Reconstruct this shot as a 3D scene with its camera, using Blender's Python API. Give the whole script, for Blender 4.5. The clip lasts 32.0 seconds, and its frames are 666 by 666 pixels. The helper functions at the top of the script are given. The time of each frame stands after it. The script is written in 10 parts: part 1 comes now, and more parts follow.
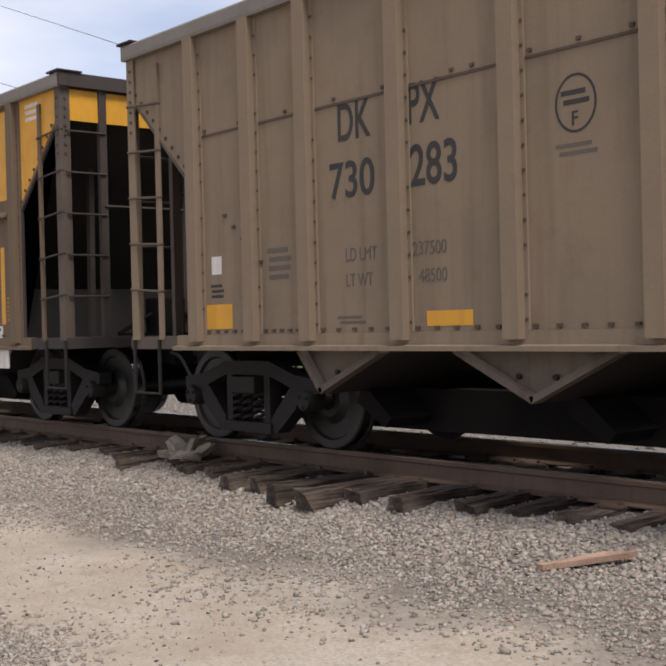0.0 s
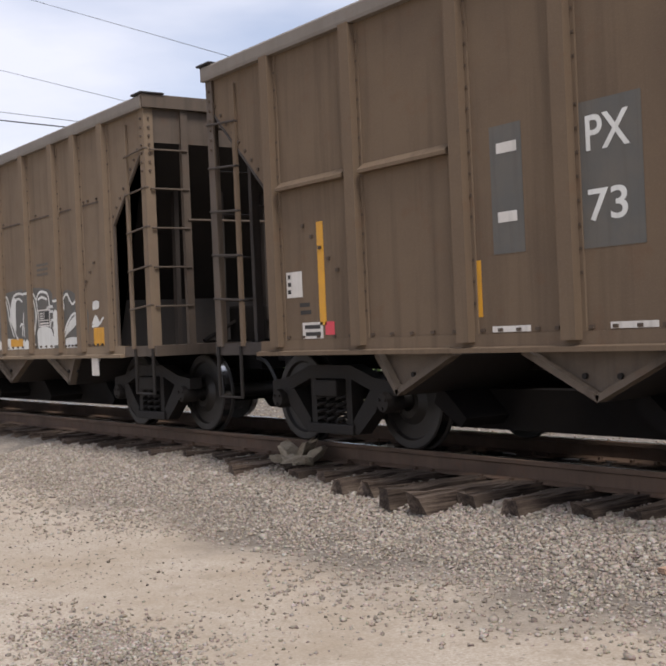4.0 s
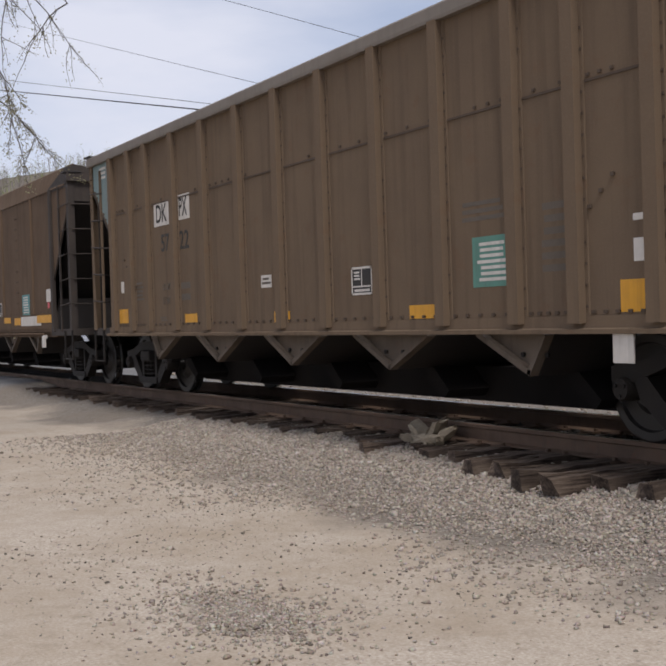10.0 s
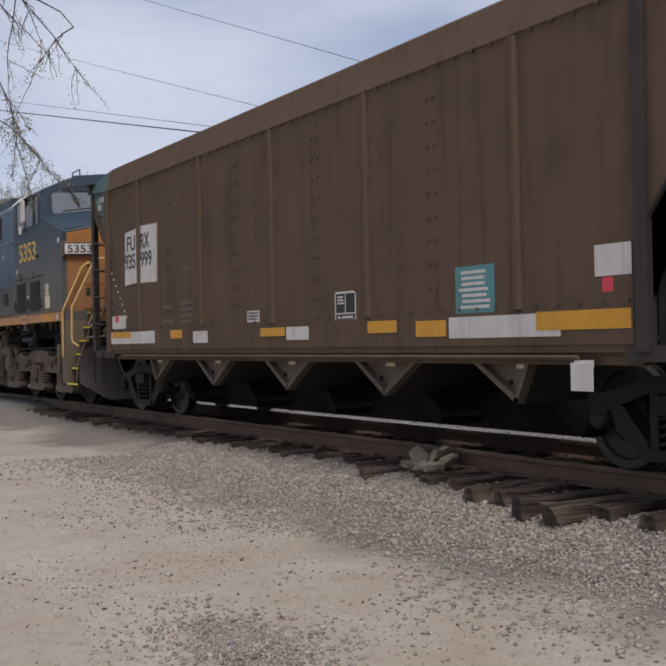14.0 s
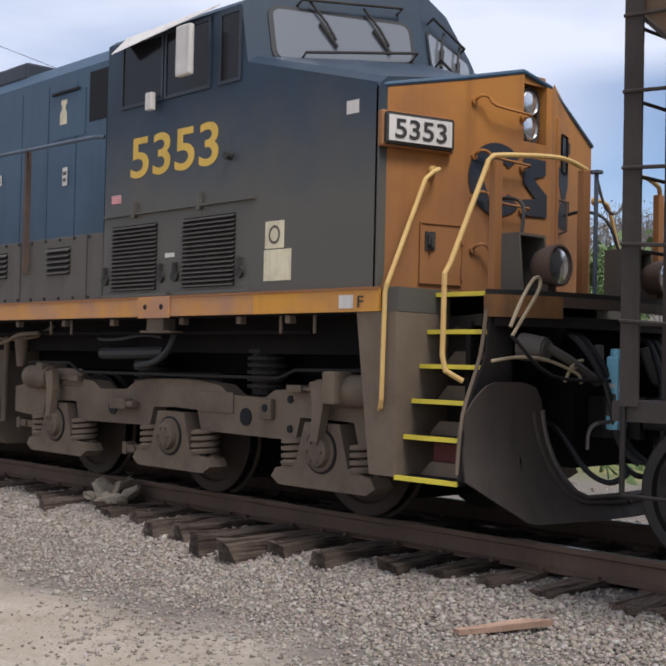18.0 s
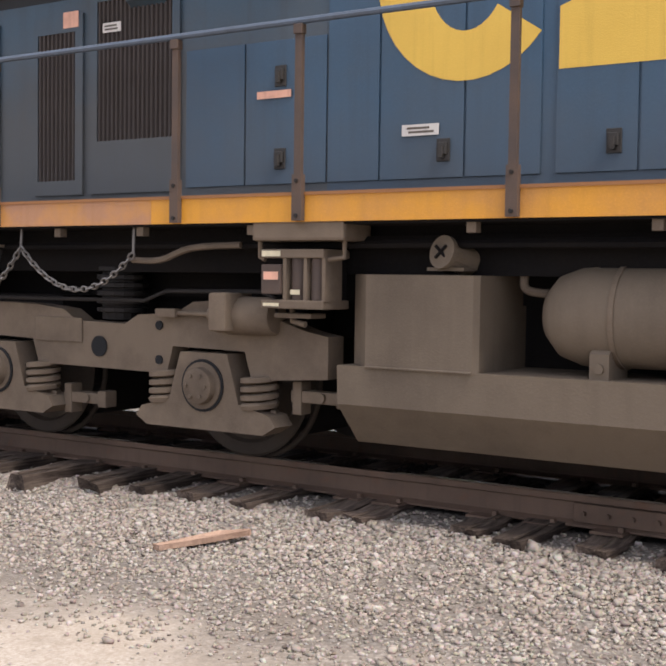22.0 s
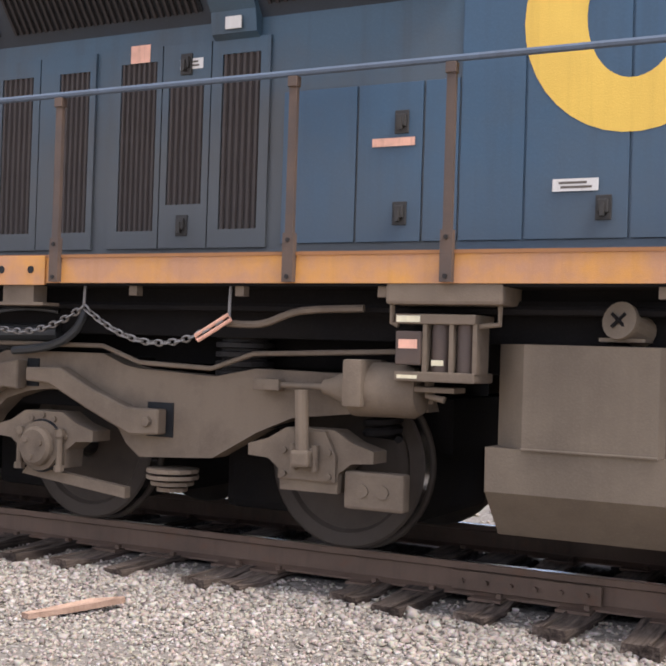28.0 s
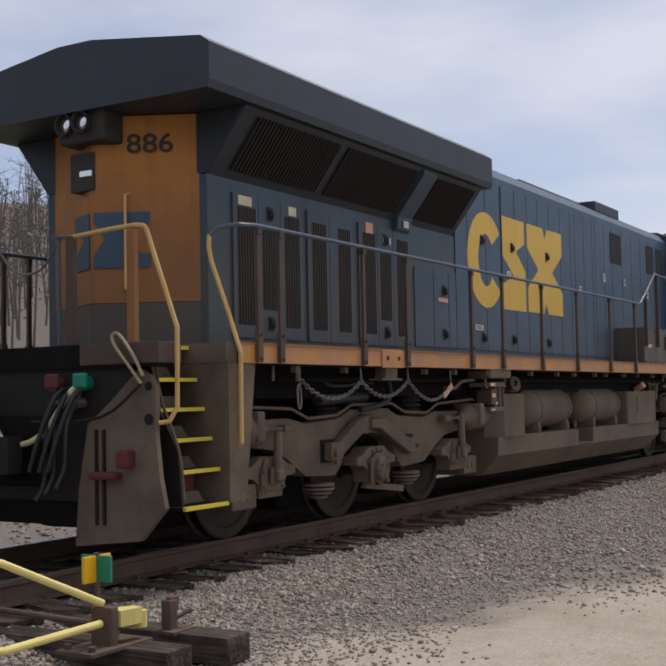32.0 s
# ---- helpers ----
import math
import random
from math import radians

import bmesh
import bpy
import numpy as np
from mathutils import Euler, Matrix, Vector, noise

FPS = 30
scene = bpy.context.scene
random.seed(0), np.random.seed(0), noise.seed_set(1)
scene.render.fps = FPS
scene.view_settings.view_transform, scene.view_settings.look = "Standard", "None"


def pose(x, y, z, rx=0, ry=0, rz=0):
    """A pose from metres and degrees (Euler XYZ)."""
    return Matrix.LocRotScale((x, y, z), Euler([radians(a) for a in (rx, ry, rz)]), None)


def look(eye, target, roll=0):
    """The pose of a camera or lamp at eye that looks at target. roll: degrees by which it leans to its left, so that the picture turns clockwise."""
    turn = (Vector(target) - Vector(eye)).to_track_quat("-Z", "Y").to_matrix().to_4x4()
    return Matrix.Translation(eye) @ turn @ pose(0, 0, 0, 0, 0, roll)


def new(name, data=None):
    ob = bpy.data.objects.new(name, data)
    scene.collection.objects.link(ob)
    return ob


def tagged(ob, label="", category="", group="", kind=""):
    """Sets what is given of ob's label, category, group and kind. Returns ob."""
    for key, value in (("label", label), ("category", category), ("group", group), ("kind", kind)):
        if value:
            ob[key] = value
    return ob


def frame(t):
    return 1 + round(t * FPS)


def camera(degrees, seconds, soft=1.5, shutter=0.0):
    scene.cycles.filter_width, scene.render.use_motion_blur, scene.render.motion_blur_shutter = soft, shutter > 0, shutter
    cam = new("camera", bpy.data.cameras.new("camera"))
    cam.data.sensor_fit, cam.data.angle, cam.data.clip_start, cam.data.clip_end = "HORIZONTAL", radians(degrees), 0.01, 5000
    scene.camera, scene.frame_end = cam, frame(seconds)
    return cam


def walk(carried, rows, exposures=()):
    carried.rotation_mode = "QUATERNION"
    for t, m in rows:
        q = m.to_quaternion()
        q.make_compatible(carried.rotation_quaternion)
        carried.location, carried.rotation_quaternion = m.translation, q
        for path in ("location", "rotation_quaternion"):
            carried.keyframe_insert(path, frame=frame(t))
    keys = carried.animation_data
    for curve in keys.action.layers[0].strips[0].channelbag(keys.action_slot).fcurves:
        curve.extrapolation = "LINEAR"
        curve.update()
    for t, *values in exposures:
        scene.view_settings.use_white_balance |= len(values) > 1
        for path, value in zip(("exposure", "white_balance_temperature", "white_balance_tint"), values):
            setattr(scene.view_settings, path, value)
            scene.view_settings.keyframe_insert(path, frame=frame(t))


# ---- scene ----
cam = camera(31.95, 32.0, soft=2.2)

# the camera's way: seconds, place, yaw to the right of +y, pitch, lean
WAY = [
(0, -0.041, -7.580, 1.132, -49.53, -0.45, -1.39), (0.5, -0.037, -7.585, 1.129, -54.09, -2.50, -2.25), (1, -0.037, -7.622, 1.122, -57.11, -3.55,
-1.32), (1.5, -0.046, -7.624, 1.133, -57.05, -2.79, -0.75), (2, -0.057, -7.632, 1.157, -55.96, -1.46, -0.34), (2.5, -0.061, -7.631, 1.158, -56.54,
-0.52, -0.62), (4.5, -0.071, -7.602, 1.127, -54.39, -0.00, -2.78), (5, -0.064, -7.618, 1.118, -55.04, 0.26, -2.36), (5.5, -0.087, -7.628, 1.098,
-56.42, 0.25, -1.83), (6, -0.086, -7.637, 1.094, -57.07, 0.16, -1.77), (6.5, -0.072, -7.638, 1.097, -57.39, 0.70, -2.08), (7, -0.070, -7.628, 1.100,
-57.66, 1.12, -2.24), (7.5, -0.070, -7.620, 1.107, -58.22, 0.98, -2.27), (8, -0.064, -7.620, 1.113, -59.15, 0.30, -2.08), (8.5, -0.064, -7.634, 1.120,
-60.43, -0.43, -1.66), (9, -0.055, -7.628, 1.116, -61.43, -0.62, -1.63), (9.5, -0.057, -7.653, 1.117, -61.45, -0.99, -1.37), (10, -0.077, -7.661,
1.106, -60.98, -0.76, -1.80), (10.5, -0.059, -7.651, 1.107, -61.29, -0.38, -1.90), (11, -0.055, -7.651, 1.113, -61.53, -0.22, -1.69), (11.5, -0.064,
-7.655, 1.114, -61.58, -0.19, -1.57), (12, -0.071, -7.655, 1.117, -61.65, -0.16, -1.62), (12.5, -0.077, -7.654, 1.122, -61.81, 0.06, -1.86), (13,
-0.084, -7.654, 1.126, -62.02, 0.48, -1.71), (13.5, -0.090, -7.655, 1.128, -61.96, 0.23, -1.49), (15.5, -0.085, -7.641, 1.137, -54.76, 3.74, 0.24),
(16, -0.076, -7.621, 1.144, -53.43, 5.09, 1.31), (16.5, -0.029, -7.597, 1.169, -52.90, 4.37, 2.78), (17, -0.006, -7.574, 1.197, -52.43, 2.51, 2.30),
(17.5, 0.010, -7.542, 1.229, -51.57, 1.09, 1.76), (18, 0.010, -7.503, 1.237, -46.77, 1.46, 1.26), (18.5, 0.007, -7.446, 1.249, -34.00, 2.59, -0.32),
(19, -0.000, -7.402, 1.257, -21.28, 1.84, -1.43), (19.5, 0.021, -7.412, 1.260, -21.49, -1.49, -0.64), (20, 0.042, -7.418, 1.264, -26.35, -2.43, 0.35),
(20.5, 0.060, -7.420, 1.266, -28.88, -2.10, 0.77), (21, 0.075, -7.421, 1.267, -30.93, -2.32, 1.17), (21.5, 0.075, -7.409, 1.273, -32.51, -2.72, 1.25),
(22, 0.073, -7.395, 1.278, -32.82, -2.73, 0.77), (22.5, 0.078, -7.393, 1.277, -32.25, -1.97, 0.80), (23, 0.081, -7.391, 1.274, -31.51, -1.22, 1.23),
(23.5, 0.078, -7.379, 1.270, -30.53, -0.50, 1.36), (24, 0.077, -7.370, 1.264, -30.24, -0.15, 1.47), (24.5, 0.094, -7.378, 1.291, -30.74, -0.05, 1.87),
(25, 0.101, -7.369, 1.286, -30.85, 0.42, 1.21), (25.5, 0.095, -7.349, 1.278, -30.77, 0.61, 0.94), (27.5, 0.089, -7.351, 1.241, -28.04, 0.18, 0.64),
(28, 0.086, -7.350, 1.231, -27.37, 0.90, 1.80), (28.5, 0.085, -7.334, 1.236, -25.25, 0.93, 2.35), (29, 0.097, -7.334, 1.237, -18.69, 1.05, 2.47),
(29.5, 0.095, -7.304, 1.248, -5.76, 2.23, 2.48), (30, 0.106, -7.326, 1.257, 8.38, 3.47, 3.09), (30.5, 0.108, -7.310, 1.250, 25.77, 3.65, 4.15), (31,
0.102, -7.300, 1.242, 42.24, 2.22, 3.21), (31.5, 0.092, -7.294, 1.285, 53.55, 1.97, 0.00), (31.6, 0.095, -7.293, 1.292, 55.03, 2.10, -0.52), (32,
0.074, -7.299, 1.309, 59.26, 3.13, -1.13)]
ROLL = [
(0, -73.37), (0.5, -71.49), (1, -69.60), (1.5, -67.71), (2, -65.79), (2.5, -63.85), (4.5, -56.09), (5, -54.16), (5.5, -52.27), (6, -50.39), (6.5,
-48.52), (7, -46.60), (7.5, -44.69), (8, -42.74), (8.5, -40.84), (9, -38.94), (9.5, -37.06), (10, -35.13), (10.5, -33.22), (11, -31.24), (11.5,
-29.25), (12, -27.30), (12.5, -25.40), (13, -23.50), (13.5, -21.57), (15.5, -13.81), (16, -11.87), (16.5, -9.91), (17, -7.92), (17.5, -5.95), (18,
-3.96), (18.5, -1.98), (19, 0.00), (19.5, 1.98), (20, 4.04), (20.5, 6.07), (21, 8.08), (21.5, 10.06), (22, 12.04), (22.5, 14.02), (23, 16.00), (23.5,
17.97), (24, 19.93), (24.5, 21.87), (25, 23.90), (25.5, 25.75), (27.5, 34.00), (28, 36.05), (28.5, 38.07), (29, 40.13), (29.5, 42.15), (30, 44.11),
(30.5, 46.10), (31, 48.15), (31.5, 50.20), (31.6, 50.61), (32, 52.28)]


def aim(x, y, z, yaw, pitch, lean):
    a, b = radians(yaw), radians(pitch)
    eye = Vector((x, y, z))
    return look(eye, eye + Vector((math.sin(a) * math.cos(b), math.cos(a) * math.cos(b), math.sin(b))), lean)


walk(cam, [(t, aim(*r)) for t, *r in WAY],
     exposures=[(0, 0.3, 6600, 13), (1, 0.25, 6350, 13), (2, 0.2, 6800, 13), (2.5, 0.2, 6800, 13), (4.5, 0.3, 6600, 13), (7.5, 0.15, 6550, 12), (9, 0, 6550, 13), 
                (11, 0, 6600, 13), (13.5, -0.25, 6300, 13), (16, 0.0, 6450, 13), (17.5, 0.1, 6400, 12), (18.3, 0.25, 6250, 13), (19, 0.45, 6300, 16), (19.5, 1.3, 6800, 15), (20, 1.5, 7000, 16), (20.5, 1.3, 7000, 16), (21, 1.0, 7000, 16), (21.5, 0.85, 6800, 16), (22, 0.9, 6650, 15), 
                (23, 1.25, 6250, 14), (23.5, 0.8, 6250, 12), (24, 0.4, 6100, 11), (25, 0.85, 6250, 15), (28, 1.2, 6350, 15), (29, 1.5, 6450, 13), (30, 1.5, 6450, 14), (31, 1.08, 6500, 22), (32, -0.1, 6600, 13)])

# ---- light: a bright, thinly clouded sky, the sun veiled, ahead along the track
SUN_EL, SUN_AZ = 58.0, 102.0
world = bpy.data.worlds.new("world")
scene.world = world
world.use_nodes = True
wn, wl = world.node_tree.nodes, world.node_tree.links
wn.clear()
w_out, w_bg, w_mix, w_sky = (wn.new(k) for k in ("ShaderNodeOutputWorld", "ShaderNodeBackground", "ShaderNodeMix", "ShaderNodeTexSky"))
w_sky.sky_type, w_sky.sun_disc = "NISHITA", False
w_sky.sun_elevation, w_sky.sun_rotation = radians(SUN_EL), radians(SUN_AZ)
w_sky.air_density, w_sky.dust_density, w_sky.ozone_density = 0.9, 0.0, 5.0
w_co, w_map, w_noise, w_ramp = (wn.new(k) for k in ("ShaderNodeTexCoord", "ShaderNodeMapping", "ShaderNodeTexNoise", "ShaderNodeValToRGB"))
w_map.inputs["Scale"].default_value = (1.4, 1.4, 5.0)
w_noise.inputs["Scale"].default_value, w_noise.inputs["Detail"].default_value = 1.7, 6.0
w_ramp.color_ramp.elements[0].position, w_ramp.color_ramp.elements[1].position = 0.32, 0.62
w_ramp.color_ramp.elements[0].color, w_ramp.color_ramp.elements[1].color = (0.4, 0.4, 0.4, 1), (0.97, 0.97, 0.97, 1)
w_mix.data_type = "RGBA"
w_mix.inputs["B"].default_value = (7.4, 7.8, 8.9, 1)
wl.new(w_co.outputs["Generated"], w_map.inputs["Vector"])
wl.new(w_map.outputs["Vector"], w_noise.inputs["Vector"])
wl.new(w_noise.outputs["Fac"], w_ramp.inputs["Fac"])
# the cloud thins out low over the hill behind the track
w_dot, w_gap, w_cov = wn.new("ShaderNodeVectorMath"), wn.new("ShaderNodeMapRange"), wn.new("ShaderNodeMath")
w_dot.operation, w_cov.operation = "DOT_PRODUCT", "MULTIPLY"
w_dot.inputs[1].default_value = Vector((-0.36, 0.91, 0.17)).normalized()
w_gap.inputs["From Min"].default_value, w_gap.inputs["From Max"].default_value = 0.955, 0.993
w_gap.inputs["To Min"].default_value, w_gap.inputs["To Max"].default_value = 0.0, 0.95
wl.new(w_co.outputs["Generated"], w_dot.inputs[0])
wl.new(w_dot.outputs["Value"], w_gap.inputs["Value"])
wl.new(w_ramp.outputs["Color"], w_cov.inputs[0])
w_sep, w_el, w_both, w_left = wn.new("ShaderNodeSeparateXYZ"), wn.new("ShaderNodeMapRange"), wn.new("ShaderNodeMath"), wn.new("ShaderNodeMath")
w_el.inputs["From Min"].default_value, w_el.inputs["From Max"].default_value = 0.262, 0.232
w_both.operation, w_left.operation = "MULTIPLY", "SUBTRACT"
w_left.inputs[0].default_value = 1.0
wl.new(w_co.outputs["Generated"], w_sep.inputs["Vector"])
wl.new(w_sep.outputs["Z"], w_el.inputs["Value"])
wl.new(w_gap.outputs["Result"], w_both.inputs[0])
wl.new(w_el.outputs["Result"], w_both.inputs[1])
wl.new(w_both.outputs["Value"], w_left.inputs[1])
wl.new(w_left.outputs["Value"], w_cov.inputs[1])
wl.new(w_cov.outputs["Value"], w_mix.inputs["Factor"])
wl.new(w_sky.outputs["Color"], w_mix.inputs["A"])
wl.new(w_mix.outputs["Result"], w_bg.inputs["Color"])
w_bg.inputs["Strength"].default_value = 0.1
wl.new(w_bg.outputs["Background"], w_out.inputs["Surface"])

sun_data = bpy.data.lights.new("sun", "SUN")
sun_data.energy, sun_data.angle, sun_data.color = 2.8, radians(20), (1.0, 0.97, 0.93)
sun = new("sun", sun_data)
sun.matrix_world = look((0, 0, 60), (-math.sin(radians(SUN_AZ)) * math.cos(radians(SUN_EL)) * 60,
                                     -math.cos(radians(SUN_AZ)) * math.cos(radians(SUN_EL)) * 60, 60 - math.sin(radians(SUN_EL)) * 60))


# ---- materials
def paint(name, col, rough=0.6, metal=0.0, grime=(0.10, 0.085, 0.065), dirt=0.35, streak=0.25, fine=0.12, bump=0.02, size=1.0, low=None, spec=0.3, island=0.0, rust=0.0):
    """A worn surface: stains, upright streaks, grain and fine relief. low: dust that gathers below that height, by its amount."""
    m = bpy.data.materials.new(name)
    m.use_nodes = True
    n, l = m.node_tree.nodes, m.node_tree.links
    b = n["Principled BSDF"]
    b.inputs["Metallic"].default_value = metal
    b.inputs["Specular IOR Level"].default_value = spec
    co = n.new("ShaderNodeTexCoord")
    big = n.new("ShaderNodeTexNoise")
    big.inputs["Scale"].default_value, big.inputs["Detail"].default_value, big.inputs["Roughness"].default_value = 1.3 / size, 8, 0.62
    l.new(co.outputs["Object"], big.inputs["Vector"])
    mp = n.new("ShaderNodeMapping")
    mp.inputs["Scale"].default_value = (9 / size, 9 / size, 0.5 / size)
    l.new(co.outputs["Object"], mp.inputs["Vector"])
    st = n.new("ShaderNodeTexNoise")
    st.inputs["Scale"].default_value, st.inputs["Detail"].default_value = 1.0, 5
    l.new(mp.outputs["Vector"], st.inputs["Vector"])
    gr = n.new("ShaderNodeTexNoise")
    gr.inputs["Scale"].default_value, gr.inputs["Detail"].default_value = 70 / size, 4
    l.new(co.outputs["Object"], gr.inputs["Vector"])

    def ramp(node, lo, hi, amount):
        r = n.new("ShaderNodeMapRange")
        r.inputs["From Min"].default_value, r.inputs["From Max"].default_value = lo, hi
        r.inputs["To Min"].default_value, r.inputs["To Max"].default_value = 0, amount
        l.new(node.outputs["Fac"], r.inputs["Value"])
        return r.outputs["Result"]

    def mixed(a, bcol, fac):
        x = n.new("ShaderNodeMix")
        x.data_type = "RGBA"
        if isinstance(a, tuple):
            x.inputs["A"].default_value = (*a, 1)
        else:
            l.new(a, x.inputs["A"])
        x.inputs["B"].default_value = (*bcol, 1)
        l.new(fac, x.inputs["Factor"])
        return x.outputs["Result"]

    c = mixed(col, grime, ramp(big, 0.42, 0.72, dirt))
    c = mixed(c, tuple(v * 0.5 for v in grime), ramp(st, 0.5, 0.75, streak))
    c = mixed(c, tuple(min(1, v * 1.5 + 0.03) for v in col), ramp(gr, 0.5, 0.8, fine))
    if rust:
        rn = n.new("ShaderNodeTexNoise")
        rn.inputs["Scale"].default_value, rn.inputs["Detail"].default_value, rn.inputs["Roughness"].default_value = 4.2 / size, 9, 0.7
        l.new(co.outputs["Object"], rn.inputs["Vector"])
        c = mixed(c, (0.14, 0.06, 0.03), ramp(rn, 0.56, 0.66, rust))
    if low:
        sep = n.new("ShaderNodeSeparateXYZ")
        l.new(co.outputs["Object"], sep.inputs["Vector"])
        add = n.new("ShaderNodeMath")
        add.operation = "MULTIPLY_ADD"
        l.new(big.outputs["Fac"], add.inputs[0])
        add.inputs[1].default_value = -1.2
        l.new(sep.outputs["Z"], add.inputs[2])
        r = n.new("ShaderNodeMapRange")
        r.inputs["From Min"].default_value, r.inputs["From Max"].default_value = low[0] - 0.6, low[0] - 1.5
        r.inputs["To Min"].default_value, r.inputs["To Max"].default_value = 0, low[1]
        l.new(add.outputs["Value"], r.inputs["Value"])
        c = mixed(c, low[2] if len(low) > 2 else (0.17, 0.135, 0.1), r.outputs["Result"])
    if island:
        ge = n.new("ShaderNodeNewGeometry")
        oi = n.new("ShaderNodeObjectInfo")
        s = n.new("ShaderNodeMath")
        s.operation = "ADD"
        l.new(ge.outputs["Random Per Island"], s.inputs[0])
        l.new(oi.outputs["Random"], s.inputs[1])
        hs = n.new("ShaderNodeHueSaturation")
        r = n.new("ShaderNodeMapRange")
        r.inputs["From Min"].default_value, r.inputs["From Max"].default_value = 0, 2
        r.inputs["To Min"].default_value, r.inputs["To Max"].default_value = 1 - island, 1 + island
        l.new(s.outputs["Value"], r.inputs["Value"])
        l.new(r.outputs["Result"], hs.inputs["Value"])
        l.new(c, hs.inputs["Color"])
        c = hs.outputs["Color"]
    l.new(c, b.inputs["Base Color"])
    rr = n.new("ShaderNodeMapRange")
    rr.inputs["To Min"].default_value, rr.inputs["To Max"].default_value = max(0.05, rough - 0.12), min(1, rough + 0.15)
    l.new(big.outputs["Fac"], rr.inputs["Value"])
    l.new(rr.outputs["Result"], b.inputs["Roughness"])
    if bump:
        bp = n.new("ShaderNodeBump")
        bp.inputs["Strength"].default_value, bp.inputs["Distance"].default_value = 0.6, bump * 0.1
        l.new(gr.outputs["Fac"], bp.inputs["Height"])
        l.new(bp.outputs["Normal"], b.inputs["Normal"])
    return m


def plain(name, col, rough=0.5, metal=0.0, emit=0.0, spec=0.5):
    m = bpy.data.materials.new(name)
    m.use_nodes = True
    b = m.node_tree.nodes["Principled BSDF"]
    b.inputs["Base Color"].default_value = (*col, 1)
    b.inputs["Roughness"].default_value, b.inputs["Metallic"].default_value = rough, metal
    b.inputs["Specular IOR Level"].default_value = spec
    if emit:
        b.inputs["Emission Color"].default_value = (*col, 1)
        b.inputs["Emission Strength"].default_value = emit
    return m


DUST = (0.19, 0.15, 0.11)
M = {}
M["car_tan"] = paint("tan car paint", (0.225, 0.168, 0.115), 0.85, spec=0.12, dirt=0.4, streak=0.3, grime=(0.15, 0.115, 0.085), rust=0.12)
M["car_brown"] = paint("brown car paint", (0.152, 0.108, 0.072), 0.85, spec=0.12, dirt=0.45, streak=0.35, grime=(0.11, 0.08, 0.06), rust=0.15)
M["car_dark"] = paint("weathered brown car paint", (0.124, 0.084, 0.056), 0.85, spec=0.12, dirt=0.5, streak=0.35, grime=(0.075, 0.05, 0.036), rust=0.16)
M["car_grey"] = paint("weathered grey-tan car paint", (0.192, 0.141, 0.097), 0.85, spec=0.12, dirt=0.45, streak=0.35, grime=(0.12, 0.09, 0.07), rust=0.1)
M["car_end"] = paint("dirty brown end frame paint", (0.1, 0.075, 0.056), 0.7, dirt=0.6, streak=0.4, grime=(0.05, 0.04, 0.033), rust=0.15)
M["soot_brown"] = paint("soot-blackened brown end paint", (0.05, 0.04, 0.034), 0.75, dirt=0.6, streak=0.4, grime=(0.025, 0.02, 0.018), rust=0.1)
M["pocket"] = paint("dirty pocket paint", (0.13, 0.1, 0.075), 0.7, dirt=0.6, streak=0.4, grime=(0.05, 0.04, 0.032), rust=0.2)
# sooty black that also holds the shade under slopes and pockets
M["sootshade"] = paint("sooty sheet with shade in its black", (0.024, 0.021, 0.02), 0.6, dirt=0.5, streak=0.4, grime=(0.045, 0.035, 0.029), spec=0.3)
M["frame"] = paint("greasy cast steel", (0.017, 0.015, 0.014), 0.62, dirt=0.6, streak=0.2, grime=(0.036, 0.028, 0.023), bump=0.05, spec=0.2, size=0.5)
M["rivet"] = paint("rust-dark rivets", (0.085, 0.06, 0.043), 0.75, dirt=0.4, grime=(0.05, 0.036, 0.027))
# near-black: the shade beneath the train is put into this colour
M["under"] = paint("underframe black with painted shade", (0.009, 0.008, 0.008), 0.85, dirt=0.4, grime=(0.024, 0.019, 0.015), spec=0.08)
M["noticeprint"] = paint("faded orange-brown print", (0.36, 0.16, 0.03), 0.6, dirt=0.4, size=0.3)
M["truck"] = paint("dust-covered cast truck frame", (0.168, 0.128, 0.092), 0.85, dirt=0.8, streak=0.06, grime=(0.066, 0.05, 0.039), bump=0.03, spec=0.12, size=0.8)
M["tank"] = paint("dusty brown tank", (0.165, 0.128, 0.092), 0.8, dirt=0.6, streak=0.15, grime=(0.09, 0.07, 0.053), bump=0.03, spec=0.15)
M["wheel"] = paint("worn wheel steel", (0.018, 0.016, 0.015), 0.45, metal=0.15, dirt=0.6, streak=0.0, grime=(0.04, 0.032, 0.026), spec=0.4, size=0.4)
M["wheeldust"] = paint("dust-browned wheel steel", (0.055, 0.043, 0.034), 0.7, dirt=0.7, streak=0.0, grime=(0.03, 0.024, 0.02), spec=0.2, size=0.4)
M["tread"] = plain("polished wheel tread", (0.55, 0.54, 0.53), 0.22, 1.0)
M["bluehood"] = paint("faded dark blue locomotive paint", (0.033, 0.073, 0.118), 0.45, dirt=0.35, streak=0.3, grime=(0.045, 0.062, 0.08), low=(2.7, 0.5, (0.08, 0.085, 0.085)), spec=0.4, bump=0.012)
M["bluedusty"] = paint("dust-greyed dark blue locomotive paint", (0.042, 0.075, 0.105), 0.5, dirt=0.45, streak=0.35, grime=(0.052, 0.055, 0.056), low=(3.3, 0.75, (0.085, 0.08, 0.073)), spec=0.35, bump=0.015)
M["bluecab"] = paint("dark blue cab paint", (0.019, 0.037, 0.06), 0.5, dirt=0.35, streak=0.2, grime=(0.034, 0.037, 0.04), low=(3.45, 0.85, (0.108, 0.096, 0.074)), spec=0.3, bump=0.015)
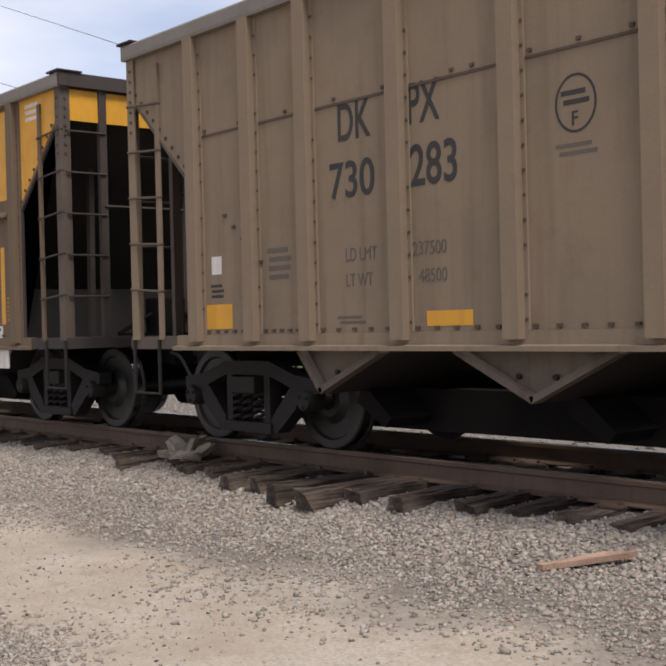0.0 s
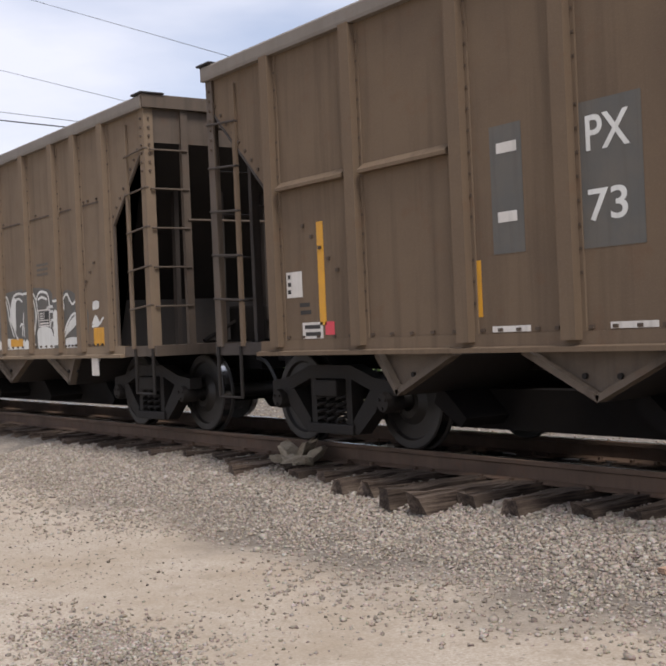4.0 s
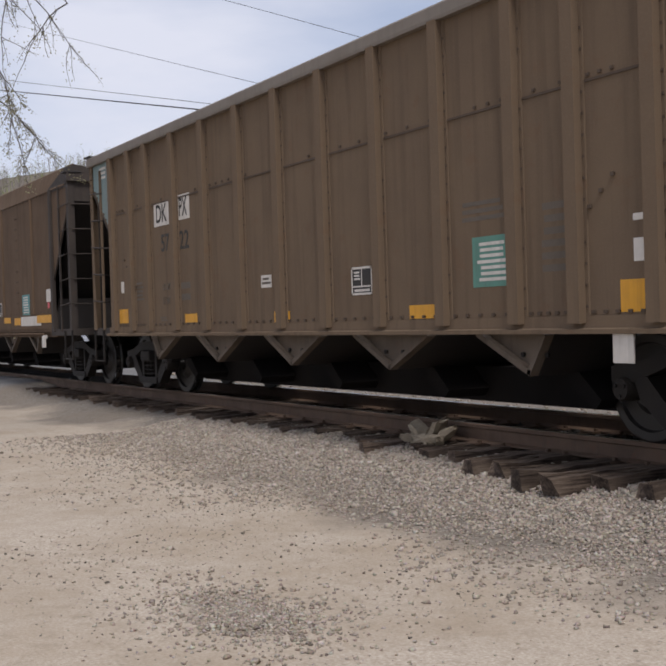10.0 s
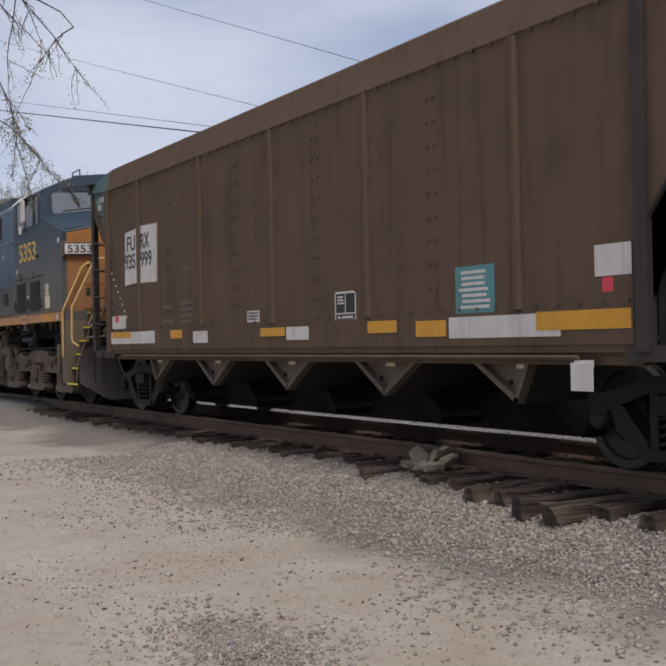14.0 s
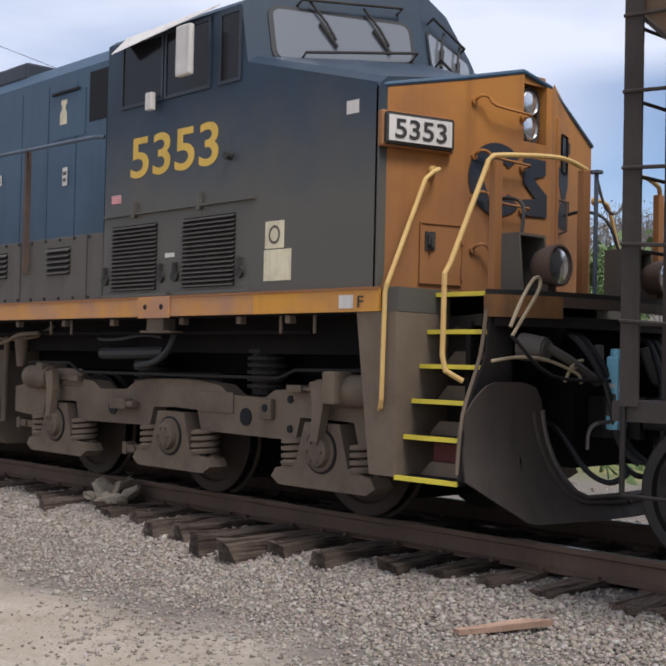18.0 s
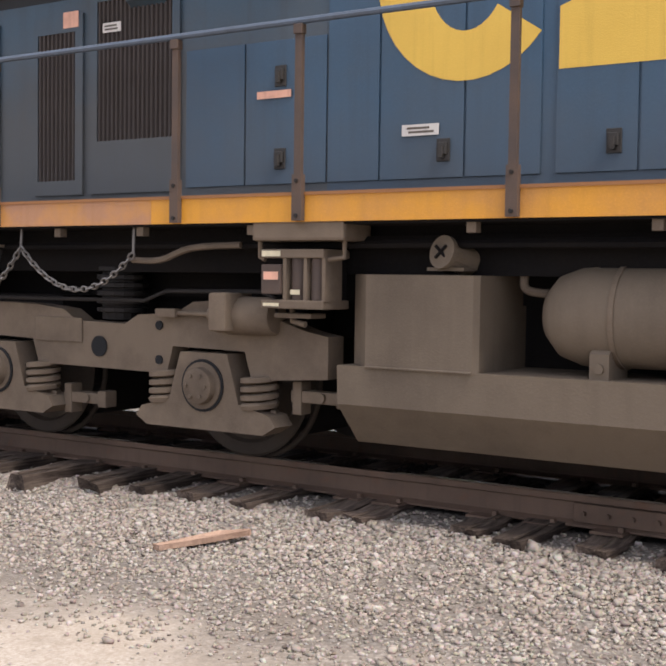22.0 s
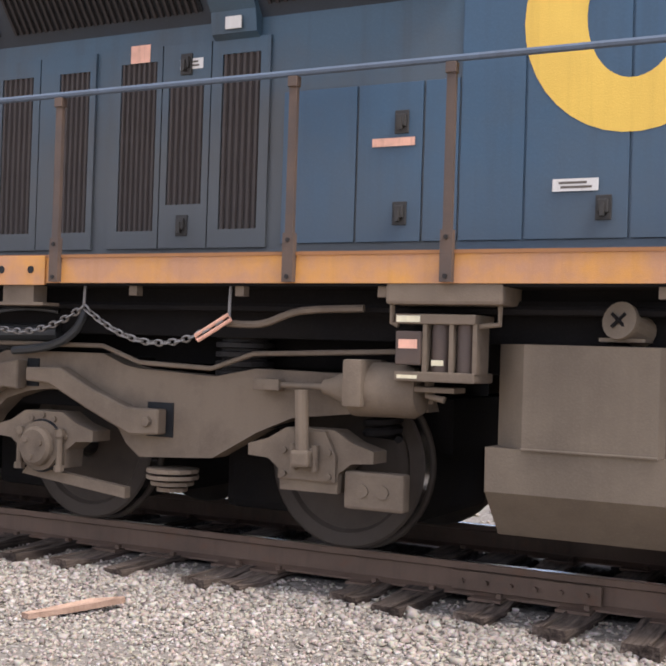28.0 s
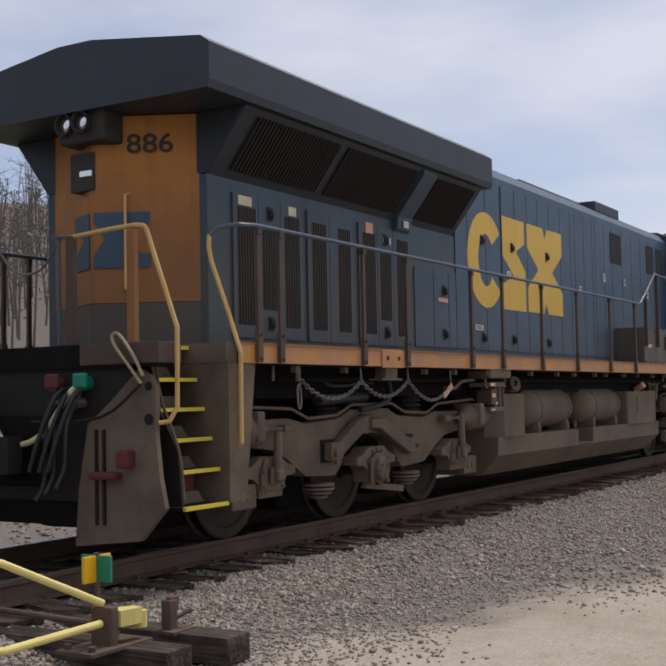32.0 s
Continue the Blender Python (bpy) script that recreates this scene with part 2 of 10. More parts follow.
M["blueroof"] = paint("dark blue-black roof paint", (0.022, 0.03, 0.042), 0.5, dirt=0.4, streak=0.15, grime=(0.03, 0.03, 0.032), spec=0.4)
M["orange"] = paint("weathered yellow-orange paint", (0.41, 0.17, 0.034), 0.55, dirt=0.55, streak=0.3, grime=(0.24, 0.1, 0.038), low=(3.4, 0.6, (0.19, 0.09, 0.048)), bump=0.02)
M["sill"] = paint("dusty orange sill stripe", (0.4, 0.2, 0.105), 0.5, dirt=1.0, streak=0.2, grime=(0.58, 0.26, 0.035), size=0.5, fine=0.2)
M["rail_yellow"] = paint("worn yellow handrail paint", (0.6, 0.4, 0.14), 0.55, dirt=0.6, streak=0.2, grime=(0.5, 0.26, 0.1), size=0.4)
M["step_yellow"] = paint("yellow step edge", (0.72, 0.58, 0.06), 0.6, dirt=0.3, streak=0.1, grime=(0.35, 0.28, 0.06), size=0.4)
M["post"] = paint("rusty brown handrail post", (0.07, 0.05, 0.04), 0.6, dirt=0.5, grime=(0.15, 0.09, 0.055), size=0.5)
M["railblue"] = paint("worn grey-blue handrail", (0.09, 0.115, 0.15), 0.4, metal=0.1, dirt=0.5, grime=(0.07, 0.075, 0.085), size=0.4)
M["yellow"] = paint("faded yellow lettering", (0.66, 0.42, 0.075), 0.55, dirt=0.3, streak=0.2, grime=(0.5, 0.3, 0.06), size=0.6)
M["safety"] = paint("orange reflector sheet", (0.62, 0.3, 0.025), 0.5, dirt=0.35, streak=0.25, grime=(0.35, 0.19, 0.06), size=0.3)
M["white"] = paint("dirty white patch", (0.62, 0.58, 0.53), 0.6, dirt=0.4, streak=0.3, grime=(0.36, 0.32, 0.27), size=0.4)
M["spray"] = paint("white spray paint", (0.66, 0.65, 0.61), 0.6, dirt=0.35, streak=0.2, grime=(0.4, 0.38, 0.33), size=0.5)
M["spraygrey"] = paint("grey-green spray paint", (0.3, 0.32, 0.27), 0.6, dirt=0.6, streak=0.3, grime=(0.2, 0.19, 0.15), size=0.6)
M["spraydark"] = paint("dark grey spray paint", (0.1, 0.095, 0.085), 0.6, dirt=0.6, streak=0.3, grime=(0.15, 0.125, 0.1), size=0.4)
M["black"] = paint("black stencil", (0.03, 0.028, 0.026), 0.65, dirt=0.4, grime=(0.08, 0.065, 0.05), size=0.3)
M["faint"] = paint("faded stencil", (0.1, 0.082, 0.064), 0.65, dirt=0.5, grime=(0.15, 0.12, 0.095), size=0.3)
M["red"] = paint("faded red paint", (0.42, 0.075, 0.05), 0.6, dirt=0.25, streak=0.2, grime=(0.3, 0.07, 0.05))
M["dullred"] = paint("dull dusty red plate", (0.13, 0.03, 0.025), 0.7, dirt=0.4, grime=(0.07, 0.04, 0.035))
M["sprayfog"] = paint("pale misty spray", (0.36, 0.36, 0.31), 0.6, dirt=0.6, streak=0.3, grime=(0.24, 0.22, 0.18), size=0.6)
M["redtag"] = plain("red reflector", (0.6, 0.04, 0.06), 0.4)
M["teal"] = paint("grey-teal panel", (0.17, 0.24, 0.24), 0.6, dirt=0.4, streak=0.3, grime=(0.15, 0.13, 0.1))
M["tealdark"] = paint("green-teal panel", (0.05, 0.11, 0.1), 0.6, dirt=0.4, streak=0.3, grime=(0.09, 0.08, 0.06))
M["green"] = paint("green data sheet", (0.1, 0.25, 0.2), 0.6, dirt=0.3, size=0.3)
M["tealsheet"] = paint("teal data sheet", (0.09, 0.26, 0.26), 0.6, dirt=0.3, size=0.3)
M["silver"] = plain("bright metal", (0.6, 0.6, 0.6), 0.3, 1.0)
M["steel"] = paint("worn bare steel", (0.2, 0.185, 0.17), 0.45, metal=0.6, dirt=0.5, grime=(0.12, 0.09, 0.07), size=0.4)
# the grey is the reflected sky, put into the glass's base colour
M["glass"] = plain("window glass with sky reflection in its grey", (0.17, 0.18, 0.19), 0.12, 0.0, spec=0.6)
# flat black that stands in for the shade inside holes and recesses
M["dark"] = plain("black shade of openings", (0.006, 0.006, 0.007), 0.9)
M["rubber"] = plain("black rubber hose", (0.02, 0.02, 0.02), 0.6)
M["cream"] = paint("pale cream notice", (0.7, 0.62, 0.42), 0.6, dirt=0.3, size=0.2)
M["pink"] = paint("orange-red notice", (0.75, 0.4, 0.28), 0.6, dirt=0.3, size=0.2)
M["lens"] = plain("headlight lens", (0.7, 0.7, 0.7), 0.12, 0.9, spec=0.8)
M["darkglass"] = plain("dark cab window glass", (0.008, 0.008, 0.01), 0.15, spec=0.2)
M["dustblue"] = paint("dust-browned cabinet paint", (0.1, 0.086, 0.07), 0.6, dirt=0.5, streak=0.25, grime=(0.065, 0.06, 0.056), bump=0.015)
M["grille"] = paint("brown slatted screen", (0.058, 0.046, 0.04), 0.75, dirt=0.4, grime=(0.035, 0.028, 0.025), size=0.5)
# shaded copy of the screen brown, for backings and slats under the flare
M["grilleshade"] = paint("brown screen metal darkened for shade", (0.026, 0.021, 0.019), 0.8, dirt=0.4, grime=(0.045, 0.035, 0.03), size=0.5)
M["sillbright"] = paint("weathered orange sill stripe", (0.6, 0.27, 0.03), 0.5, dirt=0.9, streak=0.2, grime=(0.42, 0.2, 0.075), size=0.8, fine=0.2)
M["railside"] = paint("rusty rail side", (0.12, 0.077, 0.053), 0.75, dirt=0.6, grime=(0.05, 0.035, 0.027), rust=0.3, bump=0.03, size=0.6)
M["railtop"] = plain("polished rail head", (0.6, 0.6, 0.6), 0.25, 1.0)
# oil stain and the shade below the train, both in the stones' colour
M["oilshade"] = paint("ballast black with oil and painted shade", (0.018, 0.016, 0.015), 0.8, dirt=0.5, streak=0.0, grime=(0.032, 0.027, 0.023), bump=0.0, island=0.6)
M["greenpl"] = plain("green plastic target", (0.005, 0.2, 0.13), 0.35)
M["yellowpl"] = plain("yellow plastic target", (0.75, 0.4, 0.01), 0.35)
M["lever"] = paint("chipped pale yellow paint", (0.72, 0.6, 0.2), 0.45, dirt=0.4, streak=0.1, grime=(0.5, 0.4, 0.17), size=0.25)
M["leverpale"] = paint("worn pale lever paint", (0.4, 0.32, 0.2), 0.55, dirt=0.6, grime=(0.2, 0.13, 0.08), size=0.3)
M["hose"] = paint("pale yellow hose", (0.62, 0.58, 0.3), 0.5, dirt=0.3, size=0.3)
M["wood"] = paint("fresh split wood", (0.46, 0.3, 0.21), 0.75, dirt=0.7, grime=(0.2, 0.12, 0.08), size=0.2, bump=0.15)
M["oldwood"] = paint("splintered grey-tan wood", (0.42, 0.35, 0.26), 0.85, dirt=0.5, grime=(0.13, 0.1, 0.07), size=0.25, bump=0.3)
M["bark"] = paint("grey-brown bark", (0.075, 0.06, 0.05), 0.9, dirt=0.4, size=0.4)
M["twig"] = paint("dark twig", (0.06, 0.048, 0.042), 0.85, size=0.3)
M["bud"] = paint("pale spring buds", (0.2, 0.19, 0.11), 0.8, island=0.4)
M["leaf"] = paint("spring leaves", (0.1, 0.145, 0.055), 0.7, dirt=0.3, streak=0, grime=(0.1, 0.12, 0.06), island=0.6, bump=0)
M["woods"] = paint("bare grey-brown hillside woods", (0.15, 0.13, 0.112), 0.95, dirt=0.4, streak=0, grime=(0.15, 0.135, 0.1), island=0.2, size=6, bump=0)
M["budgreen"] = paint("first green on hillside woods", (0.17, 0.185, 0.085), 0.95, dirt=0.4, streak=0, grime=(0.17, 0.16, 0.1), island=0.5, size=6, bump=0)
M["hill"] = paint("leaf-littered hillside", (0.125, 0.107, 0.088), 0.95, dirt=0.6, streak=0, grime=(0.155, 0.13, 0.105), size=9, bump=0)
M["logo"] = paint("faded navy logo paint", (0.02, 0.026, 0.036), 0.5, dirt=0.3, grime=(0.06, 0.045, 0.035))
M["plough"] = paint("worn dark plough steel", (0.07, 0.057, 0.048), 0.6, dirt=0.6, streak=0.4, grime=(0.03, 0.025, 0.022), rust=0.15)
M["dimorange"] = paint("grimy orange paint", (0.22, 0.1, 0.03), 0.6, dirt=0.8, streak=0.4, grime=(0.05, 0.036, 0.027), size=0.6)
M["chord"] = paint("worn grey-brown top chord", (0.19, 0.162, 0.134), 0.6, dirt=0.5, streak=0.2, grime=(0.12, 0.095, 0.075), rust=0.15)
M["devblue"] = paint("pale blue device casing", (0.22, 0.5, 0.62), 0.5, dirt=0.3, streak=0.1, grime=(0.12, 0.25, 0.32), size=0.2)
M["housewall"] = paint("brown timber boarding", (0.2, 0.13, 0.09), 0.8, dirt=0.4, streak=0.3, grime=(0.12, 0.08, 0.06))
M["roofred"] = paint("faded red metal roof", (0.5, 0.1, 0.1), 0.55, dirt=0.4, streak=0.3, grime=(0.36, 0.12, 0.11), size=2)
M["wire"] = plain("black cable", (0.03, 0.03, 0.032), 0.6)


def gravel(name, cols, rough=0.9):
    """Stones of several rocks: each loose piece takes one colour of the range, with dusty faces."""
    m = bpy.data.materials.new(name)
    m.use_nodes = True
    n, l = m.node_tree.nodes, m.node_tree.links
    b = n["Principled BSDF"]
    b.inputs["Roughness"].default_value, b.inputs["Specular IOR Level"].default_value = rough, 0.15
    ge, cr, co, nz, mx = (n.new(k) for k in ("ShaderNodeNewGeometry", "ShaderNodeValToRGB", "ShaderNodeTexCoord", "ShaderNodeTexNoise", "ShaderNodeMix"))
    el = cr.color_ramp.elements
    while len(el) < len(cols):
        el.new(0.5)
    for k, c in enumerate(cols):
        el[k].position, el[k].color = k / (len(cols) - 1), (*c, 1)
    l.new(ge.outputs["Random Per Island"], cr.inputs["Fac"])
    nz.inputs["Scale"].default_value, nz.inputs["Detail"].default_value = 60, 4
    l.new(co.outputs["Object"], nz.inputs["Vector"])
    mx.data_type = "RGBA"
    mx.blend_type = "MULTIPLY"
    mx.inputs["Factor"].default_value = 0.5
    l.new(cr.outputs["Color"], mx.inputs["A"])
    l.new(nz.outputs["Color"], mx.inputs["B"])
    l.new(mx.outputs["Result"], b.inputs["Base Color"])
    return m


M["stone"] = gravel("crushed stone of mixed rocks", [(0.2, 0.166, 0.137), (0.44, 0.378, 0.312), (0.31, 0.254, 0.203), (0.49, 0.43, 0.362), (0.25, 0.212, 0.176), (0.41, 0.345, 0.28), (0.55, 0.495, 0.43), (0.34, 0.28, 0.225), (0.46, 0.4, 0.332)])
M["stone_dark"] = gravel("dark damp stones", [(0.1, 0.085, 0.072), (0.24, 0.2, 0.165), (0.16, 0.13, 0.105), (0.3, 0.25, 0.21)])


def timber(name, dark, pale):
    """Old sawn timber: long grain, checks and a weathered grey-brown skin; the grain runs along y."""
    m = bpy.data.materials.new(name)
    m.use_nodes = True
    n, l = m.node_tree.nodes, m.node_tree.links
    b = n["Principled BSDF"]
    b.inputs["Roughness"].default_value, b.inputs["Specular IOR Level"].default_value = 0.9, 0.2
    co, mp, gr, big, oi, add, cr, hs, mr, bp = (n.new(k) for k in ("ShaderNodeTexCoord", "ShaderNodeMapping", "ShaderNodeTexNoise", "ShaderNodeTexNoise", "ShaderNodeObjectInfo", "ShaderNodeMath",
                                                               "ShaderNodeValToRGB", "ShaderNodeHueSaturation", "ShaderNodeMapRange", "ShaderNodeBump"))
    mp.inputs["Scale"].default_value = (40, 1.6, 40)
    l.new(co.outputs["Object"], mp.inputs["Vector"])
    l.new(mp.outputs["Vector"], gr.inputs["Vector"])
    gr.inputs["Scale"].default_value, gr.inputs["Detail"].default_value, gr.inputs["Roughness"].default_value = 1.0, 6, 0.65
    l.new(co.outputs["Object"], big.inputs["Vector"])
    big.inputs["Scale"].default_value, big.inputs["Detail"].default_value = 5.0, 5
    add.operation = "MULTIPLY_ADD"
    l.new(big.outputs["Fac"], add.inputs[0])
    add.inputs[1].default_value = 0.5
    l.new(gr.outputs["Fac"], add.inputs[2])
    el = cr.color_ramp.elements
    el[0].position, el[0].color = 0.55, (*[v * 0.35 for v in dark], 1)
    el[1].position, el[1].color = 0.95, (*pale, 1)
    el.new(0.68).color = (*dark, 1)
    l.new(add.outputs["Value"], cr.inputs["Fac"])
    mr.inputs["To Min"].default_value, mr.inputs["To Max"].default_value = 0.65, 1.4
    l.new(oi.outputs["Random"], mr.inputs["Value"])
    l.new(mr.outputs["Result"], hs.inputs["Value"])
    l.new(cr.outputs["Color"], hs.inputs["Color"])
    l.new(hs.outputs["Color"], b.inputs["Base Color"])
    bp.inputs["Strength"].default_value, bp.inputs["Distance"].default_value = 0.8, 0.012
    l.new(gr.outputs["Fac"], bp.inputs["Height"])
    l.new(bp.outputs["Normal"], b.inputs["Normal"])
    return m


M["tiedark"] = timber("black creosoted timber", (0.03, 0.023, 0.019), (0.085, 0.066, 0.052))
M["tie"] = timber("creosoted weathered timber", (0.062, 0.044, 0.034), (0.17, 0.13, 0.1))


# ---- building blocks
def mesh_of(bm, name):
    bmesh.ops.recalc_face_normals(bm, faces=bm.faces[:])
    me = bpy.data.meshes.new(name)
    bm.to_mesh(me)
    bm.free()
    return me


def part(name, bm, material, parent, label="", at=None):
    """One mesh object under a thing or under a part. bm: a bmesh, or a mesh that alike parts share."""
    me = bm if isinstance(bm, bpy.types.Mesh) else mesh_of(bm, name)
    if not me.materials:
        me.materials.append(M[material])
    ob = new(name, me)
    ob.parent = parent
    if at is not None:
        ob.matrix_basis = at if isinstance(at, Matrix) else Matrix.Translation(at)
    return tagged(ob, label)


def pieces(name, bm, material, parent, label=""):
    """Each loose piece of the bmesh as a part of its own."""
    left = set(bm.verts)
    while left:
        group, todo = set(), [left.pop()]
        while todo:
            v = todo.pop()
            group.add(v)
            for e in v.link_edges:
                w = e.other_vert(v)
                if w in left:
                    left.discard(w)
                    todo.append(w)
        one = bmesh.new()
        at = {v: one.verts.new(v.co) for v in group}
        for f in {f for v in group for f in v.link_faces}:
            one.faces.new([at[v] for v in f.verts])
        part(name, one, material, parent, label)
    bm.free()


def bevelled(bm, width=0.012):
    """Rounds the sharp edges of a cast or pressed shape."""
    es = [e for e in bm.edges if len(e.link_faces) == 2 and e.calc_face_angle(0) > 0.6]
    bmesh.ops.bevel(bm, geom=es, offset=width, segments=1, affect="EDGES", clamp_overlap=True)
    return bm


def thing(name, label, category, group="", kind="", at=(0, 0, 0)):
    ob = new(name)
    ob.empty_display_size = 0.3
    ob.location = at
    return tagged(ob, label, category, group, kind)


def B():
    return bmesh.new()


def box(bm, x0, x1, y0, y1, z0, z1, bev=0.0):
    m = Matrix.LocRotScale(((x0 + x1) / 2, (y0 + y1) / 2, (z0 + z1) / 2), None, (abs(x1 - x0), abs(y1 - y0), abs(z1 - z0)))
    r = bmesh.ops.create_cube(bm, size=1, matrix=m)
    if bev:
        es = list({e for v in r["verts"] for e in v.link_edges})
        bmesh.ops.bevel(bm, geom=es, offset=bev, segments=2, affect="EDGES", profile=0.6)
    return bm


def prism(bm, pts, a, b, axis="y"):
    """A polygon in the plane across axis, drawn out from a to b."""
    def at(p, v):
        return {"y": (p[0], v, p[1]), "x": (v, p[0], p[1]), "z": (p[0], p[1], v)}[axis]
    lo, hi = [bm.verts.new(at(p, a)) for p in pts], [bm.verts.new(at(p, b)) for p in pts]
    n = len(pts)
    bm.faces.new(lo)
    bm.faces.new(hi[::-1])
    for i in range(n):
        bm.faces.new((lo[i], hi[i], hi[(i + 1) % n], lo[(i + 1) % n]))
    return bm


def cyl(bm, p, q, r, seg=16, r2=None):
    p, q = Vector(p), Vector(q)
    d = q - p
    m = Matrix.Translation((p + q) / 2) @ d.to_track_quat("Z", "Y").to_matrix().to_4x4()
    bmesh.ops.create_cone(bm, cap_ends=True, segments=seg, radius1=r, radius2=r if r2 is None else r2, depth=d.length, matrix=m)
    return bm


def tube(bm, pts, r, seg=8, closed=False):
    """A round bar bent along the points."""
    pts = [Vector(p) for p in pts]
    rings = []
    n = len(pts)
    side = None
    for i, p in enumerate(pts):
        a = pts[(i - 1) % n] if closed or i else p
        c = pts[(i + 1) % n] if closed or i < n - 1 else p
        d = (c - a).normalized()
        if side is None:
            side = d.orthogonal().normalized()
        side = (side - d * side.dot(d)).normalized()
        up = d.cross(side)
        rings.append([bm.verts.new(p + (side * math.cos(t) + up * math.sin(t)) * r) for t in [2 * math.pi * k / seg for k in range(seg)]])
    for i in range(n if closed else n - 1):
        u, v = rings[i], rings[(i + 1) % n]
        for k in range(seg):
            bm.faces.new((u[k], u[(k + 1) % seg], v[(k + 1) % seg], v[k]))
    if not closed:
        bm.faces.new(rings[0][::-1])
        bm.faces.new(rings[-1])
    return bm


def smooth_path(pts, steps=6):
    """Points on a soft curve through pts."""
    out = []
    p = [Vector(q) for q in pts]
    for i in range(len(p) - 1):
        a, b, c, d = p[max(i - 1, 0)], p[i], p[i + 1], p[min(i + 2, len(p) - 1)]
        for k in range(steps):
            t = k / steps
            out.append(0.5 * ((2 * b) + (c - a) * t + (2 * a - 5 * b + 4 * c - d) * t * t + (3 * b - a - 3 * c + d) * t ** 3))
    out.append(p[-1])
    return out


def lathe(bm, prof, seg=32, axis="y"):
    """Turns a profile of (along the axis, radius) round the axis."""
    rings = []
    for a, r in prof:
        rings.append([bm.verts.new((r * math.cos(t), a, r * math.sin(t)) if axis == "y" else (r * math.cos(t), r * math.sin(t), a) if axis == "z" else (a, r * math.cos(t), r * math.sin(t)))
                      for t in [2 * math.pi * k / seg for k in range(seg)]])
    for u, v in zip(rings, rings[1:]):
        for k in range(seg):
            bm.faces.new((u[k], u[(k + 1) % seg], v[(k + 1) % seg], v[k]))
    bm.faces.new(rings[0])
    bm.faces.new(rings[-1][::-1])
    return bm


def soften(me, angle=35):
    """Smooth shading but for sharp edges."""
    for p in me.polygons:
        p.use_smooth = True
    me.set_sharp_from_angle(angle=radians(angle))
    return me


def sheet(bm, pts, y, t=0.003):
    """A flat mark on a side wall: polygon of (x, z), its outer face at y - t."""
    return prism(bm, pts, y - t, y, "y")


def rect(bm, x0, x1, z0, z1, y, t=0.003):
    return sheet(bm, [(x0, z0), (x1, z0), (x1, z1), (x0, z1)], y, t)


def words(name, text, x0, x1, z0, z1, y, material, parent, turn=0, label="", bold=0.0):
    """Lettering that fills x0..x1, z0..z1 on a wall facing -y (turn: degrees about z)."""
    if "9" in text and len(text) > 1:       # figure by figure, on one line
        w = (x1 - x0) / (len(text) - 0.1)
        one = []
        for k, ch in enumerate(text):
            one.append(words(name, ch, x0 + w * k, x0 + w * (k + 0.9), z0, z1, y, material, parent, turn, label, bold))
        return one[0]
    nine = text == "9"
    cu = bpy.data.curves.new(name, "FONT")
    text = "6" if nine else text
    cu.body, cu.extrude, cu.offset = text, 0.0015, bold
    tmp = bpy.data.objects.new(name, cu)
    scene.collection.objects.link(tmp)
    dg = bpy.context.evaluated_depsgraph_get()
    me = bpy.data.meshes.new_from_object(tmp.evaluated_get(dg))
    bpy.data.objects.remove(tmp)
    xs, ys = [v.co.x for v in me.vertices], [v.co.y for v in me.vertices]
    sx, sy = (x1 - x0) / (max(xs) - min(xs)), (z1 - z0) / (max(ys) - min(ys))
    cx, cy = (max(xs) + min(xs)) / 2, (max(ys) + min(ys)) / 2
    for v in me.vertices:
        v.co = Vector(((v.co.x - cx) * sx, -v.co.z, (v.co.y - cy) * sy))
        if nine:        # a six turned upside down
            v.co.x, v.co.z = -v.co.x, -v.co.z
    me.materials.clear()
    me.materials.append(M[material])
    ob = new(name, me)
    ob.parent = parent
    ob.matrix_basis = Matrix.Translation(((x0 + x1) / 2, y, (z0 + z1) / 2)) @ pose(0, 0, 0, 0, 0, turn)
    return tagged(ob, label)


def bars(bm, x0, x1, z0, z1, n, y, seed=0):
    """Writing too small to read: rows of plain bars."""
    rnd = random.Random(seed)
    h = (z1 - z0) / (n * 1.8)
    for k in range(n):
        z = z1 - (k + 0.5) * (z1 - z0) / n
        rect(bm, x0 + rnd.uniform(0, 0.12) * (x1 - x0), x1 - rnd.uniform(0, 0.2) * (x1 - x0), z - h / 2, z + h / 2, y, 0.0015)
    return bm


def surround(bm, x0, x1, z0, z1, gx0, gx1, gz0, gz1, ya, yb):
    """A flat frame with an opening through it, as one piece."""
    loops = []
    for y in (ya, yb):
        for a, b, c, d in ((x0, x1, z0, z1), (gx0, gx1, gz0, gz1)):
            loops.append([bm.verts.new(p) for p in ((a, y, c), (b, y, c), (b, y, d), (a, y, d))])
    o0, i0, o1, i1 = loops
    for k in range(4):
        j = (k + 1) % 4
        for q in ((o0[k], o0[j], i0[j], i0[k]), (o1[k], i1[k], i1[j], o1[j]), (o0[k], o1[k], o1[j], o0[j]), (i0[k], i0[j], i1[j], i1[k])):
            bm.faces.new(q)
    return bm


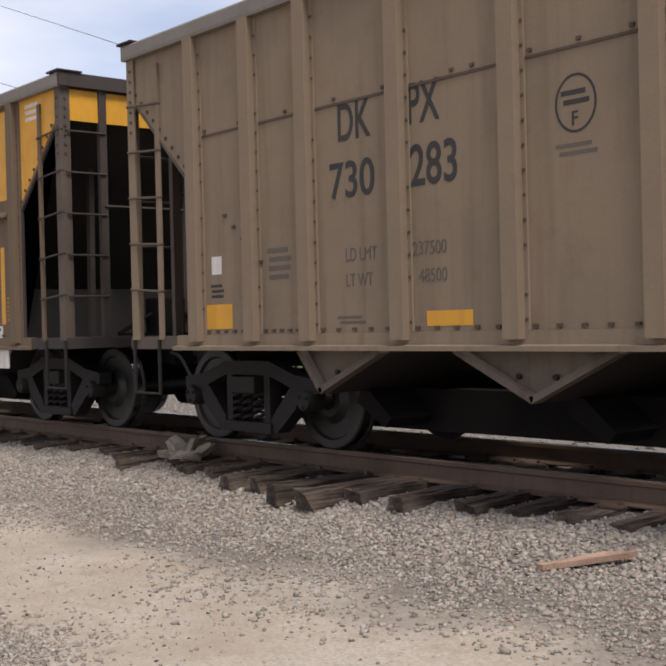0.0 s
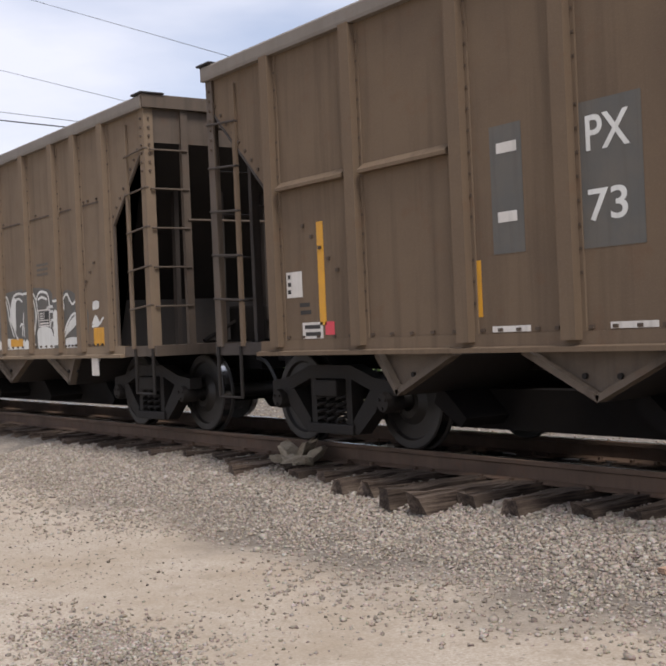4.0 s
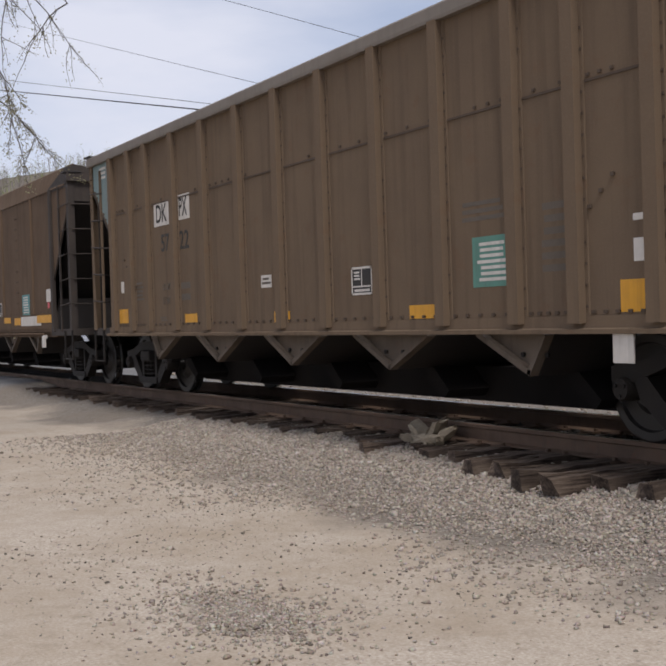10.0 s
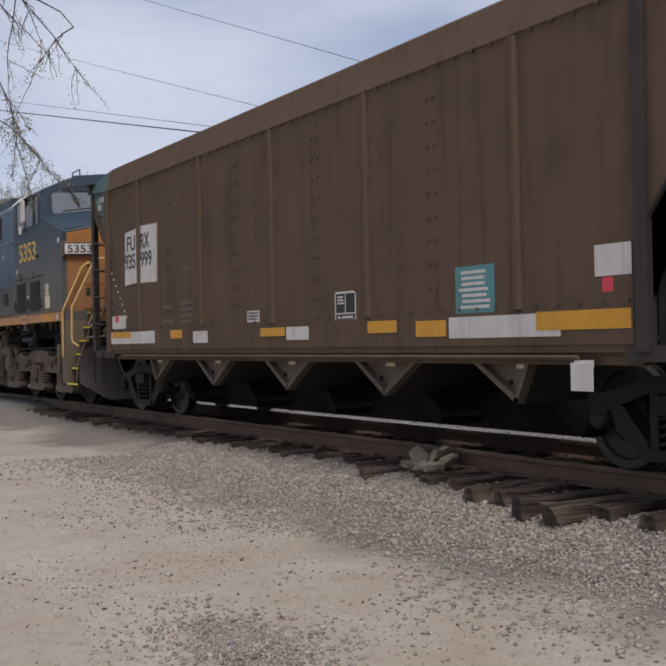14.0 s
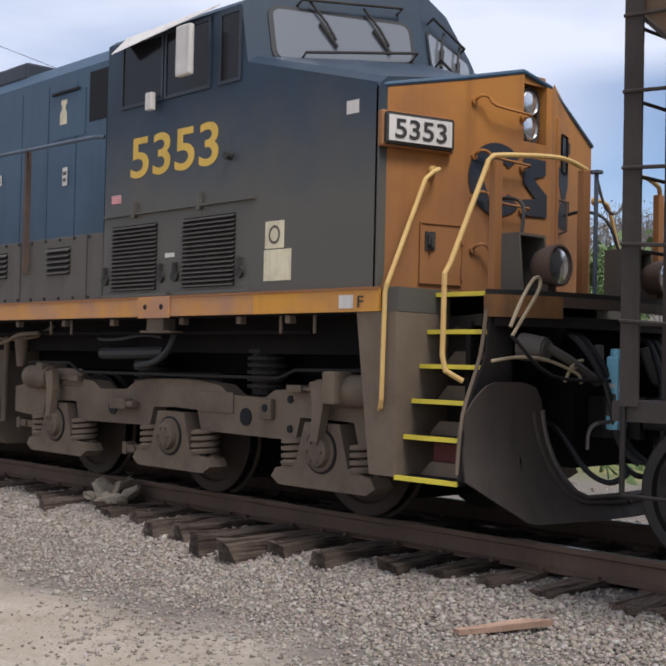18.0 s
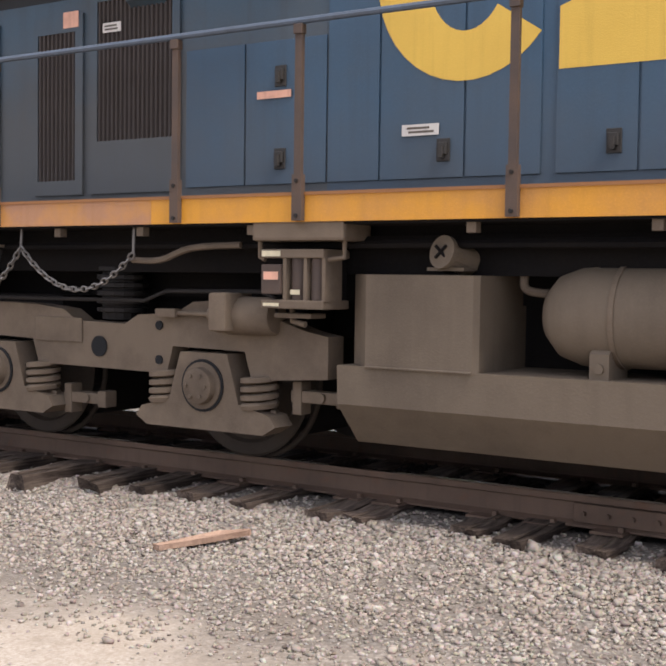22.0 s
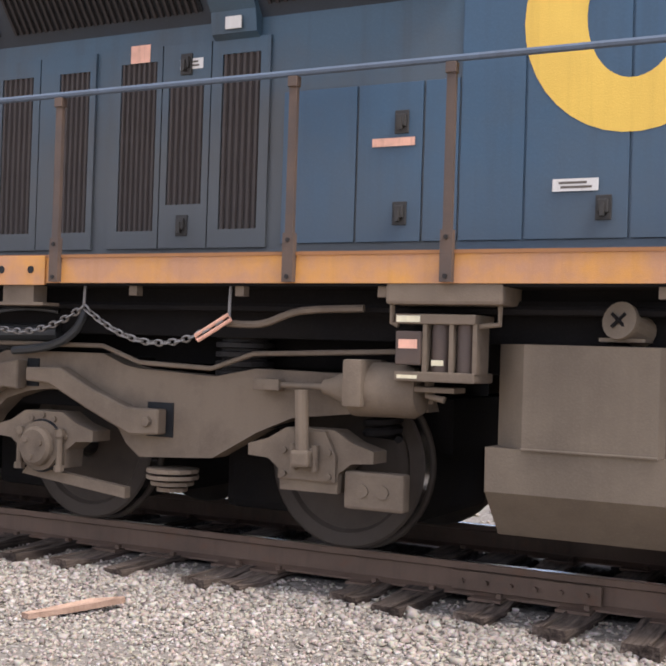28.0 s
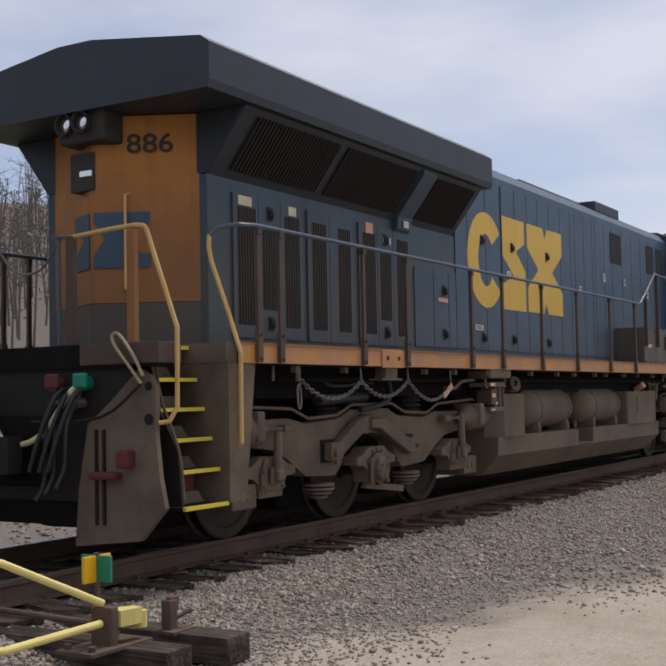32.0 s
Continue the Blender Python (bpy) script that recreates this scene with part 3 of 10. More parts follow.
# ---- running gear
def wheel_mesh(r, width=0.14):
    bm = B()
    h = width / 2
    lathe(bm, [(-h, 0.09), (-h - 0.03, 0.1), (-h - 0.03, 0.16), (-h + 0.025, r * 0.5), (-h + 0.03, r * 0.78), (-h, r * 0.82), (-h, r - 0.015), (-h + 0.012, r),
               (h - 0.035, r + 0.004), (h - 0.03, r + 0.02), (h - 0.012, r + 0.027), (h, r + 0.018), (h, r * 0.8), (h - 0.03, r * 0.75), (h - 0.03, 0.15), (h + 0.02, 0.1), (h + 0.02, 0.09)], 40)
    me = mesh_of(bm, "wheel")
    me.materials.append(M["wheeldust" if r > 0.5 else "wheel"])
    me.materials.append(M["tread"])
    for p in me.polygons:
        if abs(math.hypot(p.center.x, p.center.z) - r) < 0.012 and abs(p.normal.y) < 0.4:
            p.material_index = 1
    return soften(me, 30)


WHEELSETS = []      # (wheelset, x on its car, radius)
WM = {}


def wheelset(car, x, r):
    if r not in WM:
        bm = B()
        lathe(bm, [(-1.02, 0.07), (-0.85, 0.075), (-0.7, 0.1), (-0.3, 0.085), (0.3, 0.085), (0.7, 0.1), (0.85, 0.075), (1.02, 0.07)], 14)
        WM[r] = (soften(mesh_of(bm, "axle")), wheel_mesh(r))
    axle, wm = WM[r]
    ws = part("wheelset", axle, "wheel", car)
    ws.location = (x, 0, r)
    part("wheel", wm, "wheel", ws, "worn steel wheel with bright tread", at=(0, -0.735, 0))
    part("wheel", wm, "wheel", ws, "worn steel wheel with bright tread", at=pose(0, 0.735, 0, 0, 0, 180))
    WHEELSETS.append((ws, x, r))


def coil(bm, x, y, z0, z1, r, wire, turns=4, seg=10):
    pts = [(x + r * math.cos(2 * math.pi * k / seg), y + r * math.sin(2 * math.pi * k / seg), z0 + (z1 - z0) * k / (seg * turns)) for k in range(seg * turns + 1)]
    return tube(bm, pts, wire, 5)


FT = {}


def freight_truck(car, x):
    """A three-piece truck: two side frames with springs, bolster, bearing adapters and brake beams."""
    if not FT:
        bm = B()
        # top member, slanting legs, bottom member and two columns round the openings
        prism(bm, [(-1.04, 0.52), (-1.04, 0.64), (-0.72, 0.68), (-0.34, 0.8), (0.34, 0.8), (0.72, 0.68), (1.04, 0.64), (1.04, 0.52), (0.7, 0.55), (0.34, 0.67), (-0.34, 0.67), (-0.7, 0.55)], -0.08, 0.08)
        prism(bm, [(-0.8, 0.56), (-0.64, 0.56), (-0.36, 0.27), (-0.36, 0.14), (-0.44, 0.14), (-0.72, 0.37)], -0.075, 0.075)
        prism(bm, [(0.8, 0.56), (0.64, 0.56), (0.36, 0.27), (0.36, 0.14), (0.44, 0.14), (0.72, 0.37)], -0.075, 0.075)
        box(bm, -0.38, 0.38, -0.1, 0.1, 0.13, 0.23, 0.015)
        box(bm, -0.34, -0.25, -0.07, 0.07, 0.2, 0.7)
        box(bm, 0.25, 0.34, -0.07, 0.07, 0.2, 0.7)
        FT["side"] = mesh_of(bm, "side_frame")
        bm = B()
        coil(bm, 0, 0, 0.23, 0.5, 0.055, 0.017)
        FT["spring"] = soften(mesh_of(bm, "spring"))
        bm = B()
        box(bm, -0.2, 0.2, -1.15, 1.15, 0.5, 0.66, 0.02)
        box(bm, -0.26, 0.26, -0.4, 0.4, 0.45, 0.7, 0.03)
        FT["bolster"] = mesh_of(bm, "bolster")
        bm = B()
        lathe(bm, [(-0.13, 0.05), (-0.13, 0.085), (-0.1, 0.1), (0.06, 0.1), (0.06, 0.05)], 18)
        for k in range(3):
            a = k * 2.094 + 0.5
            cyl(bm, (0.055 * math.cos(a), -0.145, 0.055 * math.sin(a)), (0.055 * math.cos(a), -0.12, 0.055 * math.sin(a)), 0.016, 6)
        box(bm, -0.13, 0.13, -0.08, 0.08, 0.06, 0.13, 0.01)
        FT["bearing"] = soften(mesh_of(bm, "bearing_cap"))
        bm = B()
        box(bm, 0.32, 0.4, -0.8, 0.8, 0.3, 0.4)
        for y in (-0.72, 0.72):
            box(bm, 0.38, 0.44, y - 0.05, y + 0.05, 0.26, 0.5)
        FT["brake"] = mesh_of(bm, "brake_beam")
    tr = part("truck", FT["bolster"], "frame", car, "dark greasy cast-steel truck", at=(x, 0, 0))
    for s in (-1, 1):
        part("side_frame", FT["side"], "frame", tr, at=(0, s * 1.0, 0))
        for dx in (-0.16, 0, 0.16):
            part("spring", FT["spring"], "frame", tr, at=(dx, s * 1.05, 0))
        for dx in (-0.89, 0.89):
            part("bearing_cap", FT["bearing"], "frame", tr, at=pose(dx, s * 1.0, 0.457, 0, 0, 0 if s < 0 else 180))
    for s in (0, 180):
        part("brake_beam", FT["brake"], "frame", tr, at=pose(0, 0, 0, 0, 0, s))
    for dx in (-0.89, 0.89):
        wheelset(car, x + dx, 0.457)


CP = {}


def coupler(car, x, d, mat="frame"):
    if not CP:
        bm = B()
        box(bm, -0.75, -0.12, -0.075, 0.075, 0.8, 0.96, 0.02)
        prism(bm, [(-0.14, -0.1), (0.02, -0.16), (0.12, -0.13), (0.1, -0.02), (0.02, 0.03), (0.05, 0.1), (0.16, 0.08), (0.14, 0.17), (0, 0.19), (-0.14, 0.12)], 0.73, 1.03, "z")
        CP["c"] = mesh_of(bm, "coupler")
        bm = B()
        tube(bm, smooth_path([(-0.7, -0.32, 0.85), (-0.45, -0.34, 0.78), (-0.2, -0.33, 0.5), (0.0, -0.32, 0.42), (0.14, -0.3, 0.5)], 5), 0.022, 6)
        CP["h"] = soften(mesh_of(bm, "air_hose"))
    part("coupler", CP["c"], mat, car, at=pose(x, 0, 0, 0, 0, 0 if d > 0 else 180))
    part("air_hose", CP["h"], "rubber", car, "black rubber air hose", at=pose(x, 0, 0, 0, 0, 0 if d > 0 else 180))


# ---- hopper cars
SIDE = 1.575        # half width over the side sheets


def hopper(name, label, x, mat, half=6.175, top=7.12, ribs=(0, 1.09, 2.21, 3.31, 4.39, 5.15, 6.0), ztop=3.92, ledges=(), seam=2.87, cut=2.52, rib_z=(1.0, 3.78),
           smooth=False, pockets=(-4.4, -2.17, 0.0, 2.17, 4.4), tan="car_tan", ptop=0.9, ends="car_end", corner=None, right=None):
    car = thing(name, label, "hopper car", "coal hopper cars of the train")
    car.location = (x, 0, 0)
    zs = ztop - 0.14
    far_end = (top, cut, 0.95)
    top2, cut2, slope2 = right or far_end
    for s in (-1, 1):
        dz, dz2 = (top - half) * 0.95, (top2 - half) * slope2
        y0, y1 = s * SIDE, s * (SIDE - 0.02)
        bm = B()
        prism(bm, [(-half, 1.0), (half, 1.0), (half, cut2), (top2, cut2 + dz2), (top2, zs), (-top, zs), (-top, cut + dz), (-half, cut)], min(y0, y1), max(y0, y1))
        part("side_sheet", bm, mat, car)
        bm = B()
        if smooth:      # a sloping coping above a line of rivets
            prism(bm, [(s * SIDE, zs - 0.06), (s * (SIDE + 0.02), zs - 0.04), (s * (SIDE - 0.06), zs + 0.3), (s * (SIDE - 0.16), zs + 0.36), (s * (SIDE - 0.2), zs + 0.3), (s * (SIDE - 0.03), zs - 0.06)], -half - 0.13, top2 - 0.25, "x")
        else:
            prism(bm, [(s * (SIDE - 0.04), zs - 0.01), (s * (SIDE + 0.07), zs - 0.01), (s * (SIDE + 0.075), zs + 0.02), (s * (SIDE + 0.075), ztop - 0.02), (s * (SIDE + 0.06), ztop), (s * (SIDE - 0.04), ztop)], -top - 0.04, top + 0.04, "x")
        part("top_chord", bm, mat if smooth else "chord", car, "lighter worn top chord")
        bm = B()
        if smooth:
            box(bm, -half, half, min(s * SIDE, s * (SIDE + 0.012)), max(s * SIDE, s * (SIDE + 0.012)), 1.06, 1.35)
            box(bm, -half, half, min(s * (SIDE - 0.2), s * (SIDE - 0.07)), max(s * (SIDE - 0.2), s * (SIDE - 0.07)), 0.9, 1.0)
            tube(bm, [(-half + 0.6, s * (SIDE + 0.03), 0.96), (half - 0.6, s * (SIDE + 0.03), 0.96)], 0.02, 6)
        else:
            prism(bm, [(s * (SIDE - 0.05), 0.92), (s * (SIDE + 0.075), 0.92), (s * (SIDE + 0.075), 0.955), (s * (SIDE + 0.02), 0.965), (s * (SIDE + 0.015), 1.06), (s * (SIDE - 0.05), 1.06)], -half - 0.18, half + 0.18, "x")
        part("side_sill", bm, tan, car, "worn side sill with bare edge")
    # ribs, one mesh for all of a car
    bm = B()
    if smooth:
        prism(bm, [(-0.05, 0), (-0.046, -0.03), (-0.02, -0.04), (0.03, -0.04), (0.045, -0.026), (0.05, 0)], 1.36, zs - 0.06, "z")
    else:
        prism(bm, [(-0.115, 0), (-0.11, -0.012), (-0.078, -0.014), (-0.07, -0.078), (0.07, -0.078), (0.078, -0.014), (0.11, -0.012), (0.115, 0)], rib_z[0], rib_z[1], "z")
    rib = mesh_of(bm, "rib")
    for u in sorted({v for r in ribs for v in (r, -r)}):
        for s in (-1, 1):
            part("rib", rib, mat, car, at=pose(u, s * SIDE, 0, 0, 0, 0 if s < 0 else 180))
    # rivets, too small to pick out singly
    bm = B()
    rnd = random.Random(int(x * 10))
    for s in (-1, 1):
        yy = s * (SIDE + 0.004)
        for u in sorted({v for r in ribs for v in (r, -r)}):
            for k in range(16):
                z = 1.12 + k * 0.165
                if z < zs - 0.1 and rnd.random() < 0.8 and not smooth:
                    box(bm, u + 0.085, u + 0.105, yy - 0.016, yy + 0.016, z, z + 0.022)
        if smooth:
            k = -half + 0.1
            while k < half:
                box(bm, k, k + 0.03, yy - s * 0 - 0.025, yy + 0.025, zs - 0.07, zs - 0.045)
                box(bm, k, k + 0.022, yy - 0.014, yy + 0.014, 1.375, 1.395)
                k += 0.27
            for u in (-3.4, -1.1, 1.1, 3.4):
                for k in range(9):
                    for dx in (-0.06, 0.06):
                        box(bm, u + dx - 0.02, u + dx + 0.02, yy - 0.012, yy + 0.012, 1.6 + k * 0.22, 1.62 + k * 0.22)
        else:
            for a, b in zip(sorted({v for r in ribs for v in (r, -r)}), sorted({v for r in ribs for v in (r, -r)})[1:]):
                n = 5
                for k in range(n):
                    u = a + 0.16 + (b - a - 0.32) * k / (n - 1)
                    box(bm, u - 0.02, u + 0.02, yy - 0.014, yy + 0.014, 1.075, 1.1)
                    if seam and rnd.random() < 0.5 and abs(u) < half - 0.2:
                        box(bm, u - 0.016, u + 0.016, yy - 0.014, yy + 0.014, seam + 0.02, seam + 0.045)
                if seam:
                    box(bm, a + 0.12, b - 0.12, yy - 0.006, yy + 0.006, seam - 0.02, seam)
            for k in range(5):
                for d in (-1, 1):
                    box(bm, d * (half - 0.62) + d * k * -0.13 - 0.018, d * (half - 0.62) + d * k * -0.13 + 0.018, yy - 0.016, yy + 0.016, 2.1 - k * 0.11, 2.13 - k * 0.11)
    tagged(part("rivets", bm, "rivet", car, "rust-dark rivet heads"), kind="stuff")
    for a, b in ledges:
        for s in (-1, 1):
            bm = B()
            prism(bm, [(s * (SIDE - 0.005), 2.56), (s * (SIDE + 0.075), 2.5), (s * (SIDE + 0.075), 2.47), (s * (SIDE - 0.005), 2.47)], a, b, "x")
            part("ledge", bm, mat, car)
    # ends: upper sheet, slope sheet, posts, ladders, sill and platform
    for d in (-1, 1):
        top, cut, slope = right if right and d > 0 else far_end
        dz = (top - half) * slope
        reach = 0.65 if right and d > 0 else 0.53
        bm = B()
        box(bm, min(d * top, d * (top - 0.02)), max(d * top, d * (top - 0.02)), -SIDE + 0.02, SIDE - 0.02, cut + dz - 0.03, zs)
        box(bm, min(d * (top + 0.07), d * (top - 0.03)), max(d * (top + 0.07), d * (top - 0.03)), -SIDE - 0.06, SIDE + 0.06, zs, ztop + 0.01)
        part("end_sheet", bm, ends, car)
        if right and d > 0:
            bm = B()
            prism(bm, [(-SIDE - 0.02, zs), (-SIDE - 0.02, zs + 0.26), (-SIDE + 0.1, zs + 0.31), (-SIDE + 0.3, zs + 0.27), (SIDE - 0.3, zs + 0.27), (SIDE - 0.1, zs + 0.31), (SIDE + 0.02, zs + 0.26), (SIDE + 0.02, zs)], top - 0.06, top + 0.03, "x")
            part("end_coping", bm, ends, car, "blackened end coping with rounded corners")
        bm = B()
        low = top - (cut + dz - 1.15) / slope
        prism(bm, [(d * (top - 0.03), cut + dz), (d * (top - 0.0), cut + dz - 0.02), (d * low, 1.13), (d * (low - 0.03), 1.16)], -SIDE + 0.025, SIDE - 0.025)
        part("slope_sheet", bm, "sootshade", car, "sooty sloping end sheet, shade in its colour")
        for s in (-1, 1):
            bm = B()
            prism(bm, [(d * (top + 0.02), s * (SIDE + 0.03)), (d * (top + 0.02), s * (SIDE - 0.09)), (d * (top - 0.0), s * (SIDE - 0.09)), (d * (top - 0.0), s * (SIDE + 0.01)), (d * (top - 0.1), s * (SIDE + 0.01)), (d * (top - 0.1), s * (SIDE + 0.03))], 1.02, zs, "z")
            part("corner_post", bm, ends if smooth else corner or mat, car)
            bm = B()
            if smooth:
                box(bm, d * (half + 0.11) - 0.06, d * (half + 0.11) + 0.06, min(s * (SIDE - 0.06), s * (SIDE + 0.05)), max(s * (SIDE - 0.06), s * (SIDE + 0.05)), 1.0, zs - 0.02, 0.008)
            else:
                box(bm, d * (top - 0.5) - 0.03, d * (top - 0.5) + 0.03, min(s * SIDE, s * (SIDE + 0.03)), max(s * SIDE, s * (SIDE + 0.03)), 1.02, zs - 0.12)
            part("ladder_post", bm, ends if smooth and d > 0 else mat, car)
            if right and d > 0:     # deep end wing that rises past the coping, and the ladder on it
                bm = B()
                prism(bm, [(half - 0.02, zs - 0.08), (top, zs - 0.08), (top, zs + 0.27), (top - 0.2, zs + 0.27), (half - 0.02, zs)], s * (SIDE - 0.01), s * (SIDE + 0.012))
                part("end_wing", bm, ends, car, "sooty corner plate over the end of the coping")
                bm = B()
                box(bm, top - reach - 0.02, top - reach + 0.02, min(s * SIDE, s * (SIDE + 0.03)), max(s * SIDE, s * (SIDE + 0.03)), 1.02, zs - 0.02)
                part("ladder_post", bm, ends, car)
            bm = B()
            box(bm, d * top - 0.025, d * top + 0.035, s * 1.09 - 0.045, s * 1.09 + 0.045, 1.02, zs)
            part("end_post", bm, ends, car)
            bm = B()
            box(bm, d * top - 0.025, d * top + 0.025, s * 0.7 - 0.035, s * 0.7 + 0.035, 1.02, zs)
            part("end_post", bm, ends, car)
            for k in range(6):
                z = 1.5 + 0.45 * k
                if z < zs - (0.35 if smooth else 0.3):
                    bm = B()
                    yo = s * (SIDE + 0.035)
                    tube(bm, [(d * (top - reach), s * SIDE, z - 0.02), (d * (top - reach), yo, z - 0.02), (d * (top + 0.02), yo, z + 0.02), (d * (top + 0.02), s * SIDE, z + 0.02)], 0.012, 6)
                    part("rung", bm, ends, car)
                if z < zs - 0.06:
                    bm = B()
                    tube(bm, [(d * top, s * (SIDE - 0.03), z), (d * (top + 0.045), s * (SIDE - 0.03), z), (d * (top + 0.045), s * 1.07, z), (d * top, s * 1.07, z)], 0.012, 6)
                    part("rung", bm, ends, car)
            if not smooth:      # bolt heads up the corner and the sloping edge
                bm = B()
                for k in range(7):
                    z = zs - 0.12 - 0.1 * k
                    cyl(bm, (d * (top + 0.02), s * (SIDE - 0.03), z), (d * (top + 0.034), s * (SIDE - 0.03), z), 0.016, 6)
                    cyl(bm, (d * (top - 0.05), s * (SIDE + 0.03), z), (d * (top - 0.05), s * (SIDE + 0.044), z), 0.016, 6)
                for k in range(9):
                    f = (k + 0.5) / 9
                    u, z = half + (top - half) * f - 0.05, cut + dz * f + 0.06
                    cyl(bm, (d * u, s * SIDE, z), (d * u, s * (SIDE + 0.016), z), 0.018, 6)
                tagged(part("bolt", bm, "rivet", car, "rust-dark bolt heads"), kind="stuff")
            bm = B()        # turned-over edge of the side sheet along the slope
            tube(bm, [(d * half, s * (SIDE - 0.01), 1.06), (d * half, s * (SIDE - 0.01), cut), (d * top, s * (SIDE - 0.01), cut + dz)], 0.022, 6)
            part("edge_angle", bm, ends, car)
            bm = B()        # dark plate over the corner of the top chord
            box(bm, d * (top - 0.03) - 0.15, d * (top - 0.03) + 0.12, min(s * (SIDE - 0.22), s * (SIDE + 0.085)), max(s * (SIDE - 0.22), s * (SIDE + 0.085)), ztop + 0.011, ztop + 0.035, 0.01)
            part("corner_cap", bm, "sootshade", car, "blackened plate over the top corner")
            bm = B()        # sooty liner inside the side sheet below the slope, shade put into its colour
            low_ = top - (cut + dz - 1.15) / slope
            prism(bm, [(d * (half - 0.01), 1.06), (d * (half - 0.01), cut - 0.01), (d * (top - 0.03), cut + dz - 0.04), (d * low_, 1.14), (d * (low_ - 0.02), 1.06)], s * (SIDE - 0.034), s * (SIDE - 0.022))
            part("inner_sheet", bm, "sootshade", car)
            bm = B()        # stirrup below the sill
            tube(bm, [(d * (top + 0.0), s * (SIDE + 0.02), 1.02), (d * (top + 0.0), s * (SIDE + 0.02), 0.5), (d * (top - 0.45), s * (SIDE + 0.02), 0.5), (d * (top - 0.45), s * (SIDE + 0.02), 1.02)], 0.02, 6)
            part("stirrup", bm, "frame", car)
        bm = B()
        tube(bm, [(d * (top + 0.04), -1.09, 2.5), (d * (top + 0.04), 1.09, 2.5)], 0.016, 6)
        part("grab_iron", bm, ends, car)
        bm = B()
        box(bm, min(d * (half - 0.1), d * (top + 0.08)), max(d * (half - 0.1), d * (top + 0.08)), -SIDE - 0.01, SIDE + 0.01, 0.93, 1.05)
        part("end_sill", bm, ends, car)
        bm = B()        # stays from the platform to the slope sheet
        for q in (-0.95, -0.32, 0.32, 0.95):
            prism(bm, [(d * (top - 0.62), 1.05), (d * (top - 0.54), 1.05), (d * (top - 0.5), cut + dz - 0.5), (d * (top - 0.58), cut + dz - 0.56)], q - 0.03, q + 0.03)
        pieces("stay", bm, "soot_brown", car)
        bm = B()        # plate across the platform's inner edge, shade put into its colour
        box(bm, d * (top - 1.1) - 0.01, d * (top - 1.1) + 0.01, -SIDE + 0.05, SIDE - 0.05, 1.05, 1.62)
        part("bulkhead", bm, "sootshade", car, "near-black plate under the slope, shade in its colour")
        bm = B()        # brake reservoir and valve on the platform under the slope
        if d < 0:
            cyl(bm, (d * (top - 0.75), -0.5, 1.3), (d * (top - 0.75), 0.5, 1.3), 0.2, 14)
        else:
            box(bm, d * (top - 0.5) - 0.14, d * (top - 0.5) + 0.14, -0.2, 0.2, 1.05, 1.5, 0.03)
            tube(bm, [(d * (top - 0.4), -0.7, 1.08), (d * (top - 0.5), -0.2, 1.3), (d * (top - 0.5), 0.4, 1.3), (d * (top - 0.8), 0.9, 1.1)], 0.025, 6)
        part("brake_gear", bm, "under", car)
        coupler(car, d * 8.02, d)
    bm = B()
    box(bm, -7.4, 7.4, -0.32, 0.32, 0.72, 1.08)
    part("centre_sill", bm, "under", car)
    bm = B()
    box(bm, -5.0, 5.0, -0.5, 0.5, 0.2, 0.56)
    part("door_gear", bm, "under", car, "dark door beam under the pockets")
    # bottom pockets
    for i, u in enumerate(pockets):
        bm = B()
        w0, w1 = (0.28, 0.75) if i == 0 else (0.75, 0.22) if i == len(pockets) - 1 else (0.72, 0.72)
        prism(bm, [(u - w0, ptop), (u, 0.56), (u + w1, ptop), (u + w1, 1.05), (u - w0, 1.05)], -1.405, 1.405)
        pk = part("hopper_pocket", bm, "sootshade", car, "steep-sided discharge pocket, sooty with shade in its colour")
        for s in (-1, 1):
            bm = B()
            prism(bm, [(u - w0, ptop), (u, 0.56), (u + w1, ptop), (u + w1, 0.99), (u - w0, 0.99)], min(s * 1.407, s * 1.42), max(s * 1.407, s * 1.42))
            part("pocket_end", bm, "pocket", pk, "dirty triangular pocket end")
            bm = B()
            for a, b in (((u - w0, ptop), (u, 0.56)), ((u, 0.56), (u + w1, ptop))):
                dx, dzz = b[0] - a[0], b[1] - a[1]
                n = math.hypot(dx, dzz)
                nx, nz = -dzz / n * 0.05, dx / n * 0.05
                prism(bm, [a, b, (b[0] + nx * 0.9, b[1] + nz), (a[0] + nx, a[1] + nz)], min(s * 1.425, s * 1.5), max(s * 1.425, s * 1.5))
            pieces("flange", bm, "pocket", pk)
            for q in (-0.16, 0.16):
                part("bolt", cyl(B(), (u + q, s * 1.42, 0.74), (u + q, s * 1.445, 0.74), 0.022, 8), "frame", pk)
            if smooth:
                bm = B()
                rect(bm, u - 0.08, u + 0.1, 0.86, 0.95, -1.425 if s < 0 else 1.43)
                part("tag", bm, "cream", pk)
        # door below the pocket
        bm = B()
        prism(bm, [(u - 0.05, 0.57), (u + 0.05, 0.57), (u + 0.32, 0.34), (u + 0.24, 0.26), (u - 0.1, 0.46)], -1.0, 1.0)
        part("door", bm, "under", pk)
    for d in (-1, 1):
        freight_truck(car, d * 5.97)
    return car


def mark(car, material, x0, x1, z0, z1, label="", name="label"):
    bm = B()
    rect(bm, x0, x1, z0, z1, -SIDE, 0.003)
    return part(name, bm, material, car, label)


def small_print(car, x0, x1, z0, z1, n, material="faint", seed=1, y=None):
    return tagged(part("small_print", bars(B(), x0, x1, z0, z1, n, -SIDE if y is None else y, seed), material, car), kind="stuff")


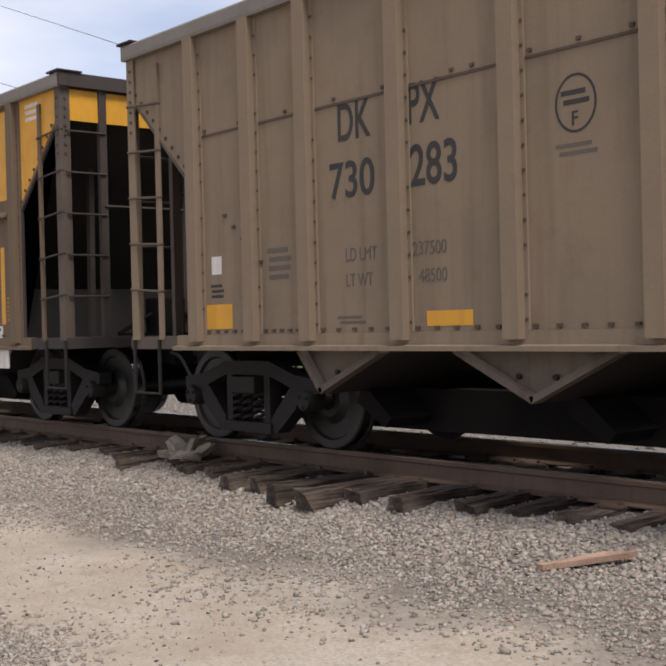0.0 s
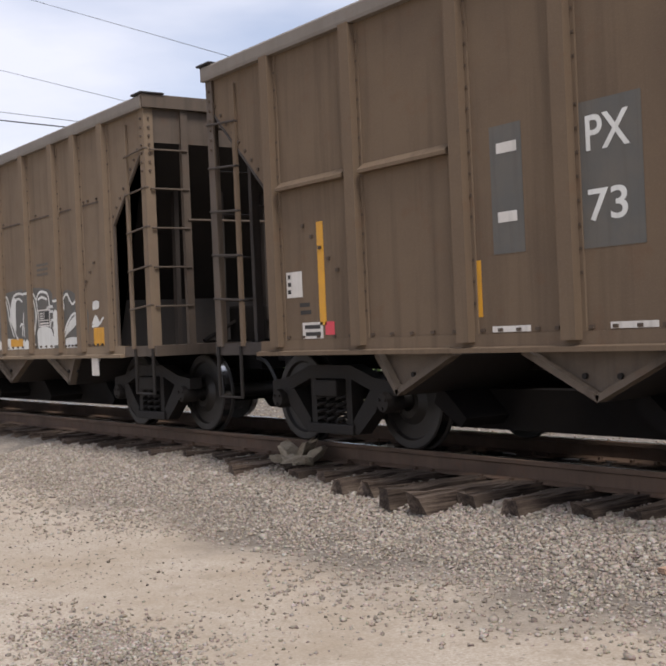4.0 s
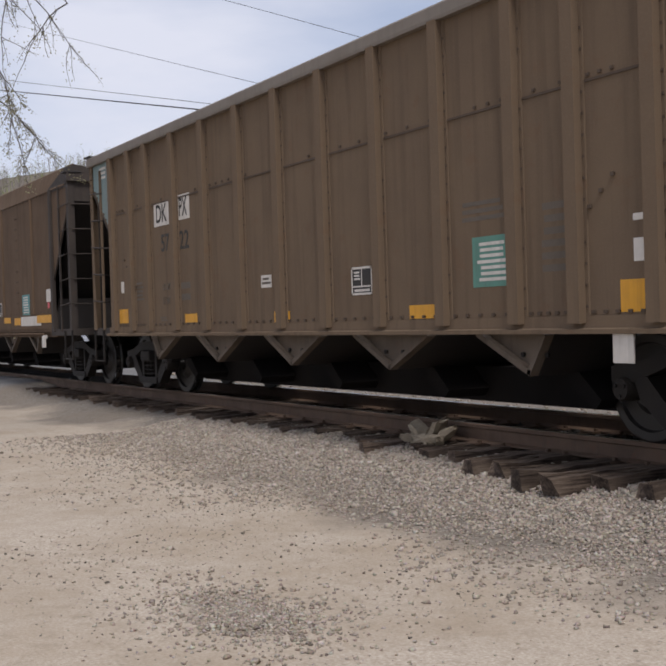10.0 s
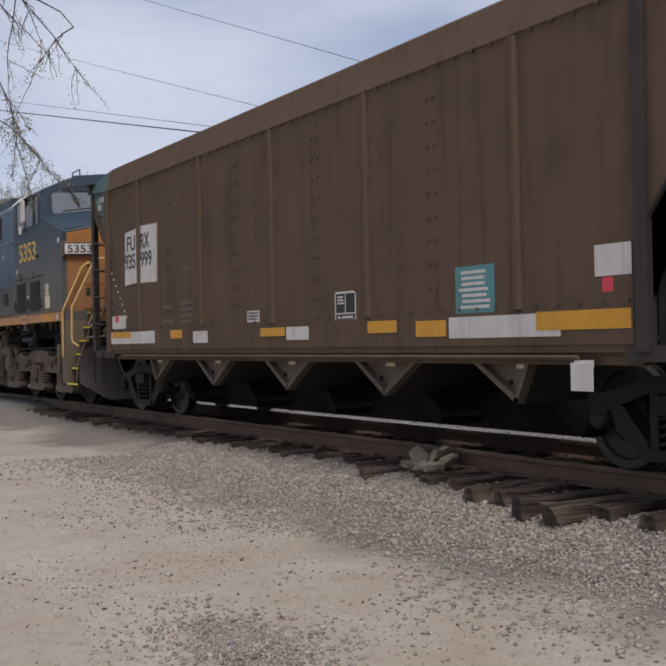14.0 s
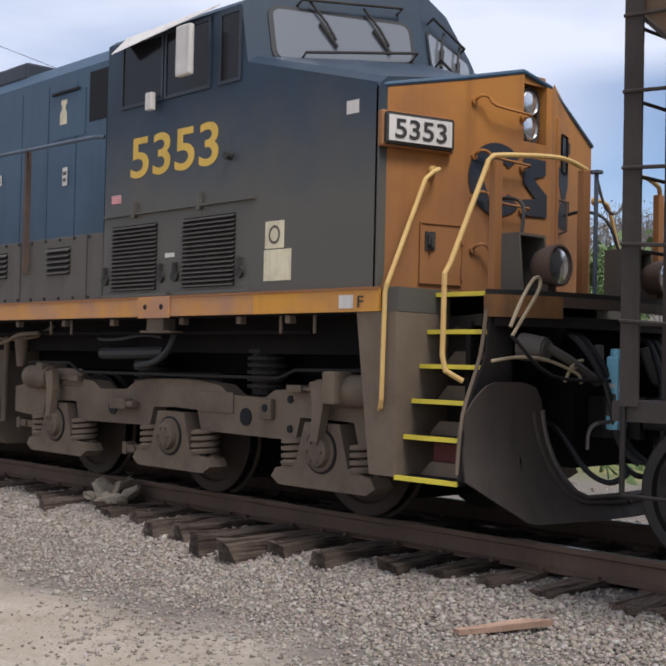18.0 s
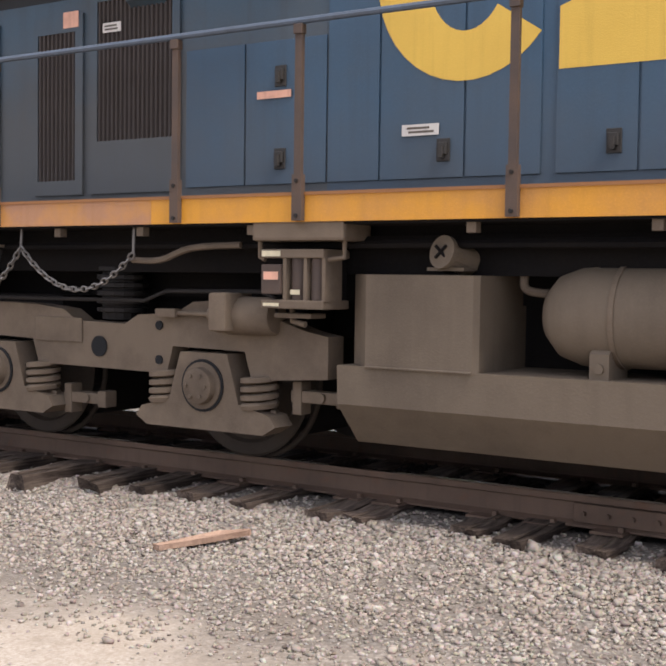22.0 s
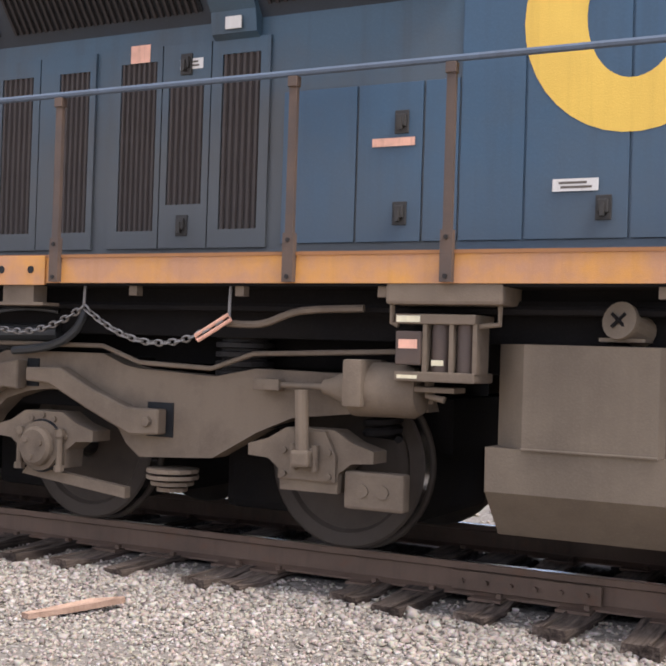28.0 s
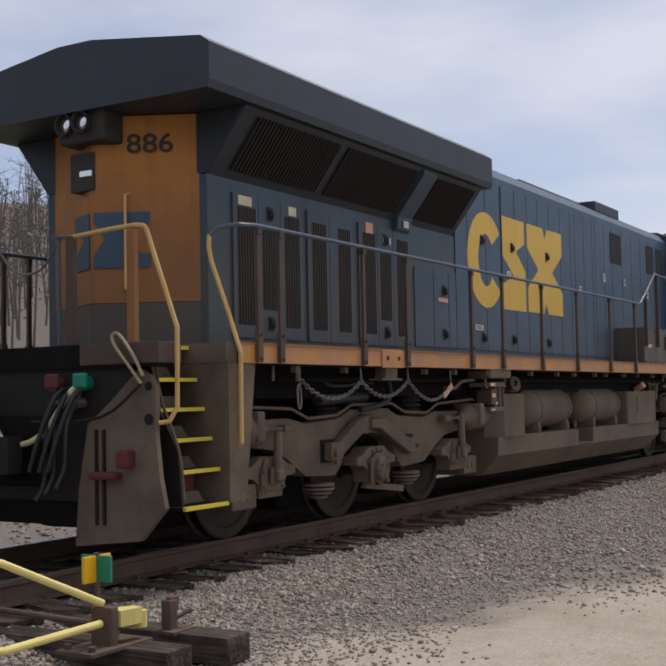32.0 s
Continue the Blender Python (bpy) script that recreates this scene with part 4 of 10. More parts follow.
def ring(car, u, z, rx, rz, material, w=0.018, name="stencil_ring"):
    bm = B()
    n = 28
    o = [(u + rx * math.cos(2 * math.pi * k / n), z + rz * math.sin(2 * math.pi * k / n)) for k in range(n)]
    i = [(u + (rx - w) * math.cos(2 * math.pi * k / n), z + (rz - w) * math.sin(2 * math.pi * k / n)) for k in range(n)]
    oo, ii = ([bm.verts.new((p[0], -SIDE - 0.0015, p[1])) for p in q] for q in (o, i))
    for k in range(n):
        bm.faces.new((oo[k], oo[(k + 1) % n], ii[(k + 1) % n], ii[k]))
    return part(name, bm, material, car)


def framed(car, x0, x1, z0, z1, material="white"):
    """A framed two-column data box."""
    bm = B()
    rect(bm, x0, x1, z0, z1, -SIDE, 0.002)
    lab = part("data_box", bm, "black", car, "black consolidated data box framed in white")
    bm = B()
    w = 0.022
    for a in ((x0, x1, z0, z0 + w), (x0, x1, z1 - w, z1), (x0, x0 + w, z0, z1), (x1 - w, x1, z0, z1), ((x0 + x1) / 2 - 0.007, (x0 + x1) / 2 + 0.007, z0 + 0.08, z1), (x0, x1, z0 + 0.08, z0 + 0.095)):
        rect(bm, *a, -SIDE - 0.002, 0.002)
    bars(bm, x0 + 0.05, (x0 + x1) / 2 - 0.03, z1 - 0.14, z1 - 0.04, 3, -SIDE - 0.002, 3)
    bars(bm, x0 + 0.05, x1 - 0.05, z0 + 0.025, z0 + 0.07, 1, -SIDE - 0.002, 4)
    part("frame", bm, material, lab)


def flap(car, x0, x1):
    bm = B()
    box(bm, x0, x1, -SIDE - 0.05, -SIDE - 0.035, 0.7, 0.92, 0.004)
    box(bm, x0 + 0.03, x1 - 0.03, -SIDE - 0.035, -SIDE, 0.88, 0.94)
    part("reader_tag", bm, "white", car, "pale identification tag hung below the sill")


def end_triangle(car, d, material, top=7.12, half=6.175, cut=2.52, print_=True):
    """The painted corner of a side sheet at the coupler end."""
    bm = B()
    sheet(bm, [(d * (half + 0.02), cut + 0.1), (d * (half + 0.02), 3.77), (d * (top - 0.1), 3.77), (d * (top - 0.1), cut + (top - half) * 0.95 - 0.02)], -SIDE, 0.003)
    p = part("painted_corner", bm, material, car)
    if not print_:
        return
    bm = B()
    bars(bm, d * (half + 0.32) - 0.2, d * (half + 0.32) + 0.2, 3.5, 3.72, 3, -SIDE - 0.003, 5)
    part("small_print", bm, "white", p)


# ---- the five hoppers, from the head of the visible train backwards
hop_a = hopper("hopper_car", "weathered tan steel hopper with black stencilled reporting marks", 70.41, "car_tan")
hop_b = hopper("hopper_car", "brown steel hopper with orange painted upper corner panels", 54.62, "car_brown", half=6.2, top=7.22, ribs=(0, 1.12, 2.27, 3.36, 4.74, 6.05),
               ledges=((3.48, 4.62), (-4.62, -3.48), (4.86, 5.93), (-5.93, -4.86)), seam=0, cut=2.52, tan="car_brown", ends="soot_brown", corner="car_end")
hop_c = hopper("hopper_car", "tan-brown steel hopper with white and grey graffiti along its side", 38.77, "car_grey")
hop_d = hopper("hopper_car", "dull brown steel hopper with white lettered patches and green data sheet", 22.92, "car_brown", tan="car_brown", ends="soot_brown")
hop_e = hopper("hopper_car", "smooth-sided dark brown hopper with sloping top coping and paper number patch", 7.125, "car_dark", half=6.02, top=6.95, right=(7.32, 1.8, 1.22),
               ribs=(0, 2.2, 4.66), smooth=True, ztop=3.85, seam=0, cut=2.5, tan="car_dark", pockets=(-4.25, -2.05, 0.15, 2.35, 4.5), ptop=0.98, ends="soot_brown", corner="car_end")

# first car
words("lettering", "DK", -4, -3.62, 2.56, 2.85, -SIDE - 0.002, "black", hop_a, bold=0.012)
words("lettering", "PX", -3.21, -2.89, 2.58, 2.88, -SIDE - 0.002, "black", hop_a, bold=0.012)
words("lettering", "730", -4.11, -3.59, 2.11, 2.4, -SIDE - 0.002, "black", hop_a, bold=0.012)
words("lettering", "283", -3.2, -2.73, 2.12, 2.43, -SIDE - 0.002, "black", hop_a, bold=0.012)
words("lettering", "LD LMT", -3.94, -3.58, 1.62, 1.72, -SIDE - 0.002, "faint", hop_a)
words("lettering", "LT WT", -3.94, -3.63, 1.42, 1.52, -SIDE - 0.002, "faint", hop_a)
words("lettering", "237500", -3.19, -2.85, 1.62, 1.72, -SIDE - 0.002, "faint", hop_a)
words("lettering", "48500", -3.13, -2.85, 1.42, 1.52, -SIDE - 0.002, "faint", hop_a)
ring(hop_a, -1.69, 2.5, 0.165, 0.19, "black")
words("lettering", "F", -1.72, -1.67, 2.36, 2.45, -SIDE - 0.002, "black", hop_a)
small_print(hop_a, -1.81, -1.57, 2.48, 2.6, 2, "black")
small_print(hop_a, -1.86, -1.51, 2.16, 2.26, 2)
small_print(hop_a, -4.96, -4.61, 1.5, 1.8, 4)
small_print(hop_a, -4.06, -3.71, 1.12, 1.2, 2)
mark(hop_a, "safety", -5.88, -5.48, 1.11, 1.33, "orange reflective patch")
mark(hop_a, "safety", -3.06, -2.61, 1.1, 1.21, "orange reflective patch")
mark(hop_a, "white", -5.78, -5.63, 1.6, 1.76, "small pale notice")
small_print(hop_a, -5.81, -5.59, 1.38, 1.52, 3, "black")
mark(hop_a, "safety", 5.45, 5.9, 1.08, 1.29)
mark(hop_a, "safety", 2.5, 2.94, 1.1, 1.22)

# second car, orange corners
mark(hop_b, "safety", 4.97, 5.91, 2.68, 3.72, "faded yellow-orange corner panel", "painted_panel")
end_triangle(hop_b, 1, "safety", 7.22, 6.2, 2.52)
bm = B()
box(bm, 7.222, 7.228, -1.5, 1.5, 3.42, 3.76)
part("painted_panel", bm, "safety", hop_b, "yellow-orange band across the end sheet")
mark(hop_b, "safety", 5.01, 5.51, 1.67, 2.12, "orange notice with small print", "notice")
small_print(hop_b, 5.05, 5.47, 1.71, 2.08, 9, "noticeprint", 2, -SIDE - 0.003)
small_print(hop_b, 5.74, 5.93, 1.25, 1.55, 6, "noticeprint", 12)
for u, z0, z1 in ((5.66, 1.22, 2.13), (3.02, 1.23, 1.7), (-5.32, 1.19, 2.13), (-3.25, 1.19, 1.62), (0.86, 1.25, 1.62)):
    mark(hop_b, "safety", u - 0.05, u + 0.05, z0, z1, "yellow reflective strip", "reflective_strip")
framed(hop_b, 3.56, 4.12, 1.17, 1.49)
mark(hop_b, "spraydark", 4.27, 4.55, 1.2, 1.34, "small dark overpainted plate")
small_print(hop_b, 4.3, 4.52, 1.23, 1.31, 1, "white", 8, -SIDE - 0.003)
small_print(hop_b, 4.28, 4.55, 1.1, 1.17, 2, "faint", 18)
mark(hop_b, "white", 5.26, 5.62, 1.05, 1.2, "white notice", "notice")
small_print(hop_b, 5.29, 5.59, 1.06, 1.19, 2, "black", 9, -SIDE - 0.003)
mark(hop_b, "redtag", 5.09, 5.22, 1.08, 1.2, "red reflector")
mark(hop_b, "white", 5.29, 5.5, 1.33, 1.38)
bm = B()
rect(bm, -3.05, -2.72, 1.65, 2.6, -SIDE)
rect(bm, -2.16, -1.62, 1.62, 2.62, -SIDE)
pieces("painted_patch", bm, "spraydark", hop_b, "dark overpainted number patches")
words("lettering", "PX", -2.1, -1.72, 2.28, 2.52, -SIDE - 0.004, "spray", hop_b, bold=0.01)
words("lettering", "73", -2.1, -1.76, 1.8, 2.02, -SIDE - 0.004, "spray", hop_b, bold=0.01)
for z in (1.85, 2.36):
    small_print(hop_b, -3.0, -2.76, z, z + 0.14, 1, "white", int(z * 50), -SIDE - 0.004)
ring(hop_b, -0.55, 2.35, 0.14, 0.17, "faint")
mark(hop_b, "white", -5.9, -5.64, 1.46, 1.7, "white notice", "notice")
small_print(hop_b, -5.88, -5.82, 1.48, 1.69, 3, "black", 6, -SIDE - 0.003)
mark(hop_b, "white", -5.66, -5.33, 1.07, 1.22, "white notice", "notice")
small_print(hop_b, -5.63, -5.36, 1.08, 1.21, 2, "black", 7, -SIDE - 0.003)
mark(hop_b, "redtag", -5.29, -5.15, 1.1, 1.22, "red reflector")
small_print(hop_b, -5.71, -5.5, 1.28, 1.42, 2, "black", 27)
for u in (-2.9, -1.75, 0.3, 1.5, 2.6, 4.0):
    mark(hop_b, "white", u - 0.2, u + 0.2, 1.07, 1.115, "pale faded sill mark")
small_print(hop_b, 2.2, 2.9, 1.35, 1.65, 3, "faint", 4)
flap(hop_b, 5.6, 5.86)

# third car: graffiti
end_triangle(hop_c, -1, "red")
bm = B()
for u0, u1 in ((-4.05, -3.55), (-3.22, -2.72)):
    rect(bm, u0, u1, 2.55, 2.89, -SIDE, 0.003)
pieces("painted_patch", bm, "white", hop_c, "white patches behind the letters")
words("lettering", "M", -4, -3.78, 2.59, 2.85, -SIDE - 0.005, "black", hop_c)
words("lettering", "I", -3.745, -3.705, 2.59, 2.85, -SIDE - 0.005, "black", hop_c)
words("lettering", "LX", -3.18, -2.85, 2.59, 2.86, -SIDE - 0.004, "black", hop_c, bold=0.012)
words("lettering", "25", -3.91, -3.57, 2.14, 2.37, -SIDE - 0.002, "black", hop_c, bold=0.012)
words("lettering", "250", -3.18, -2.72, 2.11, 2.4, -SIDE - 0.002, "black", hop_c, bold=0.012)
words("lettering", "LD LMT", -3.9, -3.58, 1.58, 1.69, -SIDE - 0.002, "faint", hop_c)
words("lettering", "LT WT", -3.9, -3.62, 1.38, 1.48, -SIDE - 0.002, "faint", hop_c)
small_print(hop_c, -4.05, -3.7, 1.13, 1.22, 2)
small_print(hop_c, -5.05, -4.7, 1.45, 1.75, 5)
ring(hop_c, -1.75, 2.5, 0.15, 0.2, "faint")
mark(hop_c, "safety", -5.87, -5.44, 1.11, 1.33, "orange reflective patch")
mark(hop_c, "safety", -3.07, -2.63, 1.1, 1.22, "orange reflective patch")
mark(hop_c, "safety", 5.45, 5.9, 1.08, 1.3, "orange reflective patch")
mark(hop_c, "safety", 2.46, 2.96, 1.1, 1.21, "orange reflective patch")
mark(hop_c, "safety", -0.64, -0.16, 1.1, 1.22, "orange reflective patch")
mark(hop_c, "white", -4.93, -4.64, 1.23, 1.47, "white notice", "notice")
small_print(hop_c, -4.91, -4.85, 1.25, 1.45, 4, "black", 2, -SIDE - 0.003)
mark(hop_c, "white", -5.75, -5.6, 1.58, 1.8, "pale notice", "notice")
small_print(hop_c, -5.8, -5.58, 1.4, 1.52, 3, "black", 3)
small_print(hop_c, 3.55, 4.1, 2.05, 2.25, 3, "faint", 5)
small_print(hop_c, -0.6, 0.1, 2.0, 2.05, 1, "faint", 6)
bm = B()
sheet(bm, [(-1.06, 3.3), (-0.9, 3.22), (-0.75, 3.36), (-0.82, 3.38), (-0.92, 3.3), (-1.0, 3.36)], -SIDE, 0.003)
part("bird_mark", bm, "red", hop_c, "small red bird-shaped mark")
flap(hop_c, 5.45, 5.65)


def blob(bm, pts, y, steps=5, t=0.0015):
    """A soft-edged patch of spray paint round the points."""
    ring_ = smooth_path([(*p, 0) for p in pts + [pts[0]]], steps)[:-1]
    sheet(bm, [(q.x, q.y) for q in ring_], y, t)
    return bm


def stroke(bm, pts, w, y, steps=6):
    """A painted line of width w through the points."""
    path = smooth_path([(*p, 0) for p in pts], steps)
    rows = []
    for k, p in enumerate(path):
        d = path[min(k + 1, len(path) - 1)] - path[max(k - 1, 0)]
        n = Vector((-d.y, d.x, 0)).normalized() * w * (0.5 if 0 < k < len(path) - 1 else 0.25)
        rows.append([bm.verts.new(((p + q).x, y - 0.0012, (p + q).y)) for q in (n, -n)])
    for a, b in zip(rows, rows[1:]):
        bm.faces.new((a[0], b[0], b[1], a[1]))
    return bm


gy = -SIDE
bm = B()
blob(bm, [(-2.9, 1.1), (-2.88, 1.58), (-2.72, 1.76), (-2.39, 1.92), (-2.06, 1.94), (-1.43, 1.91), (-0.62, 1.89), (-0.41, 1.78), (-0.32, 1.58), (-0.38, 1.39), (-0.61, 1.2), (-0.8, 1.1), (-1.8, 1.1)], gy)
blob(bm, [(-0.4, 1.1), (-0.3, 1.58), (0.0, 1.65), (0.25, 1.6), (0.31, 1.46), (0.3, 1.1)], gy)
graf = part("graffiti", bm, "spraygrey", hop_c, "large grey-green bubble letters in spray paint")
for pts in ([(-2.38, 1.1), (-2.36, 1.88), (-2.08, 1.9), (-2.02, 1.5), (-2.1, 1.1)], [(-1.32, 1.1), (-1.28, 1.86), (-0.98, 1.86), (-0.95, 1.1)], [(-0.28, 1.12), (-0.2, 1.52), (-0.02, 1.54), (0.02, 1.12)]):
    part("shading", blob(B(), pts, gy - 0.0012), "spraydark", graf)
part("fill", blob(B(), [(-1.98, 1.1), (-1.95, 1.82), (-1.5, 1.84), (-1.38, 1.1)], gy - 0.0012), "sprayfog", graf, "pale misty fill")
for p in ([(-2.75, 1.1), (-2.9, 1.4), (-2.84, 1.66), (-2.5, 1.9), (-2.35, 1.94)], [(-2.3, 1.92), (-2.06, 1.94), (-1.43, 1.92), (-0.62, 1.9), (-0.41, 1.79), (-0.31, 1.58), (-0.4, 1.36), (-0.6, 1.2)],
          [(-0.4, 1.62), (-0.2, 1.62), (0.0, 1.67), (0.25, 1.6), (0.32, 1.46), (0.28, 1.2), (0.42, 1.06)], [(-0.92, 1.84), (-0.98, 1.1)], [(0.02, 1.54), (0.06, 1.1)], [(0.14, 1.55), (0.16, 1.1)]):
    part("outline", stroke(B(), p, 0.03, gy - 0.0026), "spray", graf)
bm = B()
blob(bm, [(0.45, 1.08), (0.5, 1.5), (0.75, 1.75), (1.14, 1.86), (1.5, 1.72), (1.8, 1.8), (2.1, 1.86), (2.4, 1.9), (2.8, 1.92), (3.3, 1.92), (3.7, 1.9), (4.05, 1.85), (4.25, 1.7), (4.5, 1.8), (4.7, 1.82), (5.0, 1.72), (5.15, 1.62),
          (5.3, 1.5), (5.25, 1.2), (5.0, 1.06), (3.6, 1.06), (2.2, 1.06), (1.2, 1.06)], gy)
g2 = part("graffiti", bm, "spraydark", hop_c, "dark grey and white sprayed lettering with white outlines")
for pts in ([(0.64, 1.1), (0.59, 1.4), (0.77, 1.62), (0.94, 1.74), (0.96, 1.5), (0.9, 1.1)], [(0.9, 1.08), (0.95, 1.26), (1.3, 1.3), (1.55, 1.26), (1.62, 1.08)], [(1.64, 1.08), (1.7, 1.28), (1.95, 1.34), (2.0, 1.08)],
            [(2.44, 1.5), (2.56, 1.74), (2.72, 1.8), (2.7, 1.55), (2.68, 1.32)], [(2.1, 1.06), (2.12, 1.2), (2.45, 1.22), (2.9, 1.18), (3.3, 1.22), (3.35, 1.06)], [(3.55, 1.04), (3.56, 1.33), (4.0, 1.34), (4.14, 1.19), (4.28, 1.18), (4.3, 1.04)],
            [(4.27, 1.1), (4.26, 1.5), (4.33, 1.62), (4.4, 1.6), (4.42, 1.1)], [(4.5, 1.2), (4.62, 1.36), (4.85, 1.47), (4.98, 1.5), (4.9, 1.36), (4.65, 1.26)], [(4.54, 1.04), (4.56, 1.18), (4.95, 1.18), (4.95, 1.04)],
            [(5.4, 1.35), (5.52, 1.46), (5.63, 1.38), (5.63, 1.33)], [(5.44, 1.53), (5.47, 1.63), (5.63, 1.63), (5.62, 1.54)]):
    part("fill", blob(B(), pts, gy - 0.0012), "spray", g2, "chalky white fill")
for p in ([(0.65, 1.1), (0.58, 1.4), (0.77, 1.64), (0.96, 1.78), (1.14, 1.79), (1.33, 1.7), (1.42, 1.46), (1.52, 1.56), (1.66, 1.3)], [(0.95, 1.5), (0.98, 1.66), (1.14, 1.73), (1.28, 1.64), (1.36, 1.4), (1.5, 1.46), (1.64, 1.24)],
          [(1.52, 1.5), (1.76, 1.74), (1.92, 1.62), (1.97, 1.36)], [(1.6, 1.5), (1.76, 1.66), (1.86, 1.56), (1.88, 1.42), (1.74, 1.3), (1.96, 1.34)], [(1.99, 1.62), (2.16, 1.8), (2.34, 1.84), (2.45, 1.73), (2.52, 1.53), (2.67, 1.29), (2.78, 1.2)],
          [(2.06, 1.6), (2.2, 1.74), (2.34, 1.76), (2.44, 1.5), (2.62, 1.24)], [(2.47, 1.53), (2.59, 1.77), (2.77, 1.86), (3.04, 1.83), (3.07, 1.66), (3.01, 1.47), (3.05, 1.22)], [(2.66, 1.3), (2.68, 1.7), (2.84, 1.79), (3.0, 1.74)],
          [(2.86, 1.38), (2.96, 1.42), (2.96, 1.24)], [(3.07, 1.75), (3.3, 1.86), (3.48, 1.79), (3.56, 1.62), (3.49, 1.41), (3.36, 1.16)], [(3.1, 1.7), (3.3, 1.78), (3.44, 1.72), (3.5, 1.5), (3.4, 1.3)],
          [(3.52, 1.72), (3.66, 1.84), (3.92, 1.82), (4.0, 1.72), (4.02, 1.56)], [(3.6, 1.74), (3.75, 1.77), (3.93, 1.73)], [(3.9, 1.6), (4.02, 1.63), (4.25, 1.61)], [(4.0, 1.56), (4.22, 1.56)], [(4.02, 1.34), (4.06, 1.44), (4.17, 1.42), (4.18, 1.33), (4.1, 1.34)],
          [(4.42, 1.5), (4.52, 1.6), (4.5, 1.7), (4.63, 1.77), (4.73, 1.68), (4.81, 1.63), (4.93, 1.66), (4.98, 1.5), (4.82, 1.5), (4.62, 1.39), (4.49, 1.25)], [(4.51, 1.21), (4.7, 1.32), (4.92, 1.42), (5.19, 1.39), (5.22, 1.25)],
          [(4.95, 1.48), (5.15, 1.5)], [(5.4, 1.32), (5.62, 1.33)], [(5.64, 1.34), (5.76, 1.42), (5.92, 1.46)]):
    part("outline", stroke(B(), p, 0.034, gy - 0.0026), "spray", g2)
# where the paint crosses the ribs
for u, z0, z1, m in ((-2.21, 1.06, 1.93, "spraygrey"), (-1.09, 1.06, 1.9, "spraygrey"), (0.0, 1.06, 1.64, "spraygrey"), (1.09, 1.06, 1.84, "spraydark"), (1.09, 1.06, 1.28, "spray"), (2.21, 1.06, 1.86, "spraydark"),
                     (2.21, 1.06, 1.2, "spray"), (3.31, 1.06, 1.9, "spraydark"), (3.31, 1.06, 1.2, "spray"), (4.39, 1.06, 1.74, "spraydark"), (4.39, 1.1, 1.58, "spray")):
    bm = B()
    w = 0.068
    sheet(bm, [(u - w, z0), (u + w, z0), (u + w, z1 - 0.03), (u + 0.2 * w, z1), (u - w, z1 - 0.04)], -SIDE - 0.078, 0.0012 if m != "spray" else 0.0026)
    part("painted_rib", bm, m, hop_c, "spray paint across a rib")
for u, z in ((-2.21, 1.93), (-1.09, 1.9), (0.0, 1.64), (1.09, 1.82), (2.21, 1.83), (3.31, 1.87), (4.39, 1.72)):
    bm = B()
    rect(bm, u - 0.068, u + 0.068, z - 0.045, z - 0.012, -SIDE - 0.078, 0.0034)
    part("outline", bm, "spray", hop_c)
framed(hop_c, 3.59, 4.01, 1.36, 1.6)
mark(hop_c, "white", -0.6, -0.44, 1.5, 1.66, "small white notice").location.y = -0.003

# fourth car
end_triangle(hop_d, -1, "teal")
bm = B()
for u0, u1, z in ((-4.17, -3.54, 0), (-3.22, -2.79, 0.02)):
    rect(bm, u0, u1, 2.52 + z, 2.87 + z, -SIDE, 0.003)
pieces("painted_patch", bm, "white", hop_d, "white patches behind the letters")
words("lettering", "DK", -4.08, -3.65, 2.57, 2.83, -SIDE - 0.004, "black", hop_d, bold=0.012)
words("lettering", "PX", -3.17, -2.88, 2.59, 2.85, -SIDE - 0.004, "black", hop_d, bold=0.012)
words("lettering", "57", -3.91, -3.59, 2.14, 2.39, -SIDE - 0.002, "black", hop_d, bold=0.012)
words("lettering", "22", -3.19, -2.85, 2.13, 2.39, -SIDE - 0.002, "black", hop_d, bold=0.012)
words("lettering", "LD LMT", -3.9, -3.55, 1.58, 1.68, -SIDE - 0.002, "faint", hop_d)
words("lettering", "LT WT", -3.9, -3.6, 1.38, 1.48, -SIDE - 0.002, "faint", hop_d)
small_print(hop_d, -3.2, -2.8, 1.38, 1.7, 2, "faint", 3)
small_print(hop_d, -5.11, -4.71, 1.45, 1.75, 5)
small_print(hop_d, -4.05, -3.75, 1.13, 1.2, 2)
mark(hop_d, "safety", -5.88, -5.46, 1.12, 1.34, "orange reflective patch")
mark(hop_d, "safety", -3.07, -2.63, 1.1, 1.22, "orange reflective patch")
mark(hop_d, "safety", 5.6, 6.05, 1.08, 1.32, "orange reflective patch")
mark(hop_d, "safety", 2.7, 3.2, 1.07, 1.2, "orange reflective patch")
mark(hop_d, "safety", -0.25, 0.15, 1.07, 1.2, "faded orange reflective patch")
mark(hop_d, "green", 3.75, 4.35, 1.33, 1.77, "green data sheet", "notice")
small_print(hop_d, 3.82, 4.28, 1.37, 1.73, 7, "white", 5, -SIDE - 0.003)
framed(hop_d, 1.6, 2.02, 1.33, 1.62)
mark(hop_d, "white", -0.58, -0.3, 1.49, 1.64, "small white notice", "notice")
small_print(hop_d, -0.56, -0.32, 1.52, 1.62, 2, "faint", 2, -SIDE - 0.003)
mark(hop_d, "white", -5.75, -5.62, 1.6, 1.78, "pale notice", "notice")
mark(hop_d, "white", 5.75, 5.95, 1.45, 1.62, "pale notice", "notice")
mark(hop_d, "white", 5.75, 6.0, 1.75, 1.8, "pale scuffed strip")
small_print(hop_d, 4.7, 5.2, 1.4, 2.0, 6, "faint", 7)
